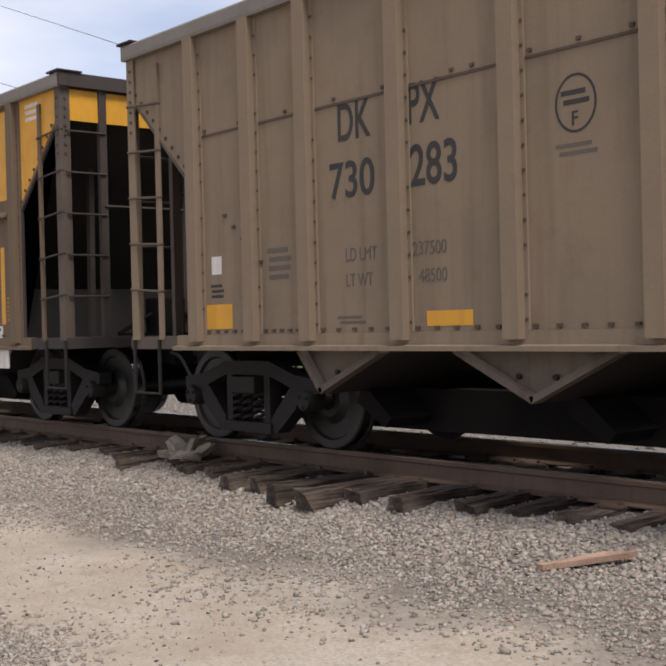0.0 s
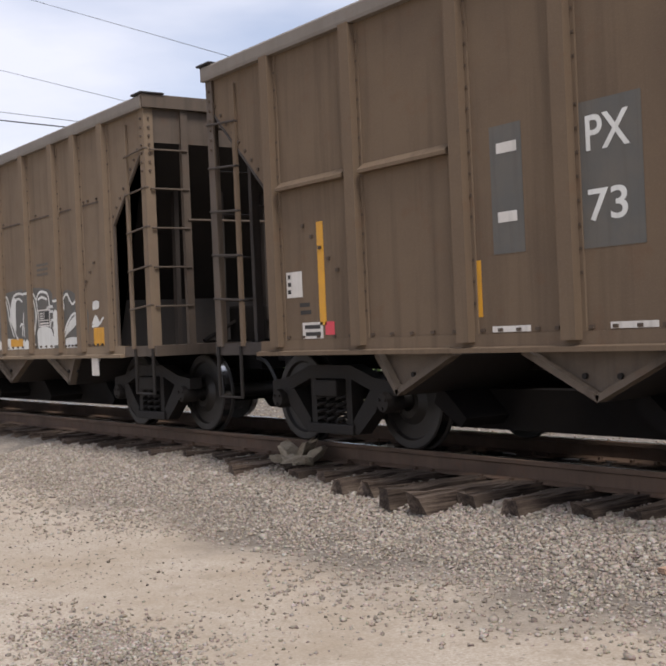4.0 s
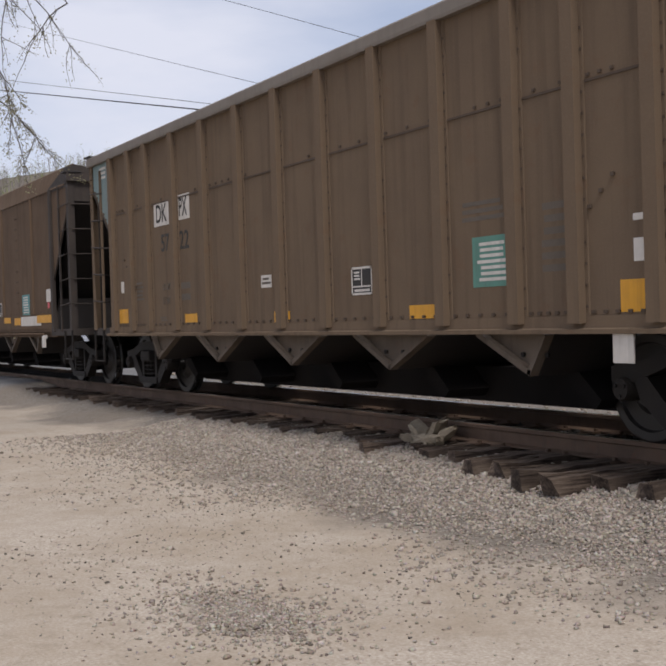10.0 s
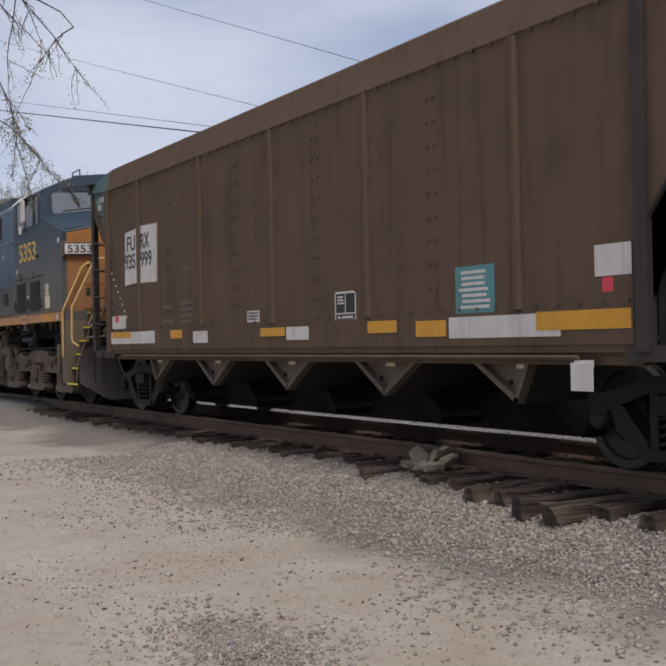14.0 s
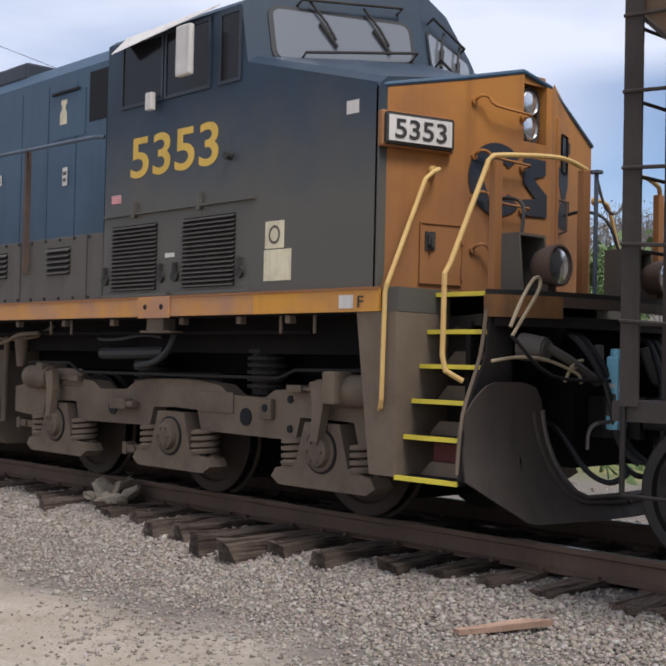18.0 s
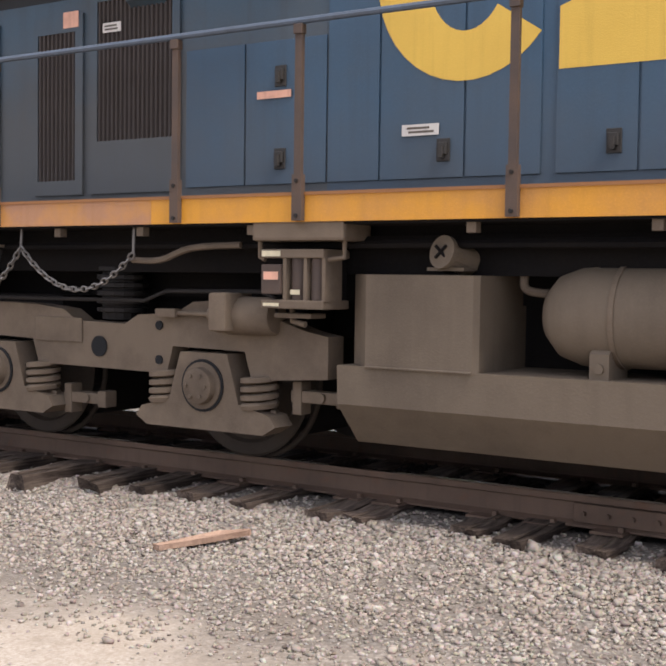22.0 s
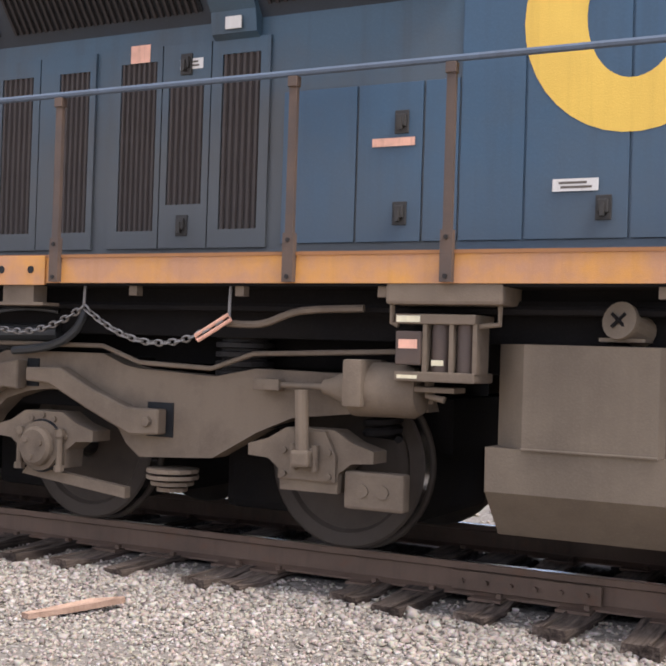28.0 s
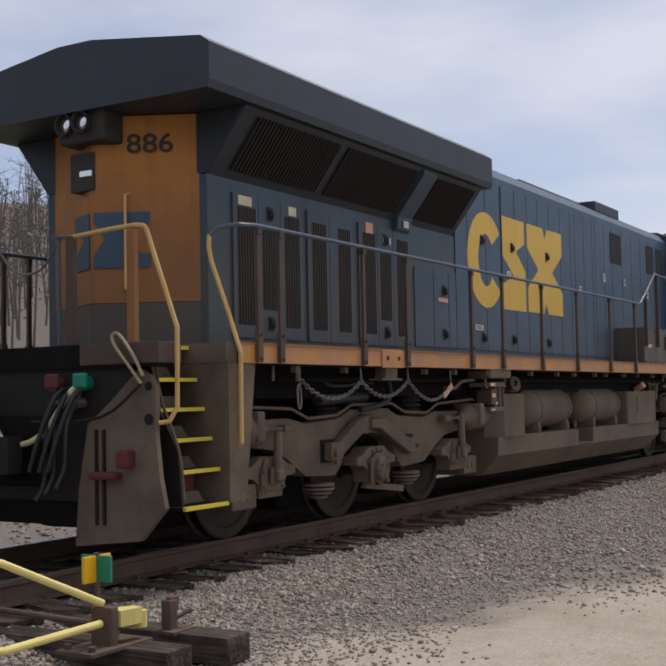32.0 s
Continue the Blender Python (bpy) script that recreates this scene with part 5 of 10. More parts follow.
small_print(hop_d, 3.6, 4.3, 1.9, 2.1, 3, "faint", 8)
flap(hop_d, 5.55, 5.77)

# fifth car, smooth sides
bm = B()
sheet(bm, [(-5.33, 2.07), (-4.76, 2.09), (-4.73, 2.93), (-5.29, 2.9)], -SIDE, 0.006)
sheet(bm, [(-4.61, 2.08), (-3.9, 2.06), (-3.86, 2.93), (-4.57, 2.95)], -SIDE, 0.006)
pieces("number_sheet", bm, "white", hop_e, "white paper number sheet taped beside a seam")
words("lettering", "FU", -5.2, -4.82, 2.6, 2.83, -SIDE - 0.008, "black", hop_e, bold=0.01)
words("lettering", "RX", -4.57, -4.19, 2.6, 2.83, -SIDE - 0.008, "black", hop_e, bold=0.01)
words("lettering", "935", -5.3, -4.83, 2.32, 2.55, -SIDE - 0.008, "black", hop_e, bold=0.01)
words("lettering", "999", -4.58, -4.1, 2.32, 2.55, -SIDE - 0.008, "black", hop_e, bold=0.01)
bm = B()
sheet(bm, [(-6.84, 3.76), (-6.2, 3.76), (-6.2, 2.95), (-6.72, 3.48), (-6.84, 3.6)], -SIDE, 0.003)
part("painted_corner", bm, "tealdark", hop_e, "green-teal corner at the coupler end")
for s in (-1, 1):       # the coping falls away towards the coupler end
    bm = B()
    ends_ = []
    for u, sect in ((-6.152, ((0.0, -0.06), (0.02, -0.04), (-0.06, 0.3), (-0.16, 0.36), (-0.2, 0.3), (-0.03, -0.06))), (-7.03, ((0.0, 0.0), (0.03, 0.02), (0.0, 0.15), (-0.1, 0.19), (-0.2, 0.15), (-0.03, 0.0)))):
        ends_.append([bm.verts.new((u, s * (SIDE + dy), 3.71 + dz)) for dy, dz in sect])
    for k in range(6):
        bm.faces.new((ends_[0][k], ends_[0][(k + 1) % 6], ends_[1][(k + 1) % 6], ends_[1][k]))
    for e in ends_:
        bm.faces.new(e)
    bmesh.ops.recalc_face_normals(bm, faces=bm.faces)
    part("coping_end", bm, "tealdark", hop_e, "green-teal end of the coping")
words("lettering", "ROTARY", -6.66, -6.24, 3.64, 3.73, -SIDE - 0.006, "faint", hop_e)
bm = B()
for k in range(8):
    u, z = -5.98 + 0.1 * k, 2.3 - 0.105 * k
    cyl(bm, (u, -SIDE - 0.012, z), (u, -SIDE, z), 0.014, 6)
pieces("weld_spot", bm, "white", hop_e)
mark(hop_e, "black", -6.06, -5.84, 1.67, 1.8, "small dark plate holder", "plate")
mark(hop_e, "car_end", -6.04, -5.86, 1.69, 1.78, "", "plate").location.y = -0.003
words("lettering", "COUPLER", -6.66, -6.24, 3.52, 3.61, -SIDE - 0.006, "spray", hop_e)
words("lettering", "END", -6.66, -6.46, 3.4, 3.49, -SIDE - 0.006, "spray", hop_e)
mark(hop_e, "white", -6.02, -5.34, 1.39, 1.6, "grey-white paper", "notice")
mark(hop_e, "redtag", -5.84, -5.69, 1.5, 1.61, "red tag").location.y = -0.004
yy = -SIDE - 0.012
for u0, u1, z0, z1, m in ((-5.98, -5.08, 1.24, 1.34, "safety"), (-6.05, -4.02, 1.15, 1.335, "white"), (-3.36, -2.92, 1.21, 1.33, "safety"), (-2.5, -2.0, 1.14, 1.3, "white"), (-0.35, 0.3, 1.2, 1.3, "safety"),
                         (0.35, 0.9, 1.15, 1.3, "white"), (2.2, 2.75, 1.2, 1.32, "safety"), (3.1, 3.6, 1.15, 1.3, "safety"), (3.65, 5.2, 1.13, 1.32, "white"), (4.9, 6.0, 1.18, 1.33, "safety")):
    bm = B()
    rect(bm, u0, u1, z0, z1, yy, 0.003 if m == "white" else 0.006)
    part("reflective_strip", bm, m, hop_e, "white reflective strip" if m == "white" else "yellow-orange reflective strip")
ring(hop_e, -2.78, 2.5, 0.16, 0.2, "faint")
words("lettering", "F", -2.81, -2.76, 2.34, 2.42, -SIDE - 0.002, "faint", hop_e)
small_print(hop_e, -3.75, -3.2, 1.62, 1.72, 1, "faint", 2)
small_print(hop_e, -3.7, -3.2, 1.42, 1.52, 1, "faint", 3)
small_print(hop_e, -3.05, -2.5, 1.4, 1.75, 4, "faint", 4)
small_print(hop_e, -2.95, -2.6, 2.15, 2.22, 2, "faint", 4)
mark(hop_e, "white", -0.75, -0.4, 1.38, 1.52, "white notice", "notice")
small_print(hop_e, -0.73, -0.42, 1.4, 1.51, 3, "faint", 4, -SIDE - 0.003)
framed(hop_e, 1.5, 1.95, 1.33, 1.65)
mark(hop_e, "tealsheet", 3.75, 4.33, 1.34, 1.77, "teal data sheet", "notice")
small_print(hop_e, 3.8, 4.28, 1.38, 1.74, 7, "white", 5, -SIDE - 0.003)
mark(hop_e, "white", 5.6, 6.0, 1.58, 1.82, "grey-white paper", "notice")
mark(hop_e, "redtag", 5.68, 5.8, 1.46, 1.57, "red tag")
flap(hop_e, 5.35, 5.6)


# ---- locomotives
HOOD = 0.98         # half width of the long hood
LM = {}


def loft(bm, rings):
    """Skins neighbouring rings of points (same count), with caps."""
    vs = [[bm.verts.new(p) for p in r] for r in rings]
    n = len(rings[0])
    for u, v in zip(vs, vs[1:]):
        for k in range(n):
            bm.faces.new((u[k], u[(k + 1) % n], v[(k + 1) % n], v[k]))
    bm.faces.new(vs[0])
    bm.faces.new(vs[-1][::-1])
    return bm


def slats(parent, material, x0, x1, z0, z1, y, n, upright=False, depth=0.03):
    """Alike slats, each a part of its own on one mesh."""
    bm = B()
    if upright:
        w = (x1 - x0) / n
        prism(bm, [(w * 0.06, 0), (w * 0.22, -depth), (w * 0.6, -depth), (w * 0.76, 0)], 0, z1 - z0, "z")
    else:
        h = (z1 - z0) / n
        prism(bm, [(0, h * 0.69), (0, h * 0.75), (-depth, h * 0.36), (-depth, h * 0.15)], 0, x1 - x0, "x")
    me = mesh_of(bm, "slat")
    for k in range(n):
        part("slat", me, material, parent, at=(x0 + (x1 - x0) * k / n, y, z0) if upright else (x0, y, z0 + (z1 - z0) * k / n))


def screen_door(loco, x0, x1, z0, z1, y, gx0, gx1, gz0, gz1, mat="bluehood"):
    """A hood door with an upright slatted screen."""
    bm = B()
    t = 0.022
    surround(bm, x0, x1, z0, z1, gx0, gx1, gz0, gz1, y - t, y)
    d = part("hood_door", bm, "bluedusty" if mat == "bluehood" else mat, loco)
    slats(d, "grille", gx0, gx1, gz0, gz1, y - 0.002, max(6, int((gx1 - gx0) / 0.042)), True, 0.016)
    bm = B()
    box(bm, gx0, gx1, y - 0.002, y, gz0, gz1)
    part("backing", bm, "grilleshade", d)
    return d


def latch(parent, x, z, y):
    if "latch" not in LM:
        bm = B()
        box(bm, -0.045, 0.045, -0.012, 0, -0.07, 0.07, 0.004)
        box(bm, -0.03, 0.03, -0.035, -0.01, -0.03, 0.045, 0.006)
        box(bm, -0.012, 0.012, -0.05, -0.02, -0.05, 0.02)
        LM["latch"] = mesh_of(bm, "latch")
    part("latch", LM["latch"], "black", parent, "black door latch", at=(x, y, z))


def truck_fittings():
    """Small castings and hoses that both kinds of truck carry, facing -y."""
    if "boss" in LM:
        return
    bm = B()
    box(bm, -0.075, 0.075, -0.05, 0.0, -0.085, 0.085, 0.012)
    LM["boss"] = mesh_of(bm, "boss")
    LM["pin_hole"] = mesh_of(cyl(B(), (0, -0.008, 0.01), (0, 0.004, 0.01), 0.032, 12), "hole")
    LM["plate"] = mesh_of(box(B(), -0.24, 0.24, -0.012, 0.0, -0.06, 0.12, 0.006), "plate")
    bm = B()
    box(bm, -0.05, 0.22, -0.09, 0.0, -0.05, 0.05, 0.01)
    cyl(bm, (0.2, -0.05, 0.0), (0.34, -0.05, 0.0), 0.035, 10)
    LM["stop"] = mesh_of(bm, "stop_block")
    bm = B()
    prof = [(-0.05, 0.004), (-0.05, 0.15)]
    for k in range(6):
        prof += [(0.06 * k, 0.15), (0.06 * k + 0.006, 0.19), (0.06 * k + 0.036, 0.19), (0.06 * k + 0.042, 0.15)]
    lathe(bm, prof + [(0.42, 0.15), (0.42, 0.004)], 16, "z")
    LM["damper"] = mesh_of(bm, "damper")
    bm = B()
    tube(bm, smooth_path([(0.62, -0.06, 1.5), (0.6, -0.1, 1.36), (0.5, -0.12, 1.26), (0.3, -0.1, 1.2), (0.0, -0.06, 1.17)], 5), 0.03, 8)
    tube(bm, smooth_path([(-0.7, -0.05, 1.46), (-0.62, -0.08, 1.42), (-0.3, -0.08, 1.42), (0.1, -0.06, 1.46), (0.35, -0.02, 1.44)], 4), 0.016, 6)
    cyl(bm, (-0.72, 0.02, 1.28), (0.3, 0.06, 1.3), 0.06, 10)
    LM["drop"] = soften(mesh_of(bm, "air_hose"))


def hi_truck(loco, xc, rear=False):
    """Three-axle truck with pedestal boxes between coil springs; the rear one has long brake rods in place of arms."""
    if "hi" not in LM:
        bm = B()
        half = [(0.0, 1.06), (0.38, 1.05), (0.66, 1.02), (0.8, 0.94), (1.27, 0.93), (1.4, 1.0), (1.74, 1.02), (1.9, 1.1), (2.2, 1.12), (2.7, 0.97), (2.83, 0.93), (3.0, 0.9), (3.0, 0.63), (2.55, 0.6), (2.41, 0.56), (2.34, 0.78), (1.72, 0.79),
                (1.66, 0.58), (1.55, 0.6), (0.55, 0.61), (0.42, 0.56), (0.34, 0.79), (0.0, 0.8)]
        prism(bm, half + [(-u, z) for u, z in half[-2:0:-1]], -0.09, 0.09)
        bevelled(bm, 0.014)
        LM["hi"] = mesh_of(bm, "side_frame")
        bm = B()
        prism(bm, [(-0.2, 0.76), (0.2, 0.76), (0.25, 0.6), (0.3, 0.43), (0.55, 0.37), (0.6, 0.3), (0.5, 0.24), (-0.5, 0.24), (-0.6, 0.3), (-0.55, 0.37), (-0.3, 0.43), (-0.25, 0.6)], -0.1, 0.1)
        bevelled(bm, 0.018)
        LM["box"] = mesh_of(bm, "axle_box")
        bm = B()
        lathe(bm, [(-0.16, 0.02), (-0.16, 0.1), (-0.15, 0.12), (-0.1, 0.125), (-0.1, 0.16), (0.02, 0.165), (0.02, 0.02)], 24)
        for k in range(6):
            a = k * 1.047
            cyl(bm, (0.08 * math.cos(a), -0.175, 0.08 * math.sin(a)), (0.08 * math.cos(a), -0.15, 0.08 * math.sin(a)), 0.014, 6)
        LM["cap"] = soften(mesh_of(bm, "bearing_cap"))
        bm = B()
        coil(bm, 0, 0, 0.38, 0.61, 0.11, 0.026, 4, 12)
        LM["spring"] = soften(mesh_of(bm, "spring"))
        bm = B()
        lathe(bm, [(-0.28, 0.05), (-0.27, 0.11), (-0.24, 0.125), (0.1, 0.13), (0.15, 0.115), (0.2, 0.12), (0.22, 0.05), (0.28, 0.045), (0.29, 0.018), (0.6, 0.016), (0.62, 0.01)], 18, "x")
        box(bm, 0.0, 0.14, -0.1, 0.2, -0.1, 0.15, 0.02)
        box(bm, 0.56, 0.74, -0.035, 0.035, -0.03, 0.03, 0.008)
        LM["cylinder"] = soften(mesh_of(bm, "brake_cylinder"))
        bm = B()
        tube(bm, [(-2.66, 0, 1.05), (-2.66, 0, 1.14), (-2.6, 0, 1.175), (-1.78, 0, 1.18), (-1.6, 0, 1.09), (1.5, 0, 1.1), (1.7, 0, 1.17), (2.5, 0, 1.18), (2.62, 0, 1.14), (2.63, 0, 1.02)], 0.014, 6)
        LM["pipe"] = soften(mesh_of(bm, "brake_pipe"))
        bm = B()
        for u in (-1.5, 1.5):
            box(bm, u - 0.3, u + 0.3, -1.05, 1.05, 0.62, 0.86)
        box(bm, -0.5, 0.5, -1.1, 1.1, 0.75, 1.12)
        box(bm, -2.9, 2.9, -0.35, 0.35, 0.85, 1.25)
        LM["bolster"] = mesh_of(bm, "truck")
        bm = B()
        box(bm, -0.98, 0.42, -0.66, 0.66, 0.16, 1.3, 0.06)
        LM["motor"] = mesh_of(bm, "traction_motor")
        bm = B()
        lathe(bm, [(-0.012, 0.02), (-0.012, 0.178), (0.0, 0.178), (0.0, 0.02)], 26)
        LM["gap"] = mesh_of(bm, "bearing_recess")
        bm = B()
        cyl(bm, (0, -0.012, 0), (0, 0, 0), 0.075, 18)
        LM["hole"] = mesh_of(bm, "hole")
        bm = B()
        prism(bm, [(-0.06, 1.08), (0.08, 1.1), (0.1, 0.9), (0.04, 0.62), (-0.04, 0.62), (-0.02, 0.9)], -0.04, 0.04)
        LM["arm"] = mesh_of(bm, "brake_arm")
        bm = B()
        box(bm, -0.12, 0.3, -0.05, 0.05, 0.42, 0.5, 0.01)
        box(bm, -0.1, -0.03, -0.06, 0.06, 0.34, 0.56, 0.01)
        cyl(bm, (0.12, -0.07, 0.46), (0.12, 0.07, 0.46), 0.035, 10)
        box(bm, 0.24, 0.32, -0.06, 0.06, 0.4, 0.52, 0.01)
        LM["shoe"] = mesh_of(bm, "brake_shoe")
        truck_fittings()
    tr = part("truck", LM["bolster"], "under", loco, "dust-covered three-axle truck with coil springs", at=(xc, 0, 0))
    for s in (-1, 1):
        yaw = 0 if s < 0 else 180
        part("side_frame", LM["hi"], "truck", tr, at=pose(0, s * 1.16, 0, 0, 0, 0))
        for u in (-2.03, 0, 2.03):
            part("axle_box", LM["box"], "truck", tr, at=(u, s * 1.2, 0))
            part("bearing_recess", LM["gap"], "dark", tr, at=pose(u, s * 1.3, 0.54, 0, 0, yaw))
            part("bearing_cap", LM["cap"], "truck", tr, at=pose(u, s * 1.22, 0.54, 0, 0, yaw))
            for q in (-0.4, 0.4):
                part("spring", LM["spring"], "truck", tr, at=(u + q, s * 1.2, 0))
        for u, q in ((-2.35, 0), (2.35, 180)):
            part("brake_cylinder", LM["cylinder"], "truck", tr, "round brake cylinder", at=pose(u, s * 1.28, 1.02, 0, 0, q))
            if not rear:
                part("brake_arm", LM["arm"], "truck", tr, at=(u * 0.87, s * 1.36, 0))
        part("brake_pipe", LM["pipe"], "frame", tr, at=(0, s * 1.3, 0))
        for u in (-1.03, 1.03):
            part("hole", LM["hole"], "dark", tr, at=pose(u, s * 1.25, 0.76, 0, 0, yaw))
        boss = part("boss", LM["boss"], "truck", tr, at=pose(-1.36 if rear else 1.33, s * 1.25, 0.84, 0, 0, yaw))
        part("hole", LM["pin_hole"], "dark", boss, at=(0, -0.05, 0.0))
        part("plate", LM["plate"], "truck", tr, at=pose(0.62, s * 1.25, 0.84, 0, 0, yaw))
        part("plate", LM["plate"], "truck", tr, at=pose(-1.85, s * 1.25, 1.0, 0, 0, yaw))
        for q in (0.12, -0.12):
            part("bolt", LM["pin_hole"], "truck", tr, at=pose(1.6, s * 1.255, 0.8 + q, 0, 0, yaw))
        d = 1 if rear else -1
        part("brake_shoe", LM["shoe"], "truck", tr, "jointed brake rod end", at=pose(d * 2.78, s * 1.12, 0.04, 0, 0, 0 if d > 0 else 180))
        part("brake_shoe", LM["shoe"], "frame", tr, at=pose(d * 0.68, s * 1.1, -0.1, 0, 0, 0 if d > 0 else 180))
        if not rear:
            part("stop_block", LM["stop"], "truck", tr, at=pose(-0.92, s * 1.25, 0.8, 0, 0, yaw))
        for u in (-0.75, 1.0):
            part("damper", LM["damper"], "frame", tr, at=(u, s * 0.98, 1.0))
        part("air_hose", LM["drop"], "rubber", tr, at=pose(-0.6, s * 1.22, 0, 0, 0, yaw))
    for u in (-2.03, 0, 2.03):
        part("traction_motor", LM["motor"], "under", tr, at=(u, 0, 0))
        wheelset(loco, xc + u, 0.533)


def arm_truck(loco, xc):
    """Three-axle steering truck with a humped frame, slanting arms and open wheels."""
    if "hump" not in LM:
        half = [(0.0, 1.17), (0.42, 1.17), (0.6, 1.1), (0.72, 1.08), (1.3, 1.05), (1.6, 1.11), (2.2, 1.1), (2.7, 1.06), (2.75, 0.9), (2.3, 0.87), (1.86, 0.82), (1.62, 0.72), (1.3, 0.54), (0.95, 0.52), (0.74, 0.51), (0.63, 0.59), (0.54, 0.72), (0.4, 0.84), (0.2, 0.9), (0.0, 0.92)]
        bm = B()
        prism(bm, half + [(-u, z) for u, z in half[-2:0:-1]], -0.08, 0.08)
        bevelled(bm, 0.014)
        LM["hump"] = mesh_of(bm, "side_frame")
        bm = B()
        prism(bm, [(-0.99, 0.85), (-0.99, 0.67), (-0.87, 0.67), (-0.34, 0.92), (-0.21, 0.91), (-0.21, 1.11), (-0.43, 1.07), (-0.8, 0.85)], -0.06, 0.04)
        cyl(bm, (-0.92, -0.09, 0.76), (-0.92, -0.05, 0.76), 0.035, 10)
        bevelled(bm, 0.01)
        LM["sarm2"] = mesh_of(bm, "steering_arm")
        bm = B()
        prism(bm, [(-0.14, 0.97), (-0.14, 1.06), (0.15, 1.07), (0.42, 0.94), (0.72, 0.83), (0.96, 0.83), (0.96, 0.67), (0.74, 0.66), (0.38, 0.81), (0.06, 0.96)], -0.06, 0.04)
        cyl(bm, (0.88, -0.09, 0.75), (0.88, -0.05, 0.75), 0.035, 10)
        bevelled(bm, 0.01)
        LM["sarm"] = mesh_of(bm, "steering_arm")
        bm = B()
        prism(bm, [(-0.42, 0.66), (-0.28, 0.7), (-0.16, 0.77), (0.16, 0.77), (0.28, 0.7), (0.42, 0.66), (0.42, 0.59), (0.28, 0.58), (0.2, 0.52), (0.19, 0.4), (-0.19, 0.4), (-0.2, 0.52), (-0.28, 0.58), (-0.42, 0.59)], -0.1, 0.08)
        bevelled(bm, 0.012)
        LM["sbox"] = mesh_of(bm, "axle_box")
        bm = B()
        prism(bm, [(-0.19, 0.62), (-0.12, 0.76), (0.12, 0.76), (0.19, 0.62), (0.19, 0.47), (-0.19, 0.47)], -0.03, 0.0)
        bevelled(bm, 0.006)
        LM["face"] = mesh_of(bm, "bearing_plate")
        LM["bolt"] = mesh_of(cyl(B(), (0, -0.018, 0), (0, 0.0, 0), 0.02, 8), "bolt")
        bm = B()
        box(bm, -0.065, 0.065, -0.07, -0.02, 0.56, 0.66, 0.015)
        cyl(bm, (0, -0.09, 0.6), (0, -0.02, 0.6), 0.03, 10)
        cyl(bm, (-0.07, -0.05, 0.53), (-0.07, -0.05, 0.68), 0.022, 8)
        cyl(bm, (0.07, -0.05, 0.53), (0.07, -0.05, 0.68), 0.022, 8)
        LM["yoke"] = mesh_of(bm, "clevis")
        bm = B()
        lathe(bm, [(-0.16, 0.02), (-0.16, 0.11), (-0.14, 0.13), (-0.1, 0.13), (-0.1, 0.165), (0.02, 0.165), (0.02, 0.02)], 24)
        for k in range(3):
            a = k * 2.094 + 0.4
            cyl(bm, (0.07 * math.cos(a), -0.175, 0.07 * math.sin(a)), (0.07 * math.cos(a), -0.15, 0.07 * math.sin(a)), 0.018, 6)
        LM["scap"] = soften(mesh_of(bm, "bearing_cap"))
        bm = B()
        lathe(bm, [(-0.3, 0.06), (-0.29, 0.13), (-0.25, 0.155), (0.12, 0.16), (0.18, 0.1), (0.3, 0.05), (0.33, 0.045), (0.34, 0.02), (0.66, 0.018), (0.67, 0.01)], 20, "x")
        box(bm, 0.62, 0.8, -0.04, 0.04, -0.035, 0.035, 0.008)
        box(bm, 0.0, 0.12, -0.16, 0.2, -0.1, 0.17, 0.02)
        LM["scyl"] = soften(mesh_of(bm, "brake_cylinder"))
        bm = B()
        cyl(bm, (0.02, 0, 1.0), (0.0, 0, 0.6), 0.04, 12)
        box(bm, -0.06, 0.06, -0.05, 0.05, 0.55, 0.65, 0.02)
        LM["link"] = mesh_of(bm, "brake_link")
        bm = B()
        for k in range(4):
            cyl(bm, (0, 0, 0.3 + 0.04 * k), (0, 0, 0.325 + 0.04 * k), (0.1, 0.14, 0.17, 0.17)[k], 14)
        LM["pad"] = mesh_of(bm, "rubber_spring")
        bm = B()
        prism(bm, [(-0.45, 0.34), (0.42, 0.24), (0.42, 0.31), (-0.4, 0.4)], -0.03, 0.03)
        LM["tie"] = mesh_of(bm, "tie_bar")
        bm = B()
        tube(bm, [(-2.78, 0, 0.95), (-2.78, 0, 1.2), (-2.6, 0, 1.24), (-1.6, 0, 1.2), (-1.3, 0, 1.1), (-0.75, 0, 1.12), (-0.45, 0, 1.22), (0.45, 0, 1.22), (0.75, 0, 1.12), (1.3, 0, 1.1), (1.6, 0, 1.2), (2.6, 0, 1.24), (2.78, 0, 1.2), (2.78, 0, 0.95)], 0.016, 6)
        LM["spipe"] = soften(mesh_of(bm, "brake_pipe"))
        bm = B()
        box(bm, -0.18, 0.2, -0.05, 0.05, 0.3, 0.52, 0.02)
        for q in (-0.06, 0.07):
            cyl(bm, (q, -0.06, 0.41), (q, 0.06, 0.41), 0.04, 8)
        LM["sshoe"] = mesh_of(bm, "brake_head")
        bm = B()
        coil(bm, 0, 0, 0.72, 0.95, 0.1, 0.025, 4, 12)
        LM["sspring"] = soften(mesh_of(bm, "spring"))
        bm = B()
        box(bm, -2.6, 2.6, -0.45, 0.45, 0.6, 0.95)
        box(bm, -0.5, 0.5, -1.05, 1.05, 0.8, 1.15)
        LM["sbol"] = mesh_of(bm, "truck")
        truck_fittings()
    tr = part("truck", LM["sbol"], "under", loco, "dust-covered steering truck with humped frame and slanting arms", at=(xc, 0, 0))
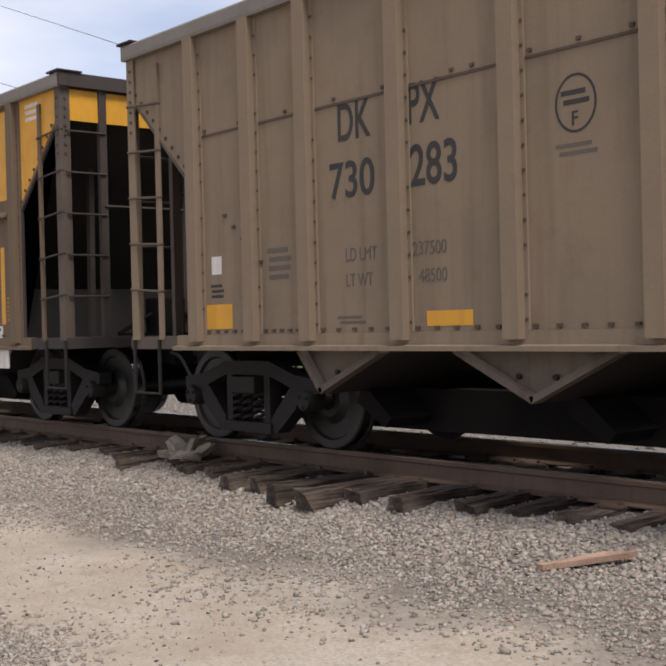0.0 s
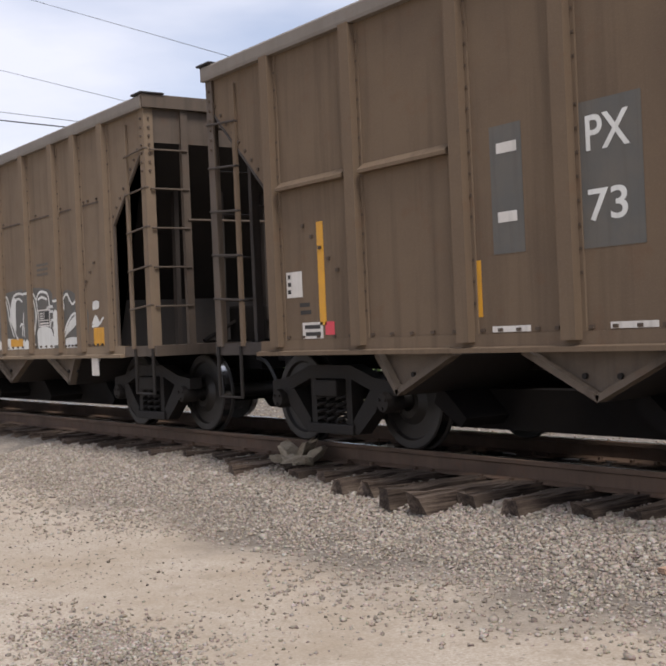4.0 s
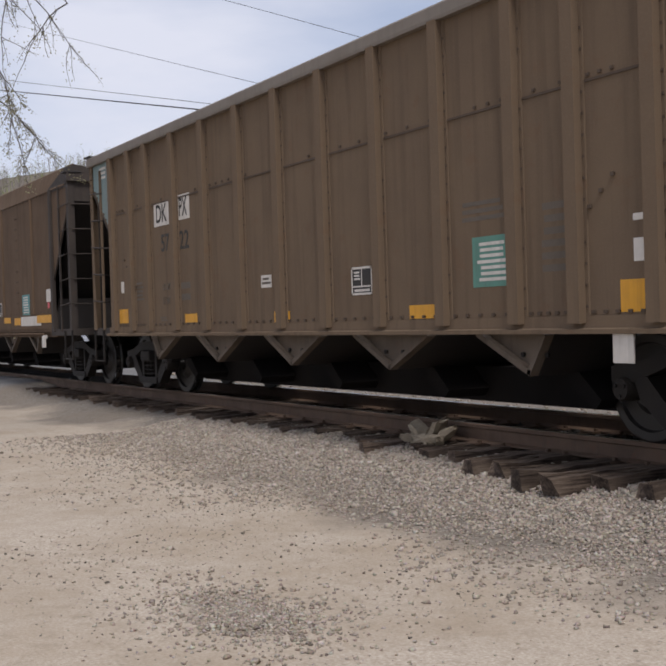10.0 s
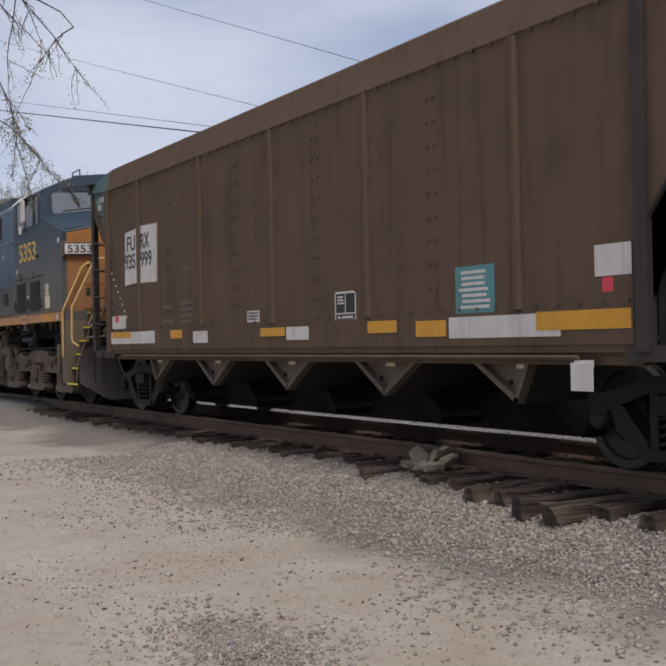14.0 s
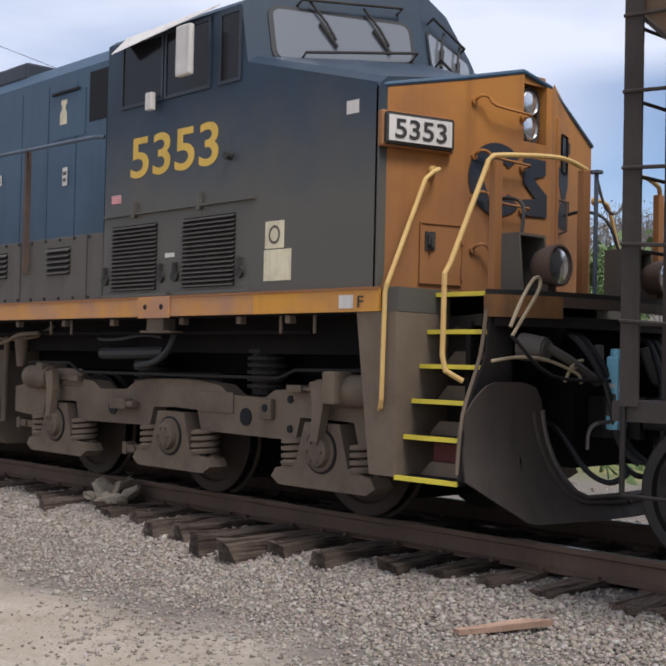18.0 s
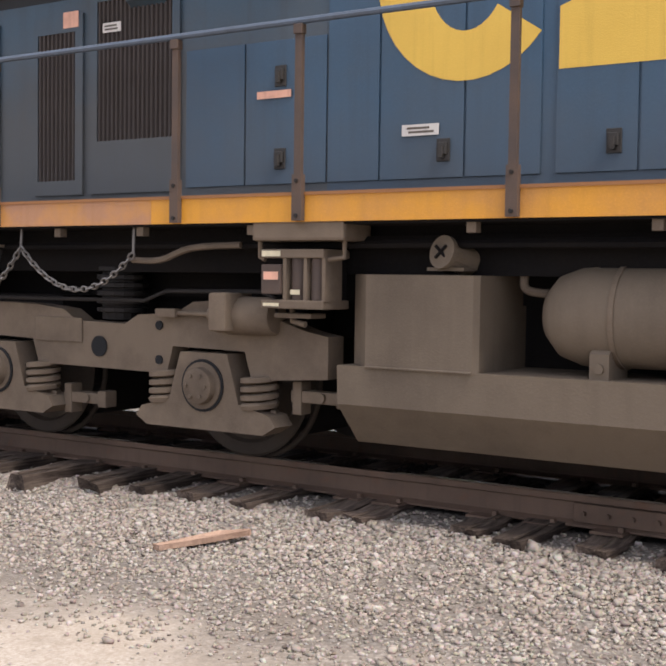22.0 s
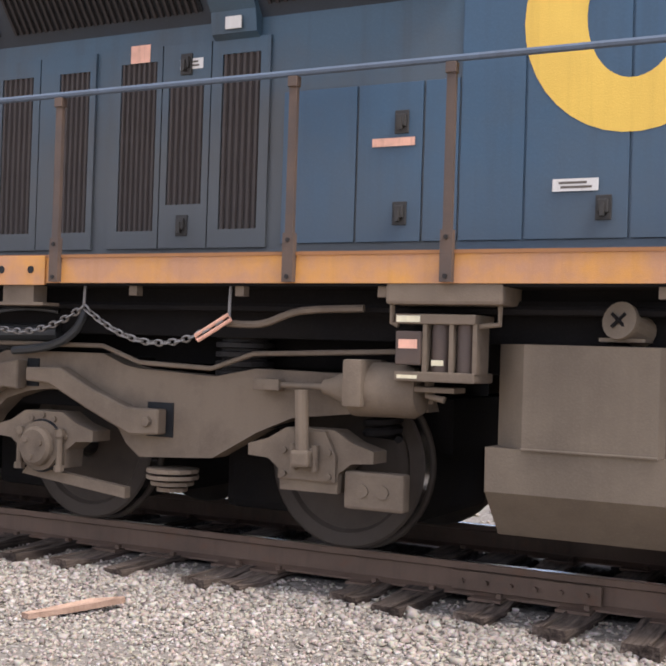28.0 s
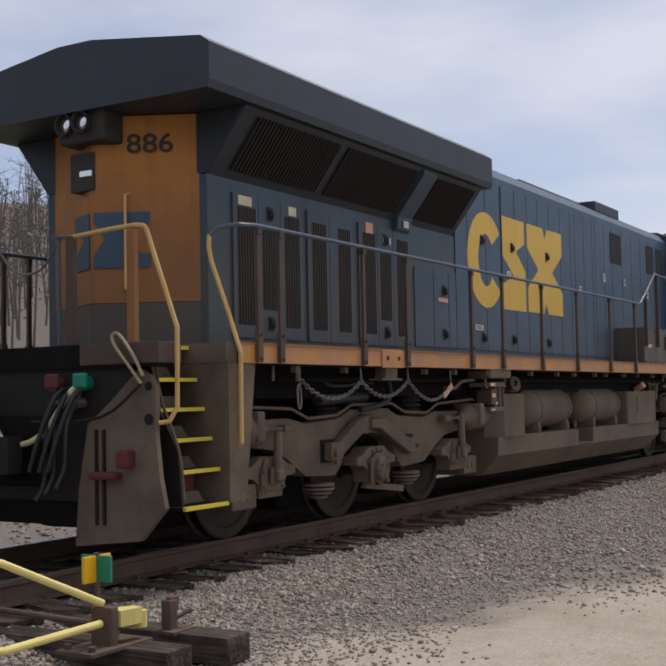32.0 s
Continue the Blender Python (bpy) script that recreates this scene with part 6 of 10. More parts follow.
    for s in (-1, 1):
        yaw = 0 if s < 0 else 180
        part("side_frame", LM["hump"], "truck", tr, at=(0, s * 1.14, 0))
        part("steering_arm", LM["sarm"], "truck", tr, at=(0, s * 1.28, 0))
        part("steering_arm", LM["sarm2"], "truck", tr, at=(0, s * 1.28, 0))
        for u0, u1, z0, z1 in ((-1.02, -0.78, 0.65, 0.88), (0.8, 1.0, 0.65, 0.87), (-0.22, -0.12, 0.93, 1.12)):
            bm = B()
            box(bm, u0, u1, min(s * 1.215, s * 1.23), max(s * 1.215, s * 1.23), z0, z1)
            part("slot", bm, "dark", tr)
        for u in (-2.03, 0, 2.03):
            part("axle_box", LM["sbox"], "truck", tr, at=(u, s * 1.2, 0))
            if u == 0:
                part("bearing_recess", LM["gap"], "dark", tr, at=pose(u, s * 1.3, 0.54, 0, 0, yaw))
                part("bearing_cap", LM["scap"], "truck", tr, "round bearing cap with three bolts", at=pose(u, s * 1.24, 0.54, 0, 0, yaw))
            else:
                face = part("bearing_plate", LM["face"], "truck", tr, "bolted plate over the axle end", at=pose(u, s * 1.3, 0, 0, 0, yaw))
                for q, z in ((-0.15, 0.64), (0.15, 0.64), (-0.15, 0.5), (0.15, 0.5)):
                    part("bolt", LM["bolt"], "truck", face, at=(q, -0.03, z))
                part("clevis", LM["yoke"], "truck", tr, at=pose(u, s * 1.31, 0, 0, 0, yaw))
        for a in (20, 62, 90, 118, 160):        # bolts over the middle bearing
            part("bolt", LM["bolt"], "truck", tr, at=pose(0.205 * math.cos(radians(a)), s * 1.3, 0.54 + 0.205 * math.sin(radians(a)), 0, 0, yaw))
        for d in (-1, 1):
            part("brake_cylinder", LM["scyl"], "truck", tr, "round brake cylinder", at=pose(d * 2.45, s * 1.3, 1.02, 0, 0, 0 if d < 0 else 180))
            part("brake_link", LM["link"], "truck", tr, at=pose(d * 2.03, s * 1.38, 0, 0, 0, 0 if d < 0 else 180))
            part("brake_head", LM["sshoe"], "truck", tr, at=(d * 2.44, s * 1.24, 0.02))
            part("rubber_spring", LM["pad"], "truck", tr, at=(d * 0.95, s * 1.14, 0))
            for q in (-0.36, 0.36):
                part("spring", LM["sspring"], "under", tr, at=(d * 2.03 + q, s * 1.05, 0))
        part("tie_bar", LM["tie"], "truck", tr, at=(0.25, s * 1.24, 0))
        part("air_hose", LM["drop"], "rubber", tr, at=pose(-0.3, s * 1.22, 0, 0, 0, yaw))
        for u in (-0.55, 1.35):
            part("damper", LM["damper"], "frame", tr, at=(u, s * 0.95, 1.05))
        for q in (-0.17, 0.17):         # retaining bolts hanging either side of the middle bearing
            bm = B()
            cyl(bm, (q, s * 1.33, 0.38), (q, s * 1.33, 0.66), 0.022, 8)
            for z in (0.4, 0.63):
                cyl(bm, (q, s * 1.33, z - 0.02), (q, s * 1.33, z + 0.02), 0.036, 6)
            part("retaining_bolt", bm, "truck", tr)
        for u, z in ((-0.93, 0.74), (-0.93, 0.66), (0.89, 0.75)):
            bm = B()
            cyl(bm, (u, s * 1.33, z), (u, s * 1.375, z), 0.028, 8)
            part("bolt", bm, "truck", tr)
        part("brake_pipe", LM["spipe"], "truck", tr, at=(0, s * 1.26, 0))
    for u in (-2.03, 0, 2.03):
        part("traction_motor", LM["motor"], "under", tr, at=(u, 0, 0))
        wheelset(loco, xc + u, 0.533)


def locomotive(label, x, number, model):
    lo = thing("locomotive", label, "locomotive", "diesel locomotives of the train")
    lo.location = (x, 0, 0)
    evo = model == "evo"
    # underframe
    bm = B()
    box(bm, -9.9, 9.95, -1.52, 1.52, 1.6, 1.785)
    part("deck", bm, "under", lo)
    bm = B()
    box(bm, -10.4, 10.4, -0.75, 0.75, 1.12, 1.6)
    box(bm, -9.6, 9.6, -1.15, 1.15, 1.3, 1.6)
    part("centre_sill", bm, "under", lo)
    for s in (-1, 1):
        for a, b, mname in ((-9.92, 9.97, "sill"),) if evo else ((-9.92, -5.33, "sill"), (-5.328, 1.9, "sillbright"), (1.902, 8.54, "sill"), (8.542, 9.97, "sillbright")):
            bm = B()
            box(bm, a, b, min(s * 1.52, s * 1.54), max(s * 1.52, s * 1.54), 1.615, 1.775)
            part("sill_stripe", bm, mname, lo, "dusty orange stripe along the sill")
        bm = B()
        box(bm, -9.92, 9.97, min(s * 1.5, s * 1.55), max(s * 1.5, s * 1.55), 1.775, 1.795)
        part("deck_edge", bm, "orange", lo)
        for u in (-7.15, 7.15):
            bm = B()
            box(bm, u - 0.24, u + 0.24, min(s * 1.54, s * 1.556), max(s * 1.54, s * 1.556), 1.6, 1.79, 0.004)
            pad = part("jacking_pad", bm, "sill", lo, "bolted jacking plate on the sill")
            for q in (-0.125, 0.125):
                bm = B()
                cyl(bm, (u + q, s * 1.55, 1.7), (u + q, s * 1.562, 1.7), 0.025, 10)
                part("hole", bm, "dark", pad)
            bm = B()
            box(bm, u - 0.13, u + 0.13, min(s * 1.4, s * 1.53), max(s * 1.4, s * 1.53), 1.49, 1.6)
            box(bm, u - 0.22, u + 0.22, min(s * 1.38, s * 1.54), max(s * 1.38, s * 1.54), 1.47, 1.49)
            part("bracket", bm, "truck", pad)
    # hangers, brackets and pipes below the sill
    bm = B()
    rnd = random.Random(5)
    for k in range(22):
        u = -9.0 + k * 0.86 + rnd.uniform(-0.2, 0.2)
        box(bm, u - 0.03, u + 0.03, -1.5, -1.44, 1.54, 1.6)
    for u in (-9.3, -8.9, 8.8, 9.2, 5.6, 5.2, 3.8):
        tube(bm, [(u, -1.46, 1.62), (u, -1.46, 1.46)], 0.014, 6)
    pieces("hanger", bm, "truck", lo)
    bm = B()
    tube(bm, [(-9.0, -1.3, 1.48), (9.0, -1.3, 1.48)], 0.025, 6)
    tube(bm, [(-4.0, -1.25, 1.5), (2.0, -1.25, 1.52)], 0.035, 6)
    part("conduit", bm, "under", lo)
    for u in (3.9, -5.6):
        bm = B()
        tube(bm, smooth_path([(u, -1.42, 1.38), (u + 0.25, -1.42, 1.38), (u + 0.5, -1.4, 1.46), (u + 0.9, -1.38, 1.48)], 4), 0.022, 6)
        part("pipe", bm, "truck", lo)
    for d, u in ((-1, -7.1), (1, 7.1)):
        if evo:
            arm_truck(lo, u)
        else:
            hi_truck(lo, u, d < 0)
    # fuel tank with reservoirs
    def tank_section(z):
        return [(-1.38, z), (-1.37, 0.5), (-1.12, 0.24), (1.12, 0.24), (1.37, 0.5), (1.38, z)]

    tank = part("fuel_tank", prism(B(), tank_section(0.74), -3.95, -0.8, "x"), "tank", lo, "dusty brown fuel tank with stepped top")
    part("tank_step", prism(B(), tank_section(0.53), -0.798, -0.102, "x"), "tank", tank, "lower middle step of the tank")
    part("tank_end", prism(B(), tank_section(0.74), -0.1, 3.7, "x"), "tank", tank)
    for a, b, cut_ in ((-3.945, -3.0, -1), (1.8, 3.695, 1)):
        bm = B()        # one outer corner cut off in plan
        q0, q1 = (0.2, 0.03) if cut_ < 0 else (0.03, 0.2)
        prism(bm, [(a + q0, -1.385), (b - q1, -1.385), (b, -1.385 + q1), (b, 1.385 - q1), (b - q1, 1.385), (a + q0, 1.385), (a, 1.385 - q0), (a, -1.385 + q0)], 0.735, 1.3, "z")
        bevelled(bm, 0.015)
        part("tank_box", bm, "tank", tank)
        bm = B()        # weld bead round the box
        tube(bm, [(a + q0, -1.39, 0.74), (b - q1, -1.39, 0.74)], 0.009, 6)
        part("weld", bm, "tank", tank)
    bm = B()
    box(bm, -0.5, 0.5, -0.7, 0.7, 0.5, 1.3)
    box(bm, -3.5, 2.5, -0.7, 0.7, 0.5, 1.3)
    part("tank_core", bm, "under", tank)
    for s in (-1, 1):
        for a, b in ((-2.72, -0.72), (-0.28, 1.72)):
            bm = B()
            c = (a + b) / 2
            h = (b - a) / 2
            lathe(bm, [(-h, 0.03), (-h + 0.04, 0.15), (-h + 0.12, 0.24), (-h + 0.25, 0.285), (-h + 0.34, 0.292), (-h + 0.355, 0.287), (h - 0.355, 0.287), (h - 0.34, 0.292), (h - 0.25, 0.285), (h - 0.12, 0.24), (h - 0.04, 0.15), (h, 0.03)], 28, "x")
            res = part("air_reservoir", soften(mesh_of(bm, "air_reservoir"), 50), "tank", tank, "dusty cylindrical air reservoir", at=(c, s * 1.06, 1.08))
            for q in (-h + 0.42, h - 0.42):
                bm = B()
                prism(bm, [(-s * 0.05, -0.34), (s * 0.26, -0.34), (s * 0.26, -0.2), (s * 0.2, -0.16), (s * 0.12, -0.23), (-s * 0.05, -0.27)], q - 0.055, q + 0.055, "x")
                cyl(bm, (q, s * 0.26, -0.28), (q, s * 0.275, -0.28), 0.03, 8)
                part("saddle", bm, "tank", res)
                bm = B()
                lathe(bm, [(q + 0.05, 0.28), (q + 0.05, 0.296), (q + 0.08, 0.296), (q + 0.08, 0.28)], 28, "x")
                part("band", bm, "truck", res)
        yp = s * 1.08
        bm = B()        # riser with union, and the pipe that joins both reservoirs
        tube(bm, smooth_path([(-0.74, yp, 1.02), (-0.66, yp, 0.98), (-0.6, yp, 0.98), (-0.55, yp, 1.04), (-0.55, yp, 1.2)], 4), 0.028, 8)
        cyl(bm, (-0.55, yp, 1.16), (-0.55, yp, 1.24), 0.045, 8)
        tube(bm, smooth_path([(-0.55, yp, 1.24), (-0.56, yp, 1.32), (-0.62, yp, 1.36), (-0.64, yp, 1.42), (-0.64, yp, 1.6)], 4), 0.028, 8)
        cyl(bm, (-0.64, yp, 1.4), (-0.64, yp, 1.52), 0.045, 8)
        part("riser_pipe", bm, "truck", tank, "dusty riser pipe with unions")
        bm = B()
        tube(bm, [(-0.28, yp, 1.0), (-0.38, yp, 1.0), (-0.42, yp, 1.04), (-0.42, yp, 1.6)], 0.028, 8)
        cyl(bm, (-0.42, yp, 0.98), (-0.42, yp, 1.08), 0.042, 8)
        part("riser_pipe", bm, "truck", tank, "dusty riser pipe with unions")
        bm = B()        # drain cocks joined by a bent tube
        for q in (-0.68, -0.34):
            cyl(bm, (q, s * 1.16, 0.76), (q, s * 1.16, 0.86), 0.03, 8)
            box(bm, q - 0.05, q + 0.05, s * 1.16 - 0.02, s * 1.16 + 0.02, 0.78, 0.82)
        tube(bm, smooth_path([(-0.68, s * 1.16, 0.76), (-0.66, s * 1.18, 0.7), (-0.56, s * 1.2, 0.67), (-0.52, s * 1.2, 0.6), (-0.5, s * 1.2, 0.67), (-0.36, s * 1.18, 0.7), (-0.34, s * 1.16, 0.77)], 4), 0.014, 6)
        part("drain_cock", bm, "truck", tank, "drain cocks with a bent tube")
        bm = B()
        tube(bm, smooth_path([(-2.7, s * 1.06, 1.2), (-2.82, s * 1.1, 1.22), (-2.84, s * 1.1, 1.3), (-2.82, s * 1.05, 1.5)], 4), 0.026, 8)
        part("pipe", bm, "truck", tank)
        bm = B()
        cyl(bm, (-3.18, s * 1.14, 1.38), (-3.24, s * 1.33, 1.43), 0.085, 18)
        cyl(bm, (-3.24, s * 1.33, 1.43), (-3.25, s * 1.36, 1.437), 0.1, 20)
        fc = part("filler_cap", bm, "tank", tank, "round fuel filler cap with a cross handle")
        bm = B()
        for q in (45, -45):
            c_, s_ = 0.05 * math.cos(radians(q)), 0.05 * math.sin(radians(q))
            tube(bm, [(-3.252 - c_, s * 1.368, 1.437 - s_), (-3.252 + c_, s * 1.368, 1.437 + s_)], 0.01, 6)
        part("handle", bm, "under", fc)
        bm = B()
        box(bm, -3.36, -3.12, min(s * 1.1, s * 1.33), max(s * 1.1, s * 1.33), 1.325, 1.345)
        part("filler_base", bm, "tank", fc)
        bm = B()
        tube(bm, [(3.78, s * 1.2, 1.5), (3.78, s * 1.2, 1.25), (3.78, s * 1.22, 0.5)], 0.035, 10)
        part("drain_pipe", bm, "truck", tank)
        bm = B()
        cyl(bm, (4.12, s * 1.2, 1.42), (4.12, s * 1.2, 1.12), 0.08, 14, 0.05)
        tube(bm, smooth_path([(3.6, s * 1.2, 1.48), (3.75, s * 1.22, 1.42), (4.12, s * 1.2, 1.43), (4.5, s * 1.22, 1.46), (4.8, s * 1.2, 1.56)], 4), 0.022, 8)
        part("air_filter", bm, "truck", tank)
        bm = B()
        cyl(bm, (2.9, s * 1.2, 1.32), (2.86, s * 1.36, 1.42), 0.06, 12)
        part("filler_cap", bm, "pink", tank, "red filler cap")
        bm = B()
        rect(bm, 2.3, 2.36, 0.9, 1.2, -1.385) if s < 0 else box(bm, 2.3, 2.36, 1.385, 1.39, 0.9, 1.2)
        part("sight_glass", bm, "black", tank)
    # air dryer hung under the sill: frame, control panel and two canisters
    bm = B()
    box(bm, -4.5, -3.82, -1.53, -1.2, 1.5, 1.62, 0.02)
    rb = part("air_dryer", bm, "truck", lo, "dusty air dryer in a frame under the sill")
    bm = B()
    box(bm, -4.45, -3.98, -1.5, -1.2, 1.395, 1.45, 0.008)
    box(bm, -4.45, -3.98, -1.5, -1.2, 1.08, 1.135, 0.008)
    pieces("frame_rail", bm, "truck", rb)
    bm = B()
    box(bm, -4.42, -4.0, -1.3, -1.2, 1.13, 1.4)
    part("back_plate", bm, "under", rb)
    bm = B()
    for u in (-4.275, -4.12, -3.985):
        box(bm, u - 0.012, u + 0.012, -1.49, -1.3, 1.13, 1.4)
    pieces("upright", bm, "truck", rb)
    bm = B()
    box(bm, -4.44, -4.29, -1.51, -1.3, 1.17, 1.355, 0.008)
    part("control_panel", bm, "post", rb, "brown valve cover")
    for u in (-4.198, -4.052):
        bm = B()
        cyl(bm, (u, -1.42, 1.136), (u, -1.42, 1.394), 0.058, 18)
        part("canister", soften(mesh_of(bm, "canister")), "post", rb, "upright dryer canister")
    bm = B()
    rect(bm, -4.44, -4.3, 1.405, 1.44, -1.5)
    rect(bm, -4.235, -4.165, 1.17, 1.2, -1.48)
    rect(bm, -4.43, -4.31, 1.145 - 0.05, 1.165 - 0.05, -1.5)
    pieces("label", bm, "cream", rb)
    bm = B()
    rect(bm, -4.42, -4.31, 1.26, 1.31, -1.51)
    part("label", bm, "pink", rb)
    for u in (-4.49, -3.86):
        bm = B()
        tube(bm, [(u, -1.45, 1.5), (u, -1.45, 1.4), (u + (0.04 if u < -4.2 else -0.14), -1.45, 1.385)], 0.016, 6)
        part("bracket", bm, "truck", rb)
    bm = B()
    box(bm, -4.4, -4.12, -1.42, -1.25, 1.02, 1.05, 0.006)
    tube(bm, [(-4.3, -1.36, 1.08), (-4.3, -1.36, 1.0), (-4.2, -1.36, 0.98)], 0.02, 8)
    part("valve", bm, "truck", rb)
    # long hood
    bm = B()
    hood = [(-HOOD, 1.79), (HOOD, 1.79), (HOOD, 4.35), (HOOD - 0.15, 4.52), (-HOOD + 0.15, 4.52), (-HOOD, 4.35)]
    prism(bm, hood, -4.3, 6.3, "x")
    part("hood", bm, "bluehood", lo, "faded dark blue engine hood")
    bm = B()
    prism(bm, [(-HOOD, 1.79), (HOOD, 1.79), (HOOD, 3.36), (-HOOD, 3.36)], -9.61, -4.3, "x")
    part("radiator_hood", bm, "bluedusty", lo)
    bm = B()        # flared radiator cab: slanting screens and overhanging roof
    prism(bm, [(-HOOD, 3.36), (HOOD, 3.36), (1.44, 3.96), (-1.44, 3.96)], -9.6, -4.35, "x")
    fl = part("radiator_flare", bm, "blueroof", lo, "dark flared radiator section")
    bm = B()
    prism(bm, [(-1.5, 3.93), (1.5, 3.93), (1.52, 4.0), (1.52, 4.32), (1.43, 4.385), (0.2, 4.555), (-0.2, 4.555), (-1.43, 4.385), (-1.52, 4.32), (-1.52, 4.0)], -10.28, -4.25, "x")
    rw = part("radiator_roof", bm, "blueroof", fl, "overhanging dark radiator roof")
    for s in (-1, 1):
        for a, b in ((-9.35, -7.85), (-7.7, -6.1), (-5.6, -4.5)):
            lo_p, hi_p = Vector((0, s * (HOOD + 0.06), 3.43)), Vector((0, s * 1.38, 3.88))
            o = Vector((0, s * 0.6, -0.46)).normalized()
            bm = B()
            prism(bm, [(lo_p.y, lo_p.z), (hi_p.y, hi_p.z), ((hi_p + o * 0.006).y, (hi_p + o * 0.006).z), ((lo_p + o * 0.006).y, (lo_p + o * 0.006).z)], a, b, "x")
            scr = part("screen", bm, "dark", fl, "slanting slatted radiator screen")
            n = int((b - a) / 0.055)
            bm = B()
            prism(bm, [(lo_p.y, lo_p.z), (hi_p.y, hi_p.z), ((hi_p + o * 0.03).y, (hi_p + o * 0.03).z), ((lo_p + o * 0.03).y, (lo_p + o * 0.03).z)], 0.008, 0.028, "x")
            me = mesh_of(bm, "slat")
            # slats take the darker brown: the flare's shadow is in their colour
            for k in range(n):
                part("slat", me, "grilleshade", scr, at=(a + (b - a) * k / n, 0, 0))
        bm = B()        # hood pillar between the screens, with its label
        prism(bm, [(s * (HOOD + 0.005), 3.22), (s * (HOOD + 0.07), 3.26), (s * (HOOD + 0.09), 3.4), (s * 1.42, 3.86), (s * 1.42, 3.925), (s * (HOOD + 0.005), 3.4)], -6.02, -5.68, "x")
        pil = part("pillar", bm, "bluedusty", fl, "blue pillar between the radiator screens")
        bm = B()
        box(bm, -5.9, -5.78, min(s * (HOOD + 0.09), s * (HOOD + 0.1)), max(s * (HOOD + 0.09), s * (HOOD + 0.1)), 3.28, 3.36)
        part("label", bm, "white", pil)
    # rear end of the hood: two slanting faces that meet on the centre line
    plan = [(-9.57, -0.97), (-10.06, -0.02), (-10.06, 0.02), (-9.57, 0.97), (-9.5, 0.97), (-9.5, -0.97)]
    rp = part("rear_panel", prism(B(), plan, 2.2, 3.92, "z"), "orange", lo, "yellow-orange wedge-shaped hood end")
    part("rear_panel", prism(B(), plan, 1.8, 2.195, "z"), "dustblue", lo, "dusty blue-grey lower end panel")
    bm = B()
    prism(bm, [(-HOOD, 3.37), (HOOD, 3.37), (1.4, 3.92), (-1.4, 3.92)], -9.62, -9.601, "x")
    part("rear_panel", bm, "blueroof", lo)
    bm = B()
    box(bm, -10.075, -9.93, -0.04, 0.25, 3.24, 3.6, 0.015)
    part("light_box", bm, "black", rp, "dark recess below the lights")
    bm = B()
    box(bm, -10.085, -10.07, -0.02, 0.13, 3.37, 3.43, 0.008)
    part("lamp_glass", bm, "lens", rp)
    bm = B()
    box(bm, -10.2, -9.93, -0.28, 0.27, 3.66, 3.96, 0.03)
    hl = part("headlight", bm, "black", lo, "rear twin headlight under the roof edge")
    for y in (-0.035, 0.168):
        bm = B()
        lathe(bm, [(-0.02, 0.1), (0.05, 0.1), (0.05, 0.088), (0.0, 0.086)], 22, "x")
        part("lamp_rim", bm, "black", hl, at=pose(-10.21, y, 3.84, 0, 0, 180))
        bm = B()
        lathe(bm, [(0.0, 0.004), (0.004, 0.05), (-0.012, 0.086), (-0.03, 0.086), (-0.03, 0.004)], 20, "x")
        part("lens", soften(mesh_of(bm, "lens")), "lens", hl, "clear round lens", at=pose(-10.21, y, 3.84, 0, 0, 180))
    near_, far_ = Matrix.Translation((-10.08, 0, 0)) @ pose(0, 0, 0, 0, 0, -62.7), Matrix.Translation((-10.08, 0, 0)) @ pose(0, 0, 0, 0, 0, -117.3)
    if evo:
        words("lettering", number, 0.25, 0.68, 3.5, 3.68, 0, "black", rp, bold=0.01).matrix_basis = near_ @ Matrix.Translation((0.56, -0.006, 3.66))
    # logo on the hood end: plain shapes
    bm = B()
    sheet(bm, [(0.03, 3.03), (0.555, 3.03), (0.545, 2.92), (0.47, 2.91), (0.3, 2.79), (0.47, 2.65), (0.555, 2.64), (0.55, 2.52), (0.03, 2.52), (0.03, 2.63), (0.13, 2.79), (0.03, 2.95)], 0, 0.005)
    part("logo_shape", bm, "bluehood", rp, "blue notched block of a logo", at=near_)
    bm = B()
    sheet(bm, [(-0.03, 3.03), (-0.4, 3.03), (-0.4, 2.9), (-0.15, 2.79), (-0.4, 2.66), (-0.4, 2.52), (-0.03, 2.52)], 0, 0.005)
    part("logo_shape", bm, "bluehood", rp, "blue notched block of a logo", at=far_)
    bm = B()
    tube(bm, [(0.36, 0, 3.2), (0.34, -0.07, 3.18), (0.34, -0.07, 2.32), (0.36, 0, 2.28)], 0.013, 6)
    part("grab_iron", bm, "rail_yellow", rp, at=near_)
    latch(lo, 0, 0, 0)
    lo.children[-1].matrix_basis = near_ @ Matrix.Translation((0.42, -0.006, 1.97))
    # screened doors along the radiator hood
    y = -HOOD
    doors = [(-9.24, -8.83, -9.18, -8.87, 2.0, 3.12), (-8.82, -8.44, -8.77, -8.5, 2.16, 2.94), (-8.43, -8.03, -8.37, -8.09, 2.0, 3.12), (-7.93, -7.5, -7.85, -7.56, 2.0, 3.12), (-7.49, -7.0, -7.32, -7.05, 2.0, 3.12),
             (-6.86, -6.44, -6.78, -6.48, 2.0, 3.14), (-6.43, -6.05, -6.38, -6.1, 2.17, 2.97), (-6.04, -5.6, -5.96, -5.67, 2.0, 3.14)]
    if not evo:
        doors = doors[:3] + [(-7.93, -7.42, -7.88, -7.5, 1.97, 3.11), (-7.02, -6.5, -6.98, -6.58, 1.99, 3.11), (-6.42, -5.55, -6.35, -5.62, 2.27, 3.3)]
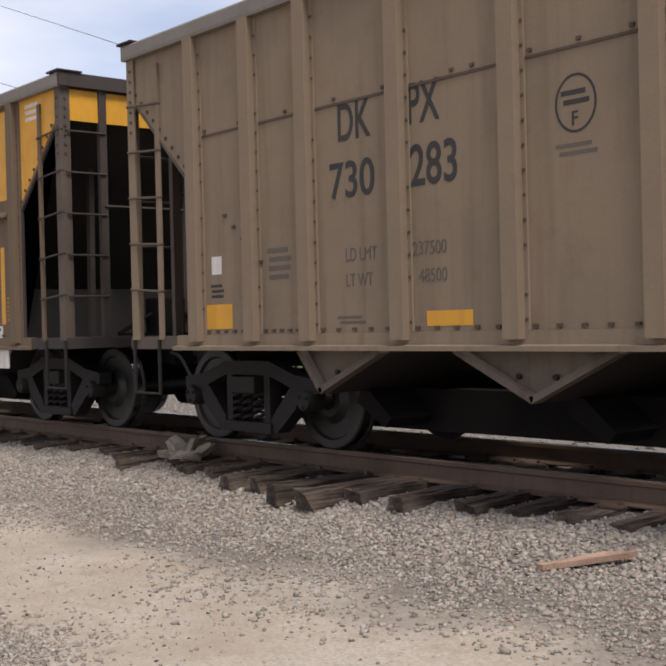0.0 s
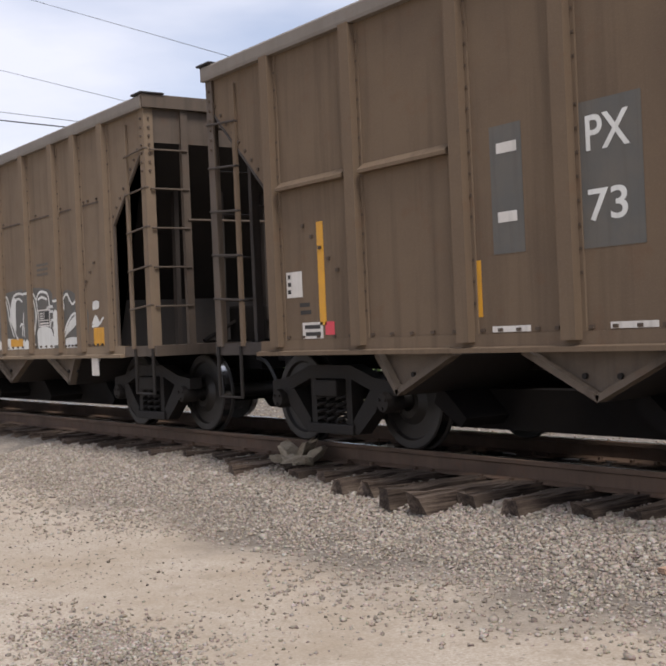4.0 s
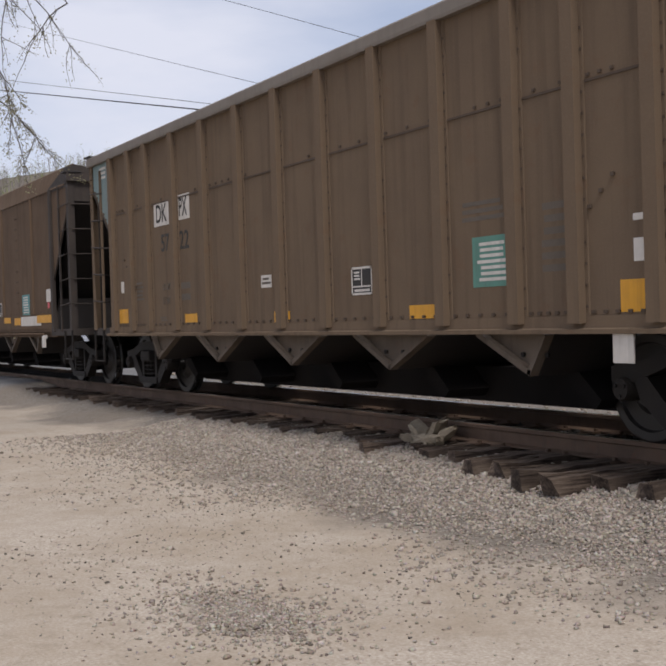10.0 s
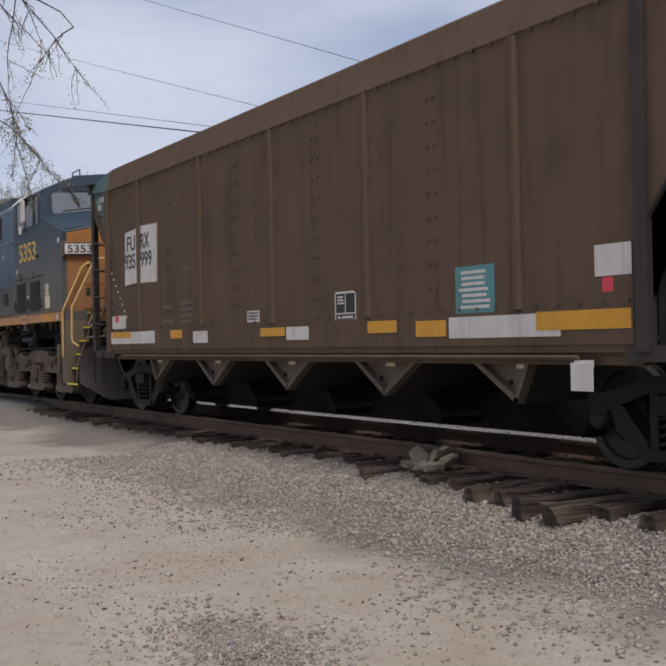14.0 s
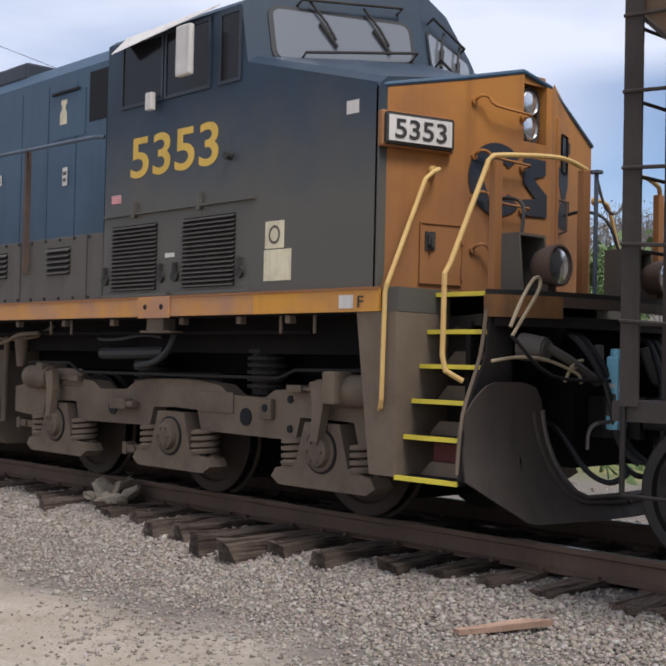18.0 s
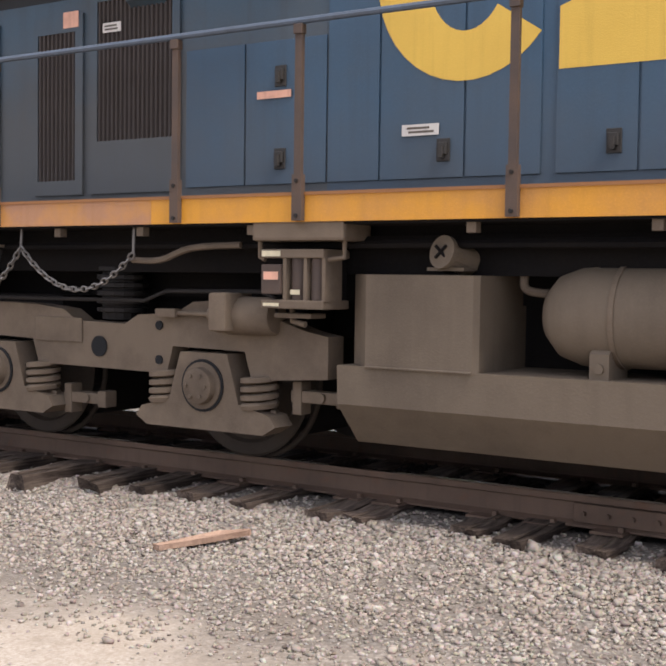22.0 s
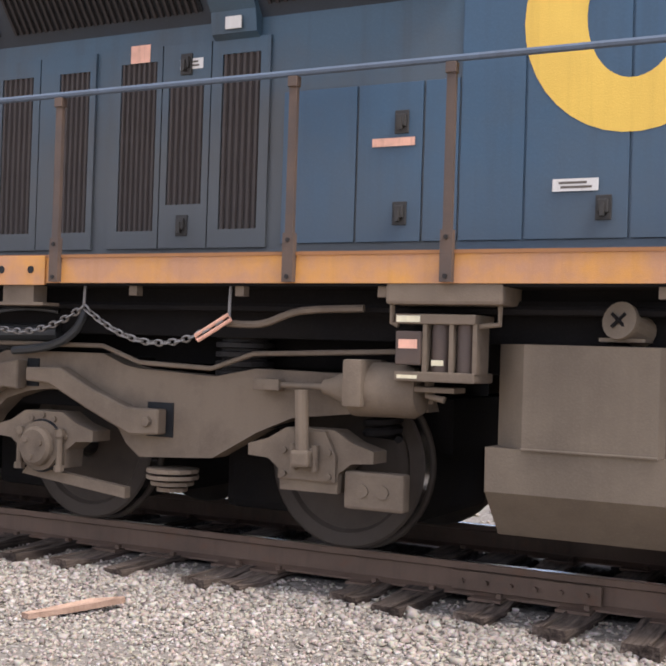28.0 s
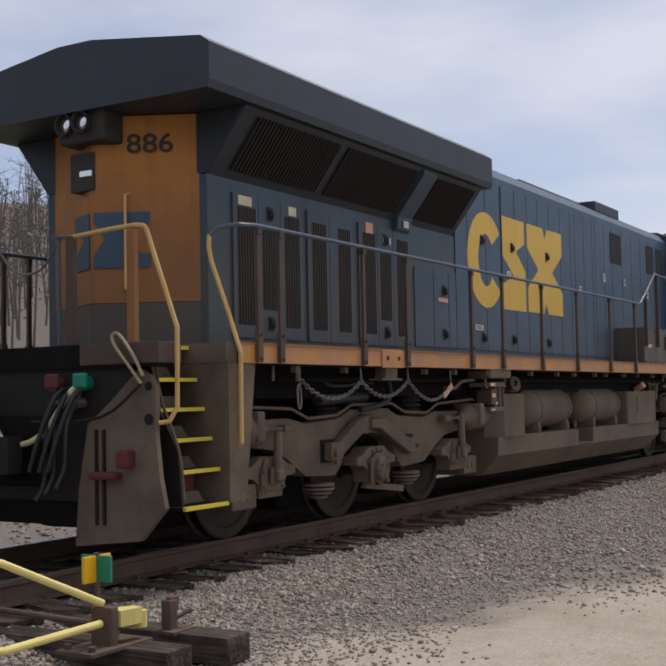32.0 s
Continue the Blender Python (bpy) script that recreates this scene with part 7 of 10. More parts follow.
    for x0, x1, g0, g1, z0, z1 in doors:
        d = screen_door(lo, x0, x1, 1.88, 3.24 if z1 < 3.2 else 3.34, y, g0, g1, z0, z1)
        if z0 > 2.1 and x1 - x0 < 0.5:
            latch(d, (x0 + x1) / 2, 2.03, y - 0.022)
            latch(d, (x0 + x1) / 2, 3.1, y - 0.022)
    for s in (1,):
        for x0, x1, g0, g1, z0, z1 in doors:
            bm = B()
            box(bm, x0, x1, HOOD, HOOD + 0.02, 1.88, 3.24)
            part("hood_door", bm, "bluehood", lo)
    # plain doors along the engine hood
    seams = [-5.5, -4.97, -4.53, -4.3, -3.9, -3.3, -2.8, -2.72, -2.22, -1.74, -1.3, -0.8, -0.3, 0.18, 0.4, 0.85, 1.3, 1.45, 1.95, 2.4, 3.0, 3.6, 4.2, 4.8, 5.4, 5.95]
    for a, b in zip(seams, seams[1:]):
        if b - a < 0.12:
            continue
        zt = 2.86 if b < -4.25 else 4.25
        for s in (-1, 1):
            bm = B()
            box(bm, a + 0.008, b - 0.008, min(s * HOOD, s * (HOOD + 0.014)), max(s * HOOD, s * (HOOD + 0.014)), 1.9, zt, 0.003)
            d = part("hood_door", bm, "bluehood", lo)
            if s < 0 and b - a > 0.42 and b < 2.3 and seams.index(a) % 3 == 1:
                latch(d, b - 0.14, 2.07, -HOOD - 0.014)
                latch(d, b - 0.14, 2.62 if b < -4.25 else 3.4, -HOOD - 0.014)
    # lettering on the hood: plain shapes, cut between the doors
    yl = -HOOD - 0.0145
    bm = B()
    n = 30
    cx, cz = -3.3, 3.14
    for k in range(n):
        a, b = radians(38) + radians(284) * k / n, radians(38) + radians(284) * (k + 1) / n
        sheet(bm, [(cx + 0.62 * math.cos(a), cz + 0.66 * math.sin(a)), (cx + 0.62 * math.cos(b), cz + 0.66 * math.sin(b)), (cx + 0.26 * math.cos(b), cz + 0.36 * math.sin(b)), (cx + 0.26 * math.cos(a), cz + 0.36 * math.sin(a))], yl, 0.002)
    part("logo_shape", bm, "yellow", lo, "large faded yellow broken ring of a logo")
    bm = B()
    sheet(bm, [(-2.7, 3.83), (-1.86, 3.83), (-1.86, 3.5), (-2.2, 3.36), (-1.84, 3.1), (-1.84, 2.5), (-2.7, 2.5), (-2.7, 2.86), (-2.3, 3.0), (-2.7, 3.26)], yl, 0.002)
    part("logo_shape", bm, "yellow", lo, "large faded yellow notched block of a logo")
    zc = 3.17
    for q in (1, -1):
        bm = B()
        sheet(bm, [(-1.75, zc + q * 0.66), (-1.75, zc + q * 0.3), (-1.3, zc), (-0.7, zc), (-0.25, zc + q * 0.3), (-0.25, zc + q * 0.66), (-0.9, zc + q * 0.66), (-1.0, zc + q * 0.5), (-1.1, zc + q * 0.66)], yl, 0.002)
        part("logo_shape", bm, "yellow", lo, "large faded yellow wedge of a logo")
    # notices on the hood
    for u, z, w, h, m in ((-9.05, 3.18, 0.22, 0.09, "cream"), (-8.22, 3.18, 0.14, 0.09, "cream"), (-6.62, 3.2, 0.16, 0.12, "pink"), (-6.2, 3.1, 0.18, 0.07, "white"), (-4.72, 2.5, 0.28, 0.05, "pink"), (-3.6, 2.2, 0.26, 0.07, "white"),
                          (0.6, 3.0, 0.12, 0.12, "white"), (-2.5, 3.0, 0.16, 0.1, "white"), (1.9, 3.3, 0.12, 0.14, "white"), (3.1, 3.3, 0.1, 0.12, "white"), (4.6, 3.2, 0.1, 0.2, "white")):
        bm = B()
        rect(bm, u - w / 2, u + w / 2, z - h / 2, z + h / 2, -HOOD - 0.024, 0.003)
        nt = part("notice", bm, m, lo, "small faded notice")
        if m == "white":
            part("small_print", bars(B(), u - w * 0.4, u + w * 0.4, z - h * 0.35, z + h * 0.35, 2, -HOOD - 0.027, int(u * 7)), "faint", nt)
    # hood windows near the cab, exhaust hump and roof boxes
    for a, b in ((2.3, 2.95), (4.6, 5.1), (5.3, 5.8)) if evo else ((2.3, 2.95), (5.06, 5.48)):
        bm = B()
        rect(bm, a, b, 3.6 if evo else 3.74, 4.15 if evo else 4.27, -HOOD - 0.014, 0.006)
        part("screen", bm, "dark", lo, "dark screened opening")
    if not evo:         # flush panel behind the cab with a pale bottle-shaped placard
        bm = B()
        rect(bm, 4.3, 4.98, 3.62, 4.12, -HOOD - 0.014, 0.006)
        pnl = part("access_panel", bm, "bluehood", lo, "flush blue access panel")
        bm = B()
        rect(bm, 4.3, 4.86, 4.12, 4.145, -HOOD - 0.014, 0.03)
        part("drip_strip", bm, "dark", pnl)
        bm = B()
        sheet(bm, [(4.46, 3.78), (4.6, 3.78), (4.605, 3.9), (4.57, 3.95), (4.57, 3.99), (4.6, 4.0), (4.6, 4.05), (4.48, 4.05), (4.48, 4.0), (4.5, 3.99), (4.5, 3.95), (4.46, 3.9)], -HOOD - 0.021, 0.003)
        part("placard", bm, "cream", pnl, "pale bottle-shaped placard")
    bm = B()
    box(bm, -4.2, -3.6, -0.8, 0.8, 4.5, 4.66, 0.02)
    box(bm, -1.2, 1.6, -0.7, 0.7, 4.5, 4.62, 0.03)
    box(bm, 2.0, 3.4, -0.85, 0.85, 4.5, 4.7, 0.03)
    pieces("roof_box", bm, "blueroof", lo)
    # cabinet behind the cab
    for s in (-1, 1):
        bm = B()
        box(bm, 2.5, 6.2, min(s * 0.9, s * 1.5), max(s * 0.9, s * 1.5), 1.79, 2.44, 0.01)
        cb = part("cabinet", bm, "dustblue", lo, "dust-coloured low equipment cabinet beside the hood")
        if s < 0:
            bm = B()
            for u in (3.3, 4.6, 5.92):
                box(bm, u - 0.006, u + 0.006, -1.504, -1.5, 1.8, 2.44)
            pieces("seam", bm, "black", cb)
            bm = B()
            for k in range(13):
                u = 2.6 + k * 0.28
                box(bm, u - 0.013, u + 0.013, -1.512, -1.5, 2.4, 2.425)
                box(bm, u - 0.013, u + 0.013, -1.512, -1.5, 1.81, 1.835)
            tagged(part("bolt", bm, "frame", cb), kind="stuff")
            for a in (3.85, 5.15):
                bm = B()
                rect(bm, a, a + 0.46, 2.06, 2.34, -1.4985, 0.002)
                slats(part("louvre", bm, "dark", cb, "five-slat louvre"), "dustblue", a, a + 0.46, 2.06, 2.34, -1.5, 5, False, 0.035)
            bm = B()
            rect(bm, 2.75, 2.98, 2.08, 2.14, -1.5, 0.003)
            part("notice", bm, "pink", cb)
    # cab
    rings = []

    def screen_u(y, z):
        """The upright cab front: two faces that meet on the centre line."""
        return 8.25 + 0.43 * (1.5 - abs(y)) + 0.2 * (4.22 - z)

    for u, zsd, yt, zt, zc, bend in ((6.22, 4.22, 0.8, 4.6, 4.64, False), (8.25, 4.22, 0.8, 4.56, 4.6, True), (8.36, 3.71, 0.6, 3.84, 3.87, True), (9.9, 3.29, 0.45, 3.51, 3.515, False)):
        line = [(-1.5, 1.79), (1.5, 1.79), (1.5, zsd), (1.42, zsd + 0.06), (yt, zt), (0, zc), (-yt, zt), (-1.42, zsd + 0.06), (-1.5, zsd)]
        rings.append([(screen_u(y, z) if bend and z > 2 else u - (0.18 * max(0, y) if u > 9 else 0), y, z) for y, z in line])
    cab = part("cab", loft(B(), rings), "bluecab", lo, "dark blue cab with dust-browned lower sides")
    # nose: faceted in plan, with a deep slot for the twin headlights beside the nose door
    plan_near = [(9.88, -1.5), (10.075, -0.75), (10.15, -0.13)]
    plan_far = [(10.172, 0.21), (10.16, 0.25), (9.93, 0.8), (9.68, 1.49)]
    bm = B()

    def nose_ring(plan_, top_z):
        """A closed block of the nose over that plan, its top rising towards the centre line."""
        pts = plan_ + [(9.6, 1.5), (9.86, 0.1), (9.86, -1.5)]
        lo_ = [bm.verts.new((u, y, top_z[0])) for u, y in pts]
        hi_ = [bm.verts.new((u, y, top_z[1] if top_z[1] < 3.2 else 3.27 + 0.34 * max(0, 1 - abs(y) / 1.42) - (0.06 if u > 10.16 else 0))) for u, y in pts]
        if top_z[1] > 3.2 and top_z[0] > 3.2:
            for v in lo_:
                v.co.z = min(v.co.z, 3.27 + 0.2 * max(0, 1 - abs(v.co.y) / 1.42))
        for k in range(len(pts)):
            bm.faces.new((lo_[k], lo_[(k + 1) % len(pts)], hi_[(k + 1) % len(pts)], hi_[k]))
        bm.faces.new(lo_)
        bm.faces.new(hi_[::-1])

    nose_ring(plan_near + plan_far, (1.79, 3.03))
    nose_ring(plan_near + [(9.99, -0.12), (9.99, 0.14), (10.166, 0.145)] + plan_far, (3.03, 3.6))
    nose = part("nose", bm, "orange", lo, "yellow-orange faceted nose")
    bm = B()
    prism(bm, [(9.97, -0.125), (10.13, -0.125), (10.155, 0.14), (9.97, 0.14)], 3.5, 3.575, "z")
    part("slot_roof", bm, "orange", nose)
    # painted top of the nose, its edge rounded over the orange
    bm = B()
    edge_ = [(9.87, -1.5, 3.262), (10.065, -0.75, 3.42), (10.14, -0.13, 3.572), (10.155, 0.2, 3.5), (9.925, 0.8, 3.405), (9.68, 1.49, 3.262)]
    for (a0, b0, c0), (a1, b1, c1) in zip(edge_, edge_[1:]):
        tube(bm, [(a0, b0, c0 + 0.012), (a1, b1, c1 + 0.012)], 0.022, 8)
    part("roof_edge", bm, "bluehood", nose, "rounded grey-blue edge of the nose top")
    # nose fittings
    bm = B()
    box(bm, 9.985, 9.998, -0.118, 0.138, 3.04, 3.5)
    part("light_recess", bm, "black", nose)
    for z in (3.36, 3.16):
        bm = B()
        lathe(bm, [(-0.06, 0.03), (-0.05, 0.07), (0.0, 0.098), (0.035, 0.102), (0.04, 0.094), (0.02, 0.09), (0.01, 0.02)], 22, "x")
        hl_ = part("headlight", soften(mesh_of(bm, "headlight")), "silver", nose, "bright round headlight bowl", at=(10.07, 0.01, z))
        bm = B()
        lathe(bm, [(0.012, 0.004), (0.016, 0.05), (0.026, 0.09), (0.03, 0.09), (0.034, 0.05), (0.036, 0.004)], 20, "x")
        part("lens", soften(mesh_of(bm, "lens")), "lens", hl_, "clear round lens")
    bm = B()
    tube(bm, [(10.1, 0.01 + 0.112 * math.cos(k * math.pi / 8), (3.37 if k <= 8 else 3.15) + 0.112 * math.sin(k * math.pi / 8)) for k in range(16)], 0.012, 6, True)
    part("bezel", bm, "black", nose, "black oval bezel round the headlights")
    # nose door with its small window, latch and hinges on the far facet
    door_m = Matrix.Translation((10.052, 0.51, 0)) @ pose(0, 0, 0, 0, 0, 112.7)
    bm = B()
    box(bm, -0.17, 0.19, -0.018, 0.01, 1.86, 3.3, 0.01)
    nd = part("nose_door", bm, "orange", nose, "narrow nose door with a small window", at=door_m)
    bm = B()
    box(bm, -0.09, 0.11, -0.026, -0.016, 2.86, 3.18, 0.02)
    part("window", bm, "darkglass", nd, "small dark door window")
    for z in (2.0, 2.6, 3.1):
        bm = B()
        cyl(bm, (0.19, -0.02, z - 0.05), (0.19, -0.02, z + 0.05), 0.014, 8)
        part("hinge", bm, "post", nd)
    bm = B()
    tube(bm, [(-0.12, -0.02, 2.62), (-0.12, -0.08, 2.6), (-0.12, -0.08, 2.36), (-0.12, -0.02, 2.34)], 0.012, 6)
    part("handle", bm, "post", nd)
    if not evo:
        m = Matrix.Translation((9.985, -1.2, 2.955)) @ pose(0, 0, 0, 0, 0, 75.4)
        bm = B()
        box(bm, -0.32, 0.32, -0.035, 0.03, -0.135, 0.135, 0.02)
        part("board_mount", bm, "orange", nose, at=m)
        bm = B()
        box(bm, -0.3, 0.3, -0.06, -0.03, -0.118, 0.118, 0.025)
        nb = part("number_board", bm, "black", nose, "number board with black figures on white", at=m)
        bm = B()
        box(bm, -0.275, 0.275, -0.066, -0.058, -0.095, 0.095, 0.003)
        part("board_face", bm, "white", nb)
        words("lettering", number, -0.225, 0.225, -0.072, 0.072, -0.07, "black", nb, bold=0.012)
    else:
        bm = B()
        tube(bm, [(9.93, -1.46, 2.86), (10.0, -1.45, 2.87), (10.07, -1.13, 2.78), (10.0, -1.12, 2.77)], 0.012, 6)
        part("grab_iron", bm, "orange", nose)
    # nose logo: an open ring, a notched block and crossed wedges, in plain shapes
    near_f = Matrix.Translation((10.1155, -0.41, 2.69)) @ pose(0, 0, 0, 0, 0, 83)
    bm = B()
    arc = [radians(42 + 276 * k / 26) for k in range(27)]
    outer_, inner_ = ([bm.verts.new((p * math.cos(a), -0.012, q * math.sin(a))) for a in arc] for p, q in ((0.31, 0.285), (0.15, 0.15)))
    for k in range(26):
        bm.faces.new((outer_[k], outer_[k + 1], inner_[k + 1], inner_[k]))
    part("logo_shape", bm, "logo", nose, "dark blue broken ring of a logo", at=near_f)
    bm = B()
    sheet(bm, [(-0.15, 0.24), (0.12, 0.24), (0.12, 0.12), (-0.03, 0.08), (0.14, -0.04), (0.14, -0.22), (-0.16, -0.22), (-0.16, -0.1), (0.0, -0.08), (-0.15, 0.04)], 0, 0.004)
    part("logo_shape", bm, "logo", nose, "dark blue notched block of a logo", at=Matrix.Translation((10.17, 0.01, 2.66)) @ pose(0, 0, 0, 0, 0, 87))
    for q in (1, -1):
        bm = B()
        sheet(bm, [(-0.15, q * 0.25), (-0.15, q * 0.13), (-0.04, 0), (0.06, 0), (0.17, q * 0.13), (0.17, q * 0.25), (0.03, q * 0.25), (0.01, q * 0.2), (-0.01, q * 0.25)], -0.019, 0.004)
        part("logo_shape", bm, "logo", nose, "dark blue wedge of a logo", at=door_m @ Matrix.Translation((0, 0, 2.64)))
    # bent grab irons with their feet, up the near facet
    for z, z1 in ((3.3, 3.24), (2.88, 2.84), (2.56, 2.5), (2.16, 2.1)):
        bm = B()
        tube(bm, smooth_path([(10.085, -0.665, z - 0.04), (10.15, -0.66, z), (10.16, -0.58, z), (10.19, -0.52, z1), (10.235, -0.16, z1 - 0.02), (10.16, -0.15, z1 - 0.03)], 3), 0.012, 6)
        cyl(bm, (10.08, -0.665, z - 0.04), (10.105, -0.665, z - 0.04), 0.03, 10)
        cyl(bm, (10.14, -0.15, z1 - 0.03), (10.17, -0.15, z1 - 0.03), 0.03, 10)
        part("grab_iron", bm, "orange", nose)
    near_g = Matrix.Translation((9.985, -1.11, 0)) @ pose(0, 0, 0, 0, 0, 75.4)
    bm = B()
    surround(bm, -0.03, 0.36, 1.84, 2.3, -0.02, 0.35, 1.85, 2.29, -0.016, 0.0)
    box(bm, -0.02, 0.35, -0.006, 0.0, 1.85, 2.29)
    ht = part("hatch", bm, "orange", nose, "small access hatch with a latch", at=near_g)
    latch(ht, 0.06, 2.16, -0.006)
    bm = B()
    for z in (1.93, 2.2):
        cyl(bm, (0.352, -0.015, z - 0.05), (0.352, -0.015, z + 0.05), 0.012, 8)
    pieces("hinge", bm, "orange", ht)
    # cab windows
    for s in (-1, 1):
        for a, b in ((6.5, 7.12), (7.2, 7.82), (8.0, 8.24)):
            bm = B()
            zz0, zz1 = 3.6, 4.16
            box(bm, a, b, min(s * 1.499, s * 1.506), max(s * 1.499, s * 1.506), zz0, zz1)
            w = part("side_window", bm, "darkglass", cab, "dark side window")
            bm = B()
            surround(bm, a - 0.03, b + 0.03, zz0 - 0.03, zz1 + 0.03, a, b, zz0, zz1, s * 1.515, s * 1.5)
            part("window_frame", bm, "blueroof", w)
        if s < 0:
            bm = B()
            loft(bm, [[(6.52, -1.5, 4.25), (6.52, -1.66, 4.07), (6.52, -1.665, 4.062), (6.52, -1.5, 4.235)], [(7.95, -1.5, 4.28), (7.95, -1.54, 4.25), (7.95, -1.54, 4.24), (7.95, -1.5, 4.265)]])
            part("visor", bm, "white", cab, "pale sun visor over the side window")
            bm = B()
            box(bm, 7.62, 7.82, -1.72, -1.66, 3.66, 4.1, 0.02)
            part("wind_deflector", bm, "white", cab, "pale folding wind deflector")
            bm = B()
            box(bm, 7.0, 7.1, -1.6, -1.55, 3.48, 3.64, 0.01)
            part("mirror", bm, "white", cab, "small pale mirror")
    for y0, y1 in ((-1.25, -0.1), (0.1, 1.25)):
        sg = 1 if y1 > 0.5 else -1

        def pane(grow, depth):
            # a pane with rounded corners on the slanting front
            pts = []
            for yc, zc, a0 in ((1.2, 3.84, 180), (0.2, 3.93, 270), (0.2, 4.13, 0), (1.2, 4.14, 90)):
                for k in range(5):
                    a = radians(a0 + 22.5 * k)
                    pts.append((yc - (0.07 + grow) * math.cos(a), zc + (0.07 + grow) * math.sin(a)))
            return loft(B(), [[(screen_u(y, z) + e, sg * y, z) for y, z in pts] for e in (-0.01, depth)])

        fr = part("window_frame", pane(0.035, 0.012), "rubber", cab, "black rubber window seal")
        w = part("windshield", pane(0, 0.02), "glass", fr, "windshield pane, sky reflection painted as grey")
        for yw in (0.85, 0.4):
            bm = B()
            tube(bm, [(screen_u(y, z) + 0.05, sg * y, z) for y, z in ((yw + 0.12, 4.3), (yw, 4.12), (yw - 0.06, 3.98))], 0.012, 6)
            tube(bm, [(screen_u(y, z) + 0.04, sg * y, z) for y, z in ((yw + 0.05, 4.12), (yw - 0.07, 3.92))], 0.016, 6)
            part("wiper", bm, "black", fr)
        bm = B()
        tube(bm, [(screen_u(y, z) + e, sg * y, z) for y, z, e in ((1.05, 4.26, 0.0), (1.05, 4.3, 0.08), (0.2, 4.34, 0.08), (0.2, 4.3, 0.0))], 0.013, 6)
        part("grab_rail", bm, "black", cab)
        bm = B()
        tube(bm, [(screen_u(y, z) + e, sg * y, z) for y, z, e in ((1.1, 3.74, 0.02), (1.1, 3.82, 0.12), (0.15, 3.93, 0.12), (0.15, 3.86, 0.02))], 0.013, 6)
        part("grab_rail", bm, "black", cab)
    bm = B()
    tube(bm, [(7.6, -0.6, 4.62), (7.6, -0.6, 4.74), (8.1, -0.6, 4.74), (8.1, -0.6, 4.6)], 0.014, 6)
    box(bm, 7.9, 8.2, 0.0, 0.12, 4.6, 4.7)
    part("roof_fitting", bm, "blueroof", cab)
    # numbers, louvres, notices on the cab side
    if evo:
        words("number", number, 6.88, 7.88, 2.94, 3.32, -1.502, "yellow", cab, label="yellow cab number", bold=0.014)
        bm = B()
        sheet(bm, [(6.67, 2.73), (6.85, 2.86), (7.42, 2.88), (7.36, 2.79), (7.78, 2.86), (7.72, 2.8), (8.08, 2.8), (7.55, 2.68), (7.6, 2.75), (7.1, 2.68), (7.2, 2.76)], -1.5, 0.002)
        part("flash", bm, "yellow", cab, "yellow lightning flash under the number")
        words("lettering", "ES44AH", 8.22, 8.5, 2.69, 2.75, -1.502, "yellow", cab)
    else:
        words("number", number, 6.65, 7.98, 2.9, 3.28, -1.502, "yellow", cab, label="yellow cab number", bold=0.014)
    bm = B()
    rect(bm, 6.34, 6.5, 2.69, 2.77, -1.5, 0.002)
    fg = part("flag_decal", bm, "white", cab, "small flag decal")
    bm = B()
    for k in range(4):
        rect(bm, 6.34, 6.5, 2.692 + k * 0.02, 2.702 + k * 0.02, -1.502, 0.001)
    part("stripe", bm, "redtag", fg)
    dx = 0.1 if evo else 0.0
    for a in (6.37, 7.5):
        bm = B()
        rect(bm, a + dx, a + dx + 0.74, 1.86, 2.47, -1.499, 0.002)
        lv = part("louvre", bm, "dark", cab, "sixteen-slat air intake louvre")
        slats(lv, "dustblue", a + dx, a + dx + 0.74, 1.86, 2.47, -1.5, 16, False, 0.03)
        for q in (-0.09, 0.82):
            bm = B()
            cyl(bm, (a + dx + q, -1.5, 1.97), (a + dx + q, -1.53, 1.97), 0.05, 14)
            box(bm, a + dx + q - 0.015, a + dx + q + 0.015, -1.54, -1.5, 1.99, 2.09)
            part("clamp", bm, "black", lv)
    bm = B()
    box(bm, 6.24 + dx, 8.5 + dx, -1.53, -1.5, 2.56, 2.58)
    box(bm, 6.24 + dx, 7.3 + dx, -1.525, -1.5, 1.8, 1.83)
    box(bm, 7.4 + dx, 8.45 + dx, -1.525, -1.5, 1.8, 1.83)
    for q in (6.75, 7.75):
        box(bm, q + dx - 0.02, q + dx + 0.02, -1.54, -1.5, 2.53, 2.68)
    part("drip_rail", bm, "bluecab", cab)
    for a, b, z0, z1, m in ((8.63, 8.86, 2.14, 2.36, "cream"), (8.62, 8.95, 1.88, 2.13, "cream"), (9.55, 9.68, 3.1, 3.2, "white"), (7.24, 7.38, 2.14, 2.18, "white")):
        bm = B()
        rect(bm, a, b, z0, z1, -1.5, 0.004)
        part("notice", bm, m, cab, "pale cab-side notice")
    ring_ = ring(cab, 8.745, 2.25, 0.07, 0.075, "faint", 0.02, "notice_ring")
    ring_.location.y = SIDE - 1.505
    bm = B()
    cyl(bm, (8.15, -1.5, 2.95), (8.15, -1.56, 2.95), 0.035, 10)
    part("knob", bm, "black", cab)
    # sill plates with end mark
    words("lettering", "F", 9.75, 9.81, 1.645, 1.73, -1.546, "black", lo)
    bm = B()
    rect(bm, 9.55, 9.7, 1.64, 1.74, -1.54, 0.004)
    part("label", bm, "white", lo)
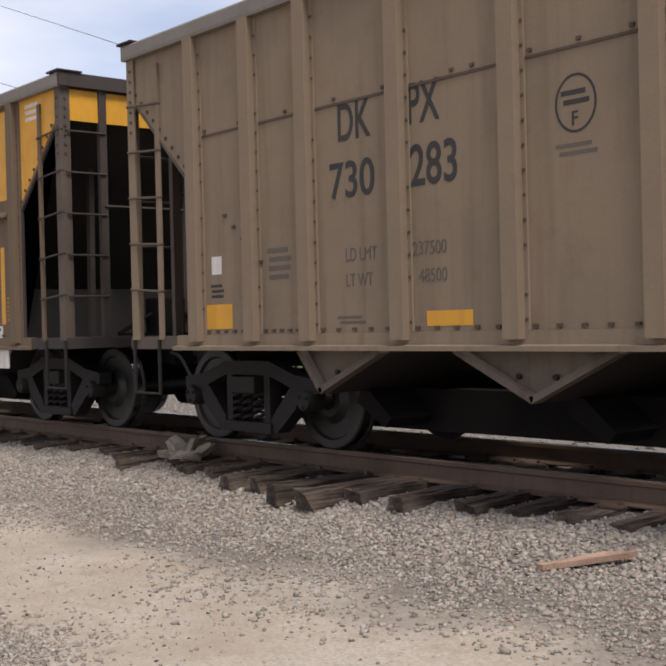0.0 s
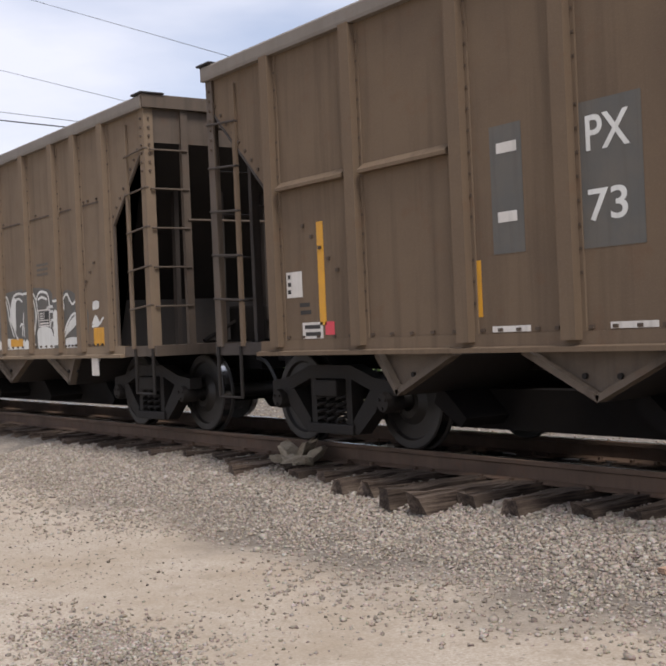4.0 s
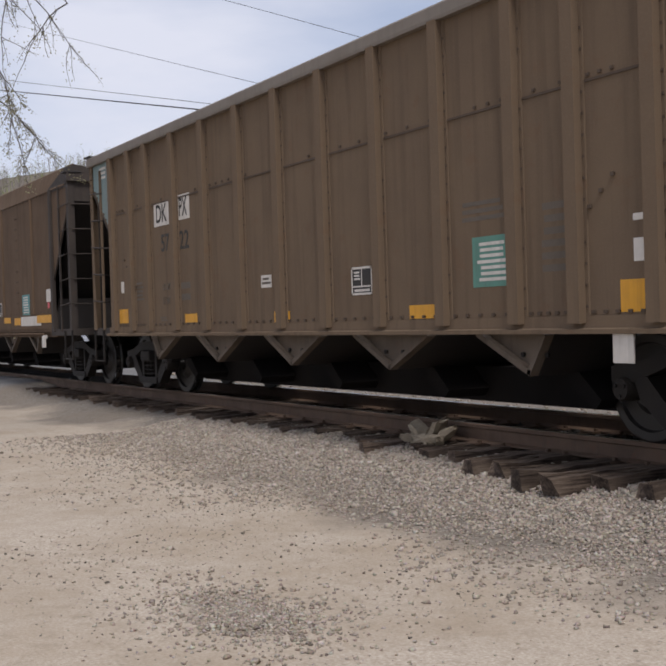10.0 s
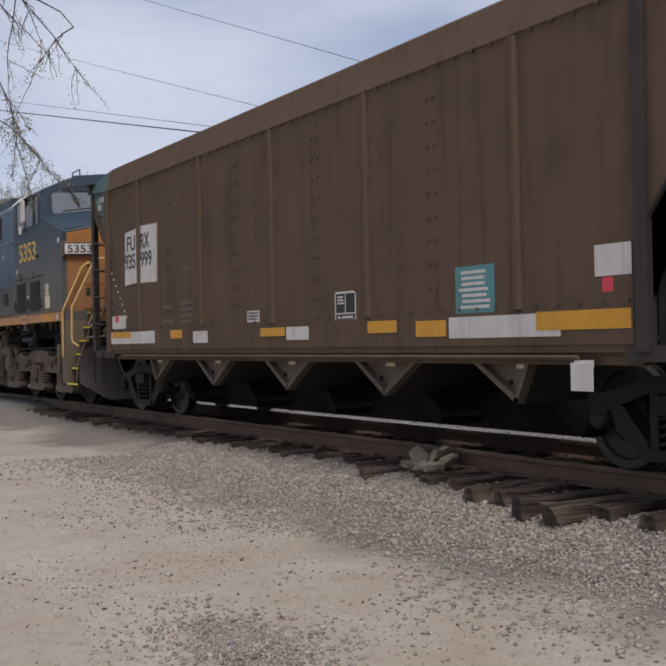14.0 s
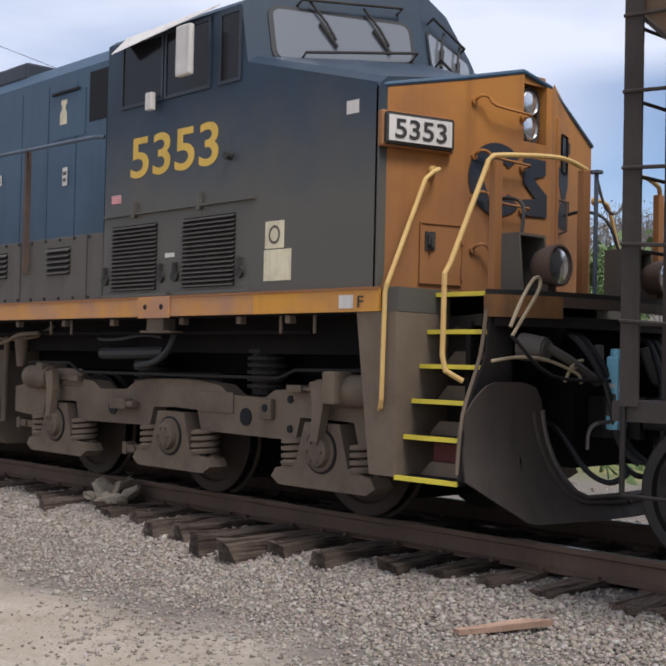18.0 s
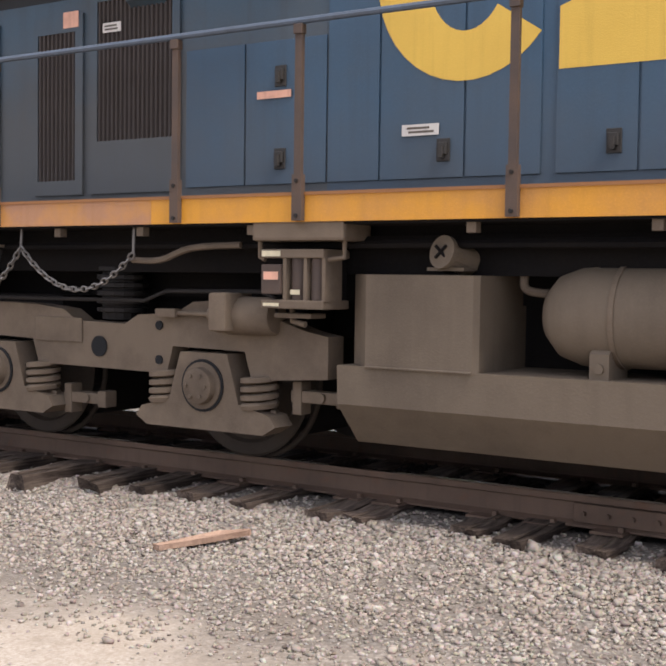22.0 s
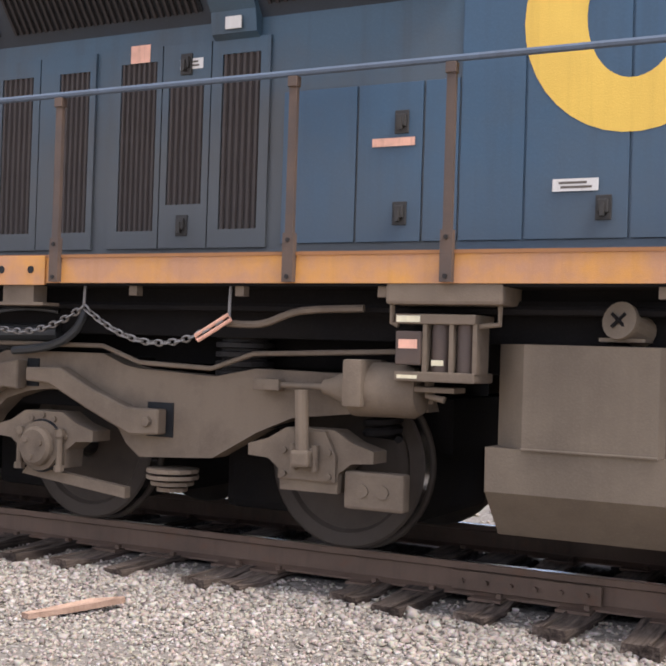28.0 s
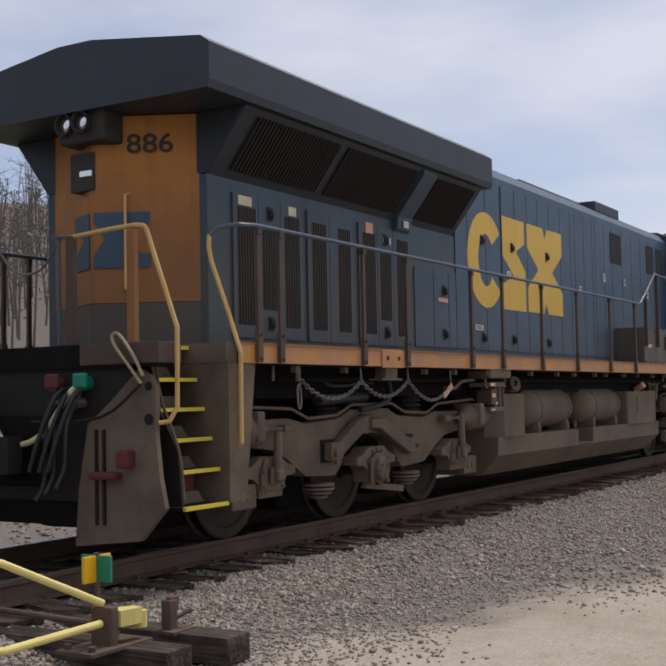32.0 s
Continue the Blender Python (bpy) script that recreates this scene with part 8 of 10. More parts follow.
    # ends: platform, step wells, pilots, handrails
    for d in (1, -1):
        # reach of the platform, and the inner and outer side of the step well
        if d > 0:
            e, pl1, inner, outer = 9.95, 11.0, 10.13, 10.7
        elif evo:
            e, pl1, inner, outer = 9.9, 10.98, 10.08, 10.67
        else:
            e, pl1, inner, outer = 9.9, 10.62, 9.94, 10.5

        def X(v):
            return d * v

        def bx(bm, a, b, *r, bev=0.0):
            return box(bm, min(X(a), X(b)), max(X(a), X(b)), *r, bev)

        def nose_y(z):
            return 1.51 - 0.4 * (z - 0.45) / 1.3

        bm = B()
        if d > 0:       # bowed out in plan, over the coupler
            edge_ = [(10.72, 1.24), (10.86, 1.02), (10.98, 0.72), (11.05, 0.38), (11.07, 0.0)]
            bow = edge_ + [(u, -y) for u, y in edge_[-2::-1]]
            prism(bm, [(9.55, 0.95), (outer, 0.95), (outer, 1.24)] + bow + [(outer, -1.24), (outer, -0.95), (9.55, -0.95)], 1.735, 1.77, "z")
            prism(bm, [(9.55, 0.6)] + [(u - 0.05, y) for u, y in bow] + [(9.55, -0.6)], 1.52, 1.6, "z")
        else:
            bx(bm, e - 0.4, pl1, -0.95, 0.95, 1.62, 1.77)
            bx(bm, outer + 0.02, pl1, -1.5, 1.5, 1.58, 1.76)
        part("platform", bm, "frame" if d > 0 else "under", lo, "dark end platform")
        if d > 0:
            def lip(a, b, za, zb, m, name, label=""):
                bm = B()
                for (u0, y0), (u1, y1) in zip(bow[a:b], bow[a + 1:b + 1]):
                    prism(bm, [(u0, y0), (u1, y1), (u1 - 0.03, y1), (u0 - 0.03, y0)], za, zb, "z")
                part(name, bm, m, lo, label)

            lip(0, 2, 1.58, 1.735, "dimorange", "end_plate", "grimy orange edge of the end platform")
            lip(2, 6, 1.66, 1.735, "post", "end_plate", "blackened middle of the end platform's edge")
            lip(6, 8, 1.58, 1.735, "dimorange", "end_plate", "grimy orange edge of the end platform")
        for s in (-1, 1) if d < 0 else ():
            bm = B()
            bx(bm, outer + 0.03, pl1 + 0.005, min(s * 0.7, s * 1.52), max(s * 0.7, s * 1.52), 1.6, 1.77, bev=0.008)
            part("end_plate", bm, "post", lo, "rusty brown edge of the end platform")
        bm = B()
        if d > 0:       # set back under the platform, the plough's shade put into its near-black colour
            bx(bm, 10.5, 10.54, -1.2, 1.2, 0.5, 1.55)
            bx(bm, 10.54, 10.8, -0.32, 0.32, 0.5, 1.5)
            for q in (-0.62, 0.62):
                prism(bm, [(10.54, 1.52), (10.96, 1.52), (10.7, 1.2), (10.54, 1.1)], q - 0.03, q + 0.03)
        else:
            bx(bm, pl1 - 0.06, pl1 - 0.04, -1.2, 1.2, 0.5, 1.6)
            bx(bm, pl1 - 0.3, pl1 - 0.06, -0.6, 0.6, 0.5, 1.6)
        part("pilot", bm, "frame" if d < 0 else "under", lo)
        for s in (-1, 1):
            bm = B()
            prism(bm, [(X(e - 0.22), 1.612), (X(inner), 1.612), (X(inner), 0.44), (X(e - 0.06), 0.44)], s * 1.53, s * 1.5)
            part("step_panel", bm, "truck", lo, "tapering dust-grey step side panel")
            bm = B()
            bx(bm, e + 0.02, inner, min(s * 0.95, s * 1.51), max(s * 0.95, s * 1.51), 1.614, 1.79)
            part("corner_box", bm, "bluecab" if d > 0 else "truck", lo, "fascia above the step panel")
            bm = B()
            bx(bm, inner - 0.02, inner, min(s * 0.95, s * 1.5), max(s * 0.95, s * 1.5), 0.44, 1.61)
            part("step_side", bm, "truck", lo)
            bm = B()
            prism(bm, [(s * 0.95, 1.6), (s * 1.2, 1.6), (s * 1.24, 1.3), (s * 1.46, 0.9), (s * 1.5, 0.46), (s * 0.95, 0.42)], X(outer), X(outer + 0.02), "x")
            ssd = part("step_side", bm, "frame", lo, "dark plate beside the steps")
            bm = B()
            tube(bm, smooth_path([(X(outer + 0.012), s * 1.24, 1.62), (X(outer + 0.012), s * 1.3, 1.3), (X(outer + 0.012), s * 1.47, 0.9), (X(outer + 0.012), s * 1.52, 0.5)], 4), 0.014, 6)
            part("edge_bar", bm, "truck", ssd, "paler rounded edge of the plate")
            bm = B()
            bx(bm, inner, outer, min(s * 0.93, s * 0.96), max(s * 0.93, s * 0.96), 0.46, 1.6)
            part("step_back", bm, "frame", lo)
            for z in (0.45, 0.735, 0.99, 1.24, 1.49, 1.765):
                y1 = nose_y(z)
                bm, bm2 = B(), B()
                bx(bm, inner, outer, min(s * (y1 - 0.24), s * (y1 - 0.02)), max(s * (y1 - 0.24), s * (y1 - 0.02)), z - 0.03, z - 0.004)
                bx(bm2, inner + 0.004, outer - 0.004, min(s * (y1 - 0.02), s * (y1 + 0.012)), max(s * (y1 - 0.02), s * (y1 + 0.012)), z - 0.03, z + 0.002)
                tr_ = part("step", bm, "frame", lo)
                part("step_edge", bm2, "step_yellow", tr_, "bright yellow step edge")
                if z < 1.7:
                    bm = B()        # raised kick plate behind the tread
                    prism(bm, [(X(inner + 0.06), z), (X(outer - 0.04), z), (X(outer - 0.12), z + 0.1), (X(inner + 0.16), z + 0.1)], s * (y1 - 0.2), s * (y1 - 0.24))
                    part("kick_plate", bm, "truck", tr_)
            bm = B()
            bx(bm, inner + 0.14, outer - 0.05, min(s * 1.24, s * 1.26), max(s * 1.24, s * 1.26), 0.52, 0.68)
            part("reflector", bm, "dullred", lo, "dull red plate in the bottom step")
            # handrails at the steps
            yr = s * 1.56
            bm = B()
            if d > 0:
                tube(bm, [(10.04, s * 1.05, 2.69), (10.09, s * 1.06, 2.688), (10.1, s * 1.13, 2.66), (10.085, s * 1.2, 2.6), (10.07, s * 1.54, 1.86), (10.065, s * 1.56, 1.81), (10.05, s * 1.565, 1.75), (10.035, s * 1.565, 0.98), (10.02, s * 1.555, 0.93), (9.95, s * 1.5, 0.9)], 0.018, 8)
                cyl(bm, (10.01, s * 1.05, 2.69), (10.035, s * 1.05, 2.69), 0.035, 10)
            elif evo:
                tube(bm, [(X(10.0), s * 1.29, 2.73), (X(10.005), s * 1.285, 2.62), (X(9.99), s * 1.3, 2.5), (X(9.96), s * 1.47, 2.0), (X(9.96), s * 1.575, 1.7), (X(9.97), s * 1.575, 0.93), (X(9.93), s * 1.5, 0.9)], 0.02, 8)
            else:
                tube(bm, smooth_path([(X(9.72), yr, 2.82), (X(9.83), yr, 2.78), (X(9.865), yr, 2.66), (X(9.945), yr, 1.9), (X(9.97), yr, 1.4), (X(9.975), yr, 0.95), (X(9.93), s * 1.5, 0.9)], 4), 0.02, 8)
            part("handrail", bm, "rail_yellow", lo, "worn yellow step handrail")
            knee, top_ = (10.595, 10.88) if d > 0 else (10.8, 10.86) if evo else (10.64, 10.5)
            bm = B()
            if d > 0:
                tube(bm, smooth_path([(10.866, s * 0.3, 2.7), (10.83, s * 0.55, 2.755), (10.72, s * 0.92, 2.74), (10.635, s * 1.09, 2.725)], 4) + [Vector(p) for p in ((10.62, s * 1.13, 2.69), (10.6, s * 1.5, 1.93), (10.597, s * 1.55, 1.86), (10.6, s * 1.56, 1.3), (10.62, s * 1.55, 1.2), (10.7, s * 1.46, 1.13))], 0.019, 8)
            else:
                tube(bm, smooth_path([(X(top_), s * 0.5, 2.68), (X(top_), s * 1.2, 2.72), (X(top_ - 0.02), s * 1.3, 2.66)], 3) + [Vector((X(knee), yr, 1.88)), Vector((X(knee + 0.01), yr, 1.25)), Vector((X(knee + 0.06), s * 1.52, 1.14)), Vector((X(knee + 0.12), s * 1.46, 1.13))], 0.02, 8)
            part("handrail", bm, "rail_yellow", lo, "worn yellow platform handrail")
            for ux, yy2, m in (((10.86, 0.32, "orange"), (10.64, 1.07, "orange")) if d > 0 else ((top_, 0.5, "post"), (top_, 1.16, "orange"))):
                bm = B()
                bx(bm, ux - 0.028, ux + 0.028, s * yy2 - 0.04, s * yy2 + 0.04, 1.76, 2.69, bev=0.006)
                bx(bm, ux - 0.04, ux + 0.04, s * yy2 - 0.06, s * yy2 + 0.06, 1.765, 1.785)
                part("rail_post", bm, m, lo, "worn end handrail post")
            gx, gy = (10.9, 0.22) if d > 0 else (top_, 0.36)
            bm = B()
            cyl(bm, (X(gx), s * gy, 1.76), (X(gx), s * gy, 2.68), 0.017, 8)
            cyl(bm, (X(gx), s * gy, 2.68), (X(gx), s * gy, 2.7), 0.05, 10)
            part("rail_post", bm, "railblue", lo)
            bm = B()        # safety chain across the gangway
            tube(bm, smooth_path([(X(gx), s * gy, 2.66), (X(gx), s * gy * 0.5, 2.45), (X(gx), 0, 2.4)], 5), 0.011, 5)
            part("safety_chain", bm, "steel", lo)
            bm = B()        # uncoupling lever, bent back on itself into a handle
            tube(bm, smooth_path([(X(pl1 + 0.05), s * 1.4, 1.5), (X(pl1 + 0.06), s * 1.3, 1.68), (X(pl1 + 0.06), s * 1.17, 1.83), (X(pl1 + 0.06), s * 1.1, 1.83), (X(pl1 + 0.06), s * 1.12, 1.75), (X(pl1 + 0.06), s * 1.25, 1.6), (X(pl1 + 0.05), s * 1.38, 1.44)], 5), 0.013, 6)
            part("uncoupling_lever", bm, "leverpale", lo, "worn pale looped uncoupling handle")
            bm = B()
            tube(bm, smooth_path([(X(pl1 + 0.05), s * 1.38, 1.44), (X(pl1 + 0.1), s * 1.0, 1.18), (X(pl1 + 0.14), s * 0.3, 1.15)], 4), 0.013, 6)
            part("uncoupling_rod", bm, "frame", lo)
            bm = B()        # air hoses by the coupler
            for q in (0.55, 0.66, 0.75) if d < 0 else ():
                tube(bm, smooth_path([(X(pl1 - 0.05), s * q, 1.42), (X(pl1 + 0.12), s * q, 1.36), (X(pl1 + 0.2), s * (q - 0.1), 1.05), (X(pl1 + 0.22), s * (q - 0.2), 0.75)], 4), 0.02, 6)
            if d < 0:
                pieces("air_hose", bm, "rubber", lo)
        if d > 0:
            for s in (-1, 1):       # ditch lights: a round bowl before an open steel hood
                bm = B()
                bx(bm, 10.46, 10.48, s * 0.72 - 0.16, s * 0.72 + 0.16, 1.77, 2.2)
                for q in (-0.16, 0.14):
                    prism(bm, [(10.48, 1.77), (10.74, 1.77), (10.7, 2.2), (10.48, 2.2)], s * 0.72 + q, s * 0.72 + q + 0.02)
                box(bm, 10.48, 10.7, s * 0.72 - 0.14, s * 0.72 + 0.14, 2.18, 2.2)
                dl = part("light_housing", bm, "dustblue", lo, "dusty open light hood")
                bm = B()
                lathe(bm, [(-0.2, 0.02), (-0.19, 0.07), (-0.15, 0.115), (-0.08, 0.14), (-0.01, 0.15), (0.02, 0.15), (0.025, 0.135), (0.0, 0.13)], 24, "x")
                part("ditch_light", soften(mesh_of(bm, "ditch_light")), "post", dl, "dusty round lamp bowl", at=(10.93, s * 0.72, 1.96))
                bm = B()
                lathe(bm, [(-0.005, 0.004), (0.0, 0.128), (0.008, 0.13), (0.02, 0.09), (0.028, 0.004)], 22, "x")
                part("lens", soften(mesh_of(bm, "lens")), "lens", dl, "clear round lens", at=(10.93, s * 0.72, 1.96))
                bm = B()
                box(bm, 10.78, 10.88, s * 0.72 - 0.05, s * 0.72 + 0.05, 1.77, 1.84)
                part("foot", bm, "post", dl)
                bm = B()
                tube(bm, smooth_path([(10.1, s * 0.5, 2.5), (10.3, s * 0.5, 2.52), (10.48, s * 0.55, 2.44), (10.54, s * 0.64, 2.2)], 4), 0.014, 6)
                part("conduit", bm, "rubber", dl)
            # snow plough: two curled wings round a deep U-shaped notch for the coupler
            def notch_z(y):
                """Height of the notch's edge at that distance from the centre line."""
                return 0.31 + 0.66 * max(0.0, (y - 0.4) / 0.4) ** 2.2

            def wing_u(y, z):
                """The curled face of the plough."""
                return (11.12 - 0.06 * y if y < 0.35 else 11.1 - 0.19 * (y - 0.35)) - 0.17 * math.sin(math.pi * min(1, max(0, (z - 0.12) / 1.25))) ** 0.9

            for s in (-1, 1):
                bm = B()
                front, back = [], []
                for i in range(21):
                    y = 1.47 * i / 20
                    crest = 1.13 - 0.24 * max(0.0, (y - 1.25) / 0.22) ** 2 - 0.1 * max(0.0, (1.0 - y) / 0.3)
                    top = min(notch_z(y), crest) if y < 0.81 else crest
                    low = 0.15 if y < 1.0 else 0.15 + 0.3 * ((y - 1.0) / 0.47)
                    col_f, col_b = [], []
                    for j in range(10):
                        f = j / 9
                        z = low + max(0.02, top - low) * f
                        col_f.append(bm.verts.new((wing_u(y, z), s * y, z)))
                        col_b.append(bm.verts.new((wing_u(y, z) - 0.018, s * y, z)))
                    front.append(col_f)
                    back.append(col_b)
                for i in range(20):
                    for j in range(9):
                        bm.faces.new((front[i][j], front[i + 1][j], front[i + 1][j + 1], front[i][j + 1]))
                        bm.faces.new((back[i][j], back[i][j + 1], back[i + 1][j + 1], back[i + 1][j]))
                    for j in (0, 9):
                        bm.faces.new((front[i][j], front[i + 1][j], back[i + 1][j], back[i][j]))
                for i in (0, 20):
                    for j in range(9):
                        bm.faces.new((front[i][j], front[i][j + 1], back[i][j + 1], back[i][j]))
                pw = part("plough", soften(mesh_of(bm, "plough"), 40), "plough", lo, "dark curled snow plough wing, scraped at the toe")
                for off, mname in ((0.07, "plough"), (0.0, "steel")):     # a rib beside the notch and its paler steel rim
                    bm = B()
                    pts = []
                    for q in (0.0, 0.15, 0.3, 0.42, 0.52, 0.6, 0.67, 0.72, 0.76, 0.79):
                        y = q + off * (0.25 + q)
                        z = notch_z(q) - off * max(0.0, 1 - q) * 0.8
                        pts.append((wing_u(y, z) + 0.004, s * y, z))
                    tube(bm, pts, 0.018, 6)
                    part("rib" if off else "notch_rim", bm, mname, pw, "" if off else "paler steel rim of the coupler notch")
                bm = B()
                prism(bm, [(10.5, 1.1), (10.74, 1.1), (10.84, 0.5), (10.5, 0.5)], s * 0.95, s * 0.98)
                part("bracket", bm, "under", pw)
                # pipes, hoses and plug beside the coupler
                bm = B()
                for q in (0.42, 0.52):
                    tube(bm, smooth_path([(10.82, s * q, 1.5), (10.98, s * q, 1.42), (11.14, s * (q - 0.1), 1.12), (11.18, s * (q - 0.22), 0.72), (11.3, s * (q - 0.3), 0.56)], 5), 0.024, 7)
                pieces("air_hose", bm, "rubber", lo)
                bm = B()
                cyl(bm, (10.8, s * 0.95, 1.38), (10.98, s * 0.92, 1.36), 0.1, 16, 0.085)
                cyl(bm, (10.98, s * 0.92, 1.36), (11.0, s * 0.918, 1.358), 0.07, 16)
                tube(bm, smooth_path([(10.98, s * 0.9, 1.38), (11.06, s * 0.72, 1.28), (11.08, s * 0.5, 1.17), (11.05, s * 0.38, 1.16), (11.0, s * 0.3, 1.4)], 5), 0.035, 8)
                part("receptacle", bm, "dustblue", lo, "dusty plug socket with its bent pipe")
                bm = B()
                tube(bm, [(11.06, s * 0.8, 1.14), (11.08, s * 0.72, 1.28), (11.08, s * 0.62, 1.29)], 0.013, 6)
                tube(bm, [(11.08, s * 0.76, 1.22), (11.08, s * 0.7, 1.24)], 0.01, 6)
                part("cock_handle", bm, "leverpale", lo, "pale angle-cock handle")
            if not evo:         # the train's last-car device, still hung on the coupler
                dev = part("tail_device", box(B(), 11.1, 11.2, -0.36, -0.22, 0.8, 1.33, 0.02), "devblue", lo, "pale blue signalling device hung beside the coupler")
                bm = B()
                box(bm, 11.2, 11.206, -0.34, -0.24, 1.06, 1.14)
                box(bm, 11.12, 11.18, -0.364, -0.36, 1.1, 1.13)
                part("label", bm, "white", dev)
                bm = B()
                box(bm, 11.2, 11.207, -0.335, -0.245, 1.18, 1.28, 0.01)
                box(bm, 11.115, 11.185, -0.366, -0.36, 0.9, 1.06, 0.01)
                pieces("panel", bm, "dustblue", dev)
                bm = B()
                cyl(bm, (11.15, -0.29, 1.33), (11.15, -0.29, 1.38), 0.05, 12)
                part("lamp_cap", bm, "devblue", dev)
                bm = B()
                tube(bm, smooth_path([(11.15, -0.34, 0.86), (11.1, -0.48, 0.84), (11.06, -0.5, 0.78), (11.05, -0.5, 0.66)], 4), 0.015, 6)
                part("clamp", bm, "steel", dev)
            bm = B()
            tube(bm, smooth_path([(10.88, -1.38, 1.27), (10.96, -1.22, 1.3), (11.04, -1.0, 1.29), (11.1, -0.72, 1.2), (11.1, -0.66, 1.13)], 4), 0.012, 6)
            part("grab_iron", bm, "leverpale", lo)
        else:
            for q in (-1, 1):       # thick dusty side plates with lifting holes, a dark middle between them
                bm = B()
                prism(bm, [(q * 1.3, 1.56), (q * 1.42, 1.5), (q * 1.47, 1.4), (q * 1.46, 1.05), (q * 1.5, 0.7), (q * 1.55, 0.47), (q * 1.3, 0.21), (q * 0.62, 0.14), (q * 0.66, 0.6), (q * 0.76, 1.12), (q * 1.0, 1.3)], X(pl1 - 0.07), X(pl1 - 0.02), "x")
                bevelled(bm, 0.01)
                pp = part("pilot_plate", bm, "truck" if evo else "frame", lo, "dusty brown end plate with lifting holes" if evo else "dark end plate with lifting holes")
                for z, rr_ in ((1.42, 0.035), (1.16, 0.045)):
                    bm = B()
                    cyl(bm, (X(pl1 - 0.012), q * 1.4, z), (X(pl1 - 0.018), q * 1.4, z), rr_, 14)
                    part("hole", bm, "dark", pp)
                bm = B()        # stiffening ribs and grease-dark runs down the plate
                for y_ in (0.86, 0.94):
                    bx(bm, pl1 - 0.02, pl1 + 0.0, q * y_ - 0.012, q * y_ + 0.012, 0.32, 1.08)
                pieces("rib", bm, "frame", pp)
                bm = B()
                bx(bm, pl1 - 0.02, pl1 + 0.09, q * 1.2 - 0.06, q * 1.2 + 0.06, 0.78, 0.92, bev=0.02)
                bx(bm, pl1 + 0.0, pl1 + 0.12, min(q * 0.88, q * 1.14), max(q * 0.88, q * 1.14), 0.69, 0.75, bev=0.02)
                part("anchor", bm, "dullred", lo, "rust-red chain anchor on the end plate")
                bm = B()        # hose cocks and hanging hoses
                for k_, y_ in enumerate((0.72, 0.6, 0.5)):
                    tube(bm, smooth_path([(X(pl1 - 0.05), q * y_, 1.3), (X(pl1 + 0.08), q * y_, 1.28), (X(pl1 + 0.16), q * (y_ - 0.02), 1.1), (X(pl1 + 0.15), q * (y_ - 0.05), 0.8 - 0.06 * k_), (X(pl1 + 0.2), q * (y_ - 0.1), 0.62 - 0.05 * k_)], 4), 0.02, 6)
                pieces("air_hose", bm, "rubber", lo)
                bm = B()
                for y_ in (0.72, 0.5):
                    cyl(bm, (X(pl1 - 0.02), q * y_, 1.3), (X(pl1 + 0.07), q * y_, 1.29), 0.04, 8)
                    tube(bm, [(X(pl1 + 0.04), q * y_, 1.33), (X(pl1 + 0.06), q * (y_ + 0.05), 1.42)], 0.012, 6)
                pieces("angle_cock", bm, "steel", lo)
            # middle between the plates, its black holding the shade under the platform
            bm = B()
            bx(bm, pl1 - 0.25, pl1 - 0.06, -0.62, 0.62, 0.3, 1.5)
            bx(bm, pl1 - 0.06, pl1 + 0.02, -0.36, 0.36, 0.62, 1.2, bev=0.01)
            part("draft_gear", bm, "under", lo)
            bm = B()
            tube(bm, smooth_path([(X(pl1 + 0.04), -0.68, 1.42), (X(pl1 + 0.1), -0.66, 1.36), (X(pl1 + 0.14), -0.45, 1.08), (X(pl1 + 0.14), -0.2, 0.97), (X(pl1 + 0.14), 0.05, 1.02), (X(pl1 + 0.12), 0.26, 1.36), (X(pl1 + 0.06), 0.34, 1.48)], 6), 0.024, 8)
            part("jumper_cable", bm, "hose", lo, "pale yellow jumper cable hanging in a loop")
            for y_, m_, lb in ((-0.75, "greenpl", "green plug cover"), (-0.44, "dullred", "red plug cover")):
                bm = B()
                cyl(bm, (X(pl1 - 0.06), y_, 1.46), (X(pl1 + 0.05), y_, 1.45), 0.06, 14)
                bx(bm, pl1 + 0.03, pl1 + 0.07, y_ - 0.075, y_ + 0.075, 1.42, 1.54, bev=0.02)
                part("receptacle", bm, m_, lo, lb)
        coupler(lo, X(11.12), d)
    # walkway handrails
    for s in (-1, 1):
        yr = s * 1.56
        posts = (-9.66, -9.31, -7.78, -6.82, -5.1, -4.13, -2.72, -1.25, 0.35, 1.75)
        for u in posts:
            bm = B()
            box(bm, u - 0.025, u + 0.025, min(s * 1.545, s * 1.575), max(s * 1.545, s * 1.575), 1.62, 2.79)
            box(bm, u - 0.035, u + 0.035, min(s * 1.54, s * 1.582), max(s * 1.54, s * 1.582), 1.62, 1.9)
            box(bm, u - 0.03, u + 0.03, min(s * 1.535, s * 1.59), max(s * 1.535, s * 1.59), 2.74, 2.8, 0.004)
            p = part("rail_post", bm, "post", lo, "rusty brown handrail post")
            for z in (1.65, 1.86):
                bm = B()
                cyl(bm, (u, s * 1.58, z), (u, s * 1.592, z), 0.014, 6)
                part("bolt", bm, "frame", p)
        bm = B()
        tube(bm, ([(-10.0, s * 1.29, 2.72), (-9.96, s * 1.36, 2.79), (-9.86, s * 1.5, 2.815), (-9.7, yr, 2.82)] if evo else [(-9.7, yr, 2.82)]) + [(2.1, yr, 2.82), (2.6, yr, 3.1), (3.1, yr, 3.42), (6.1, yr, 3.36), (6.18, s * 1.5, 3.36)], 0.021, 8)
        part("handrail", bm, "railblue", lo, "worn grey-blue walkway handrail")
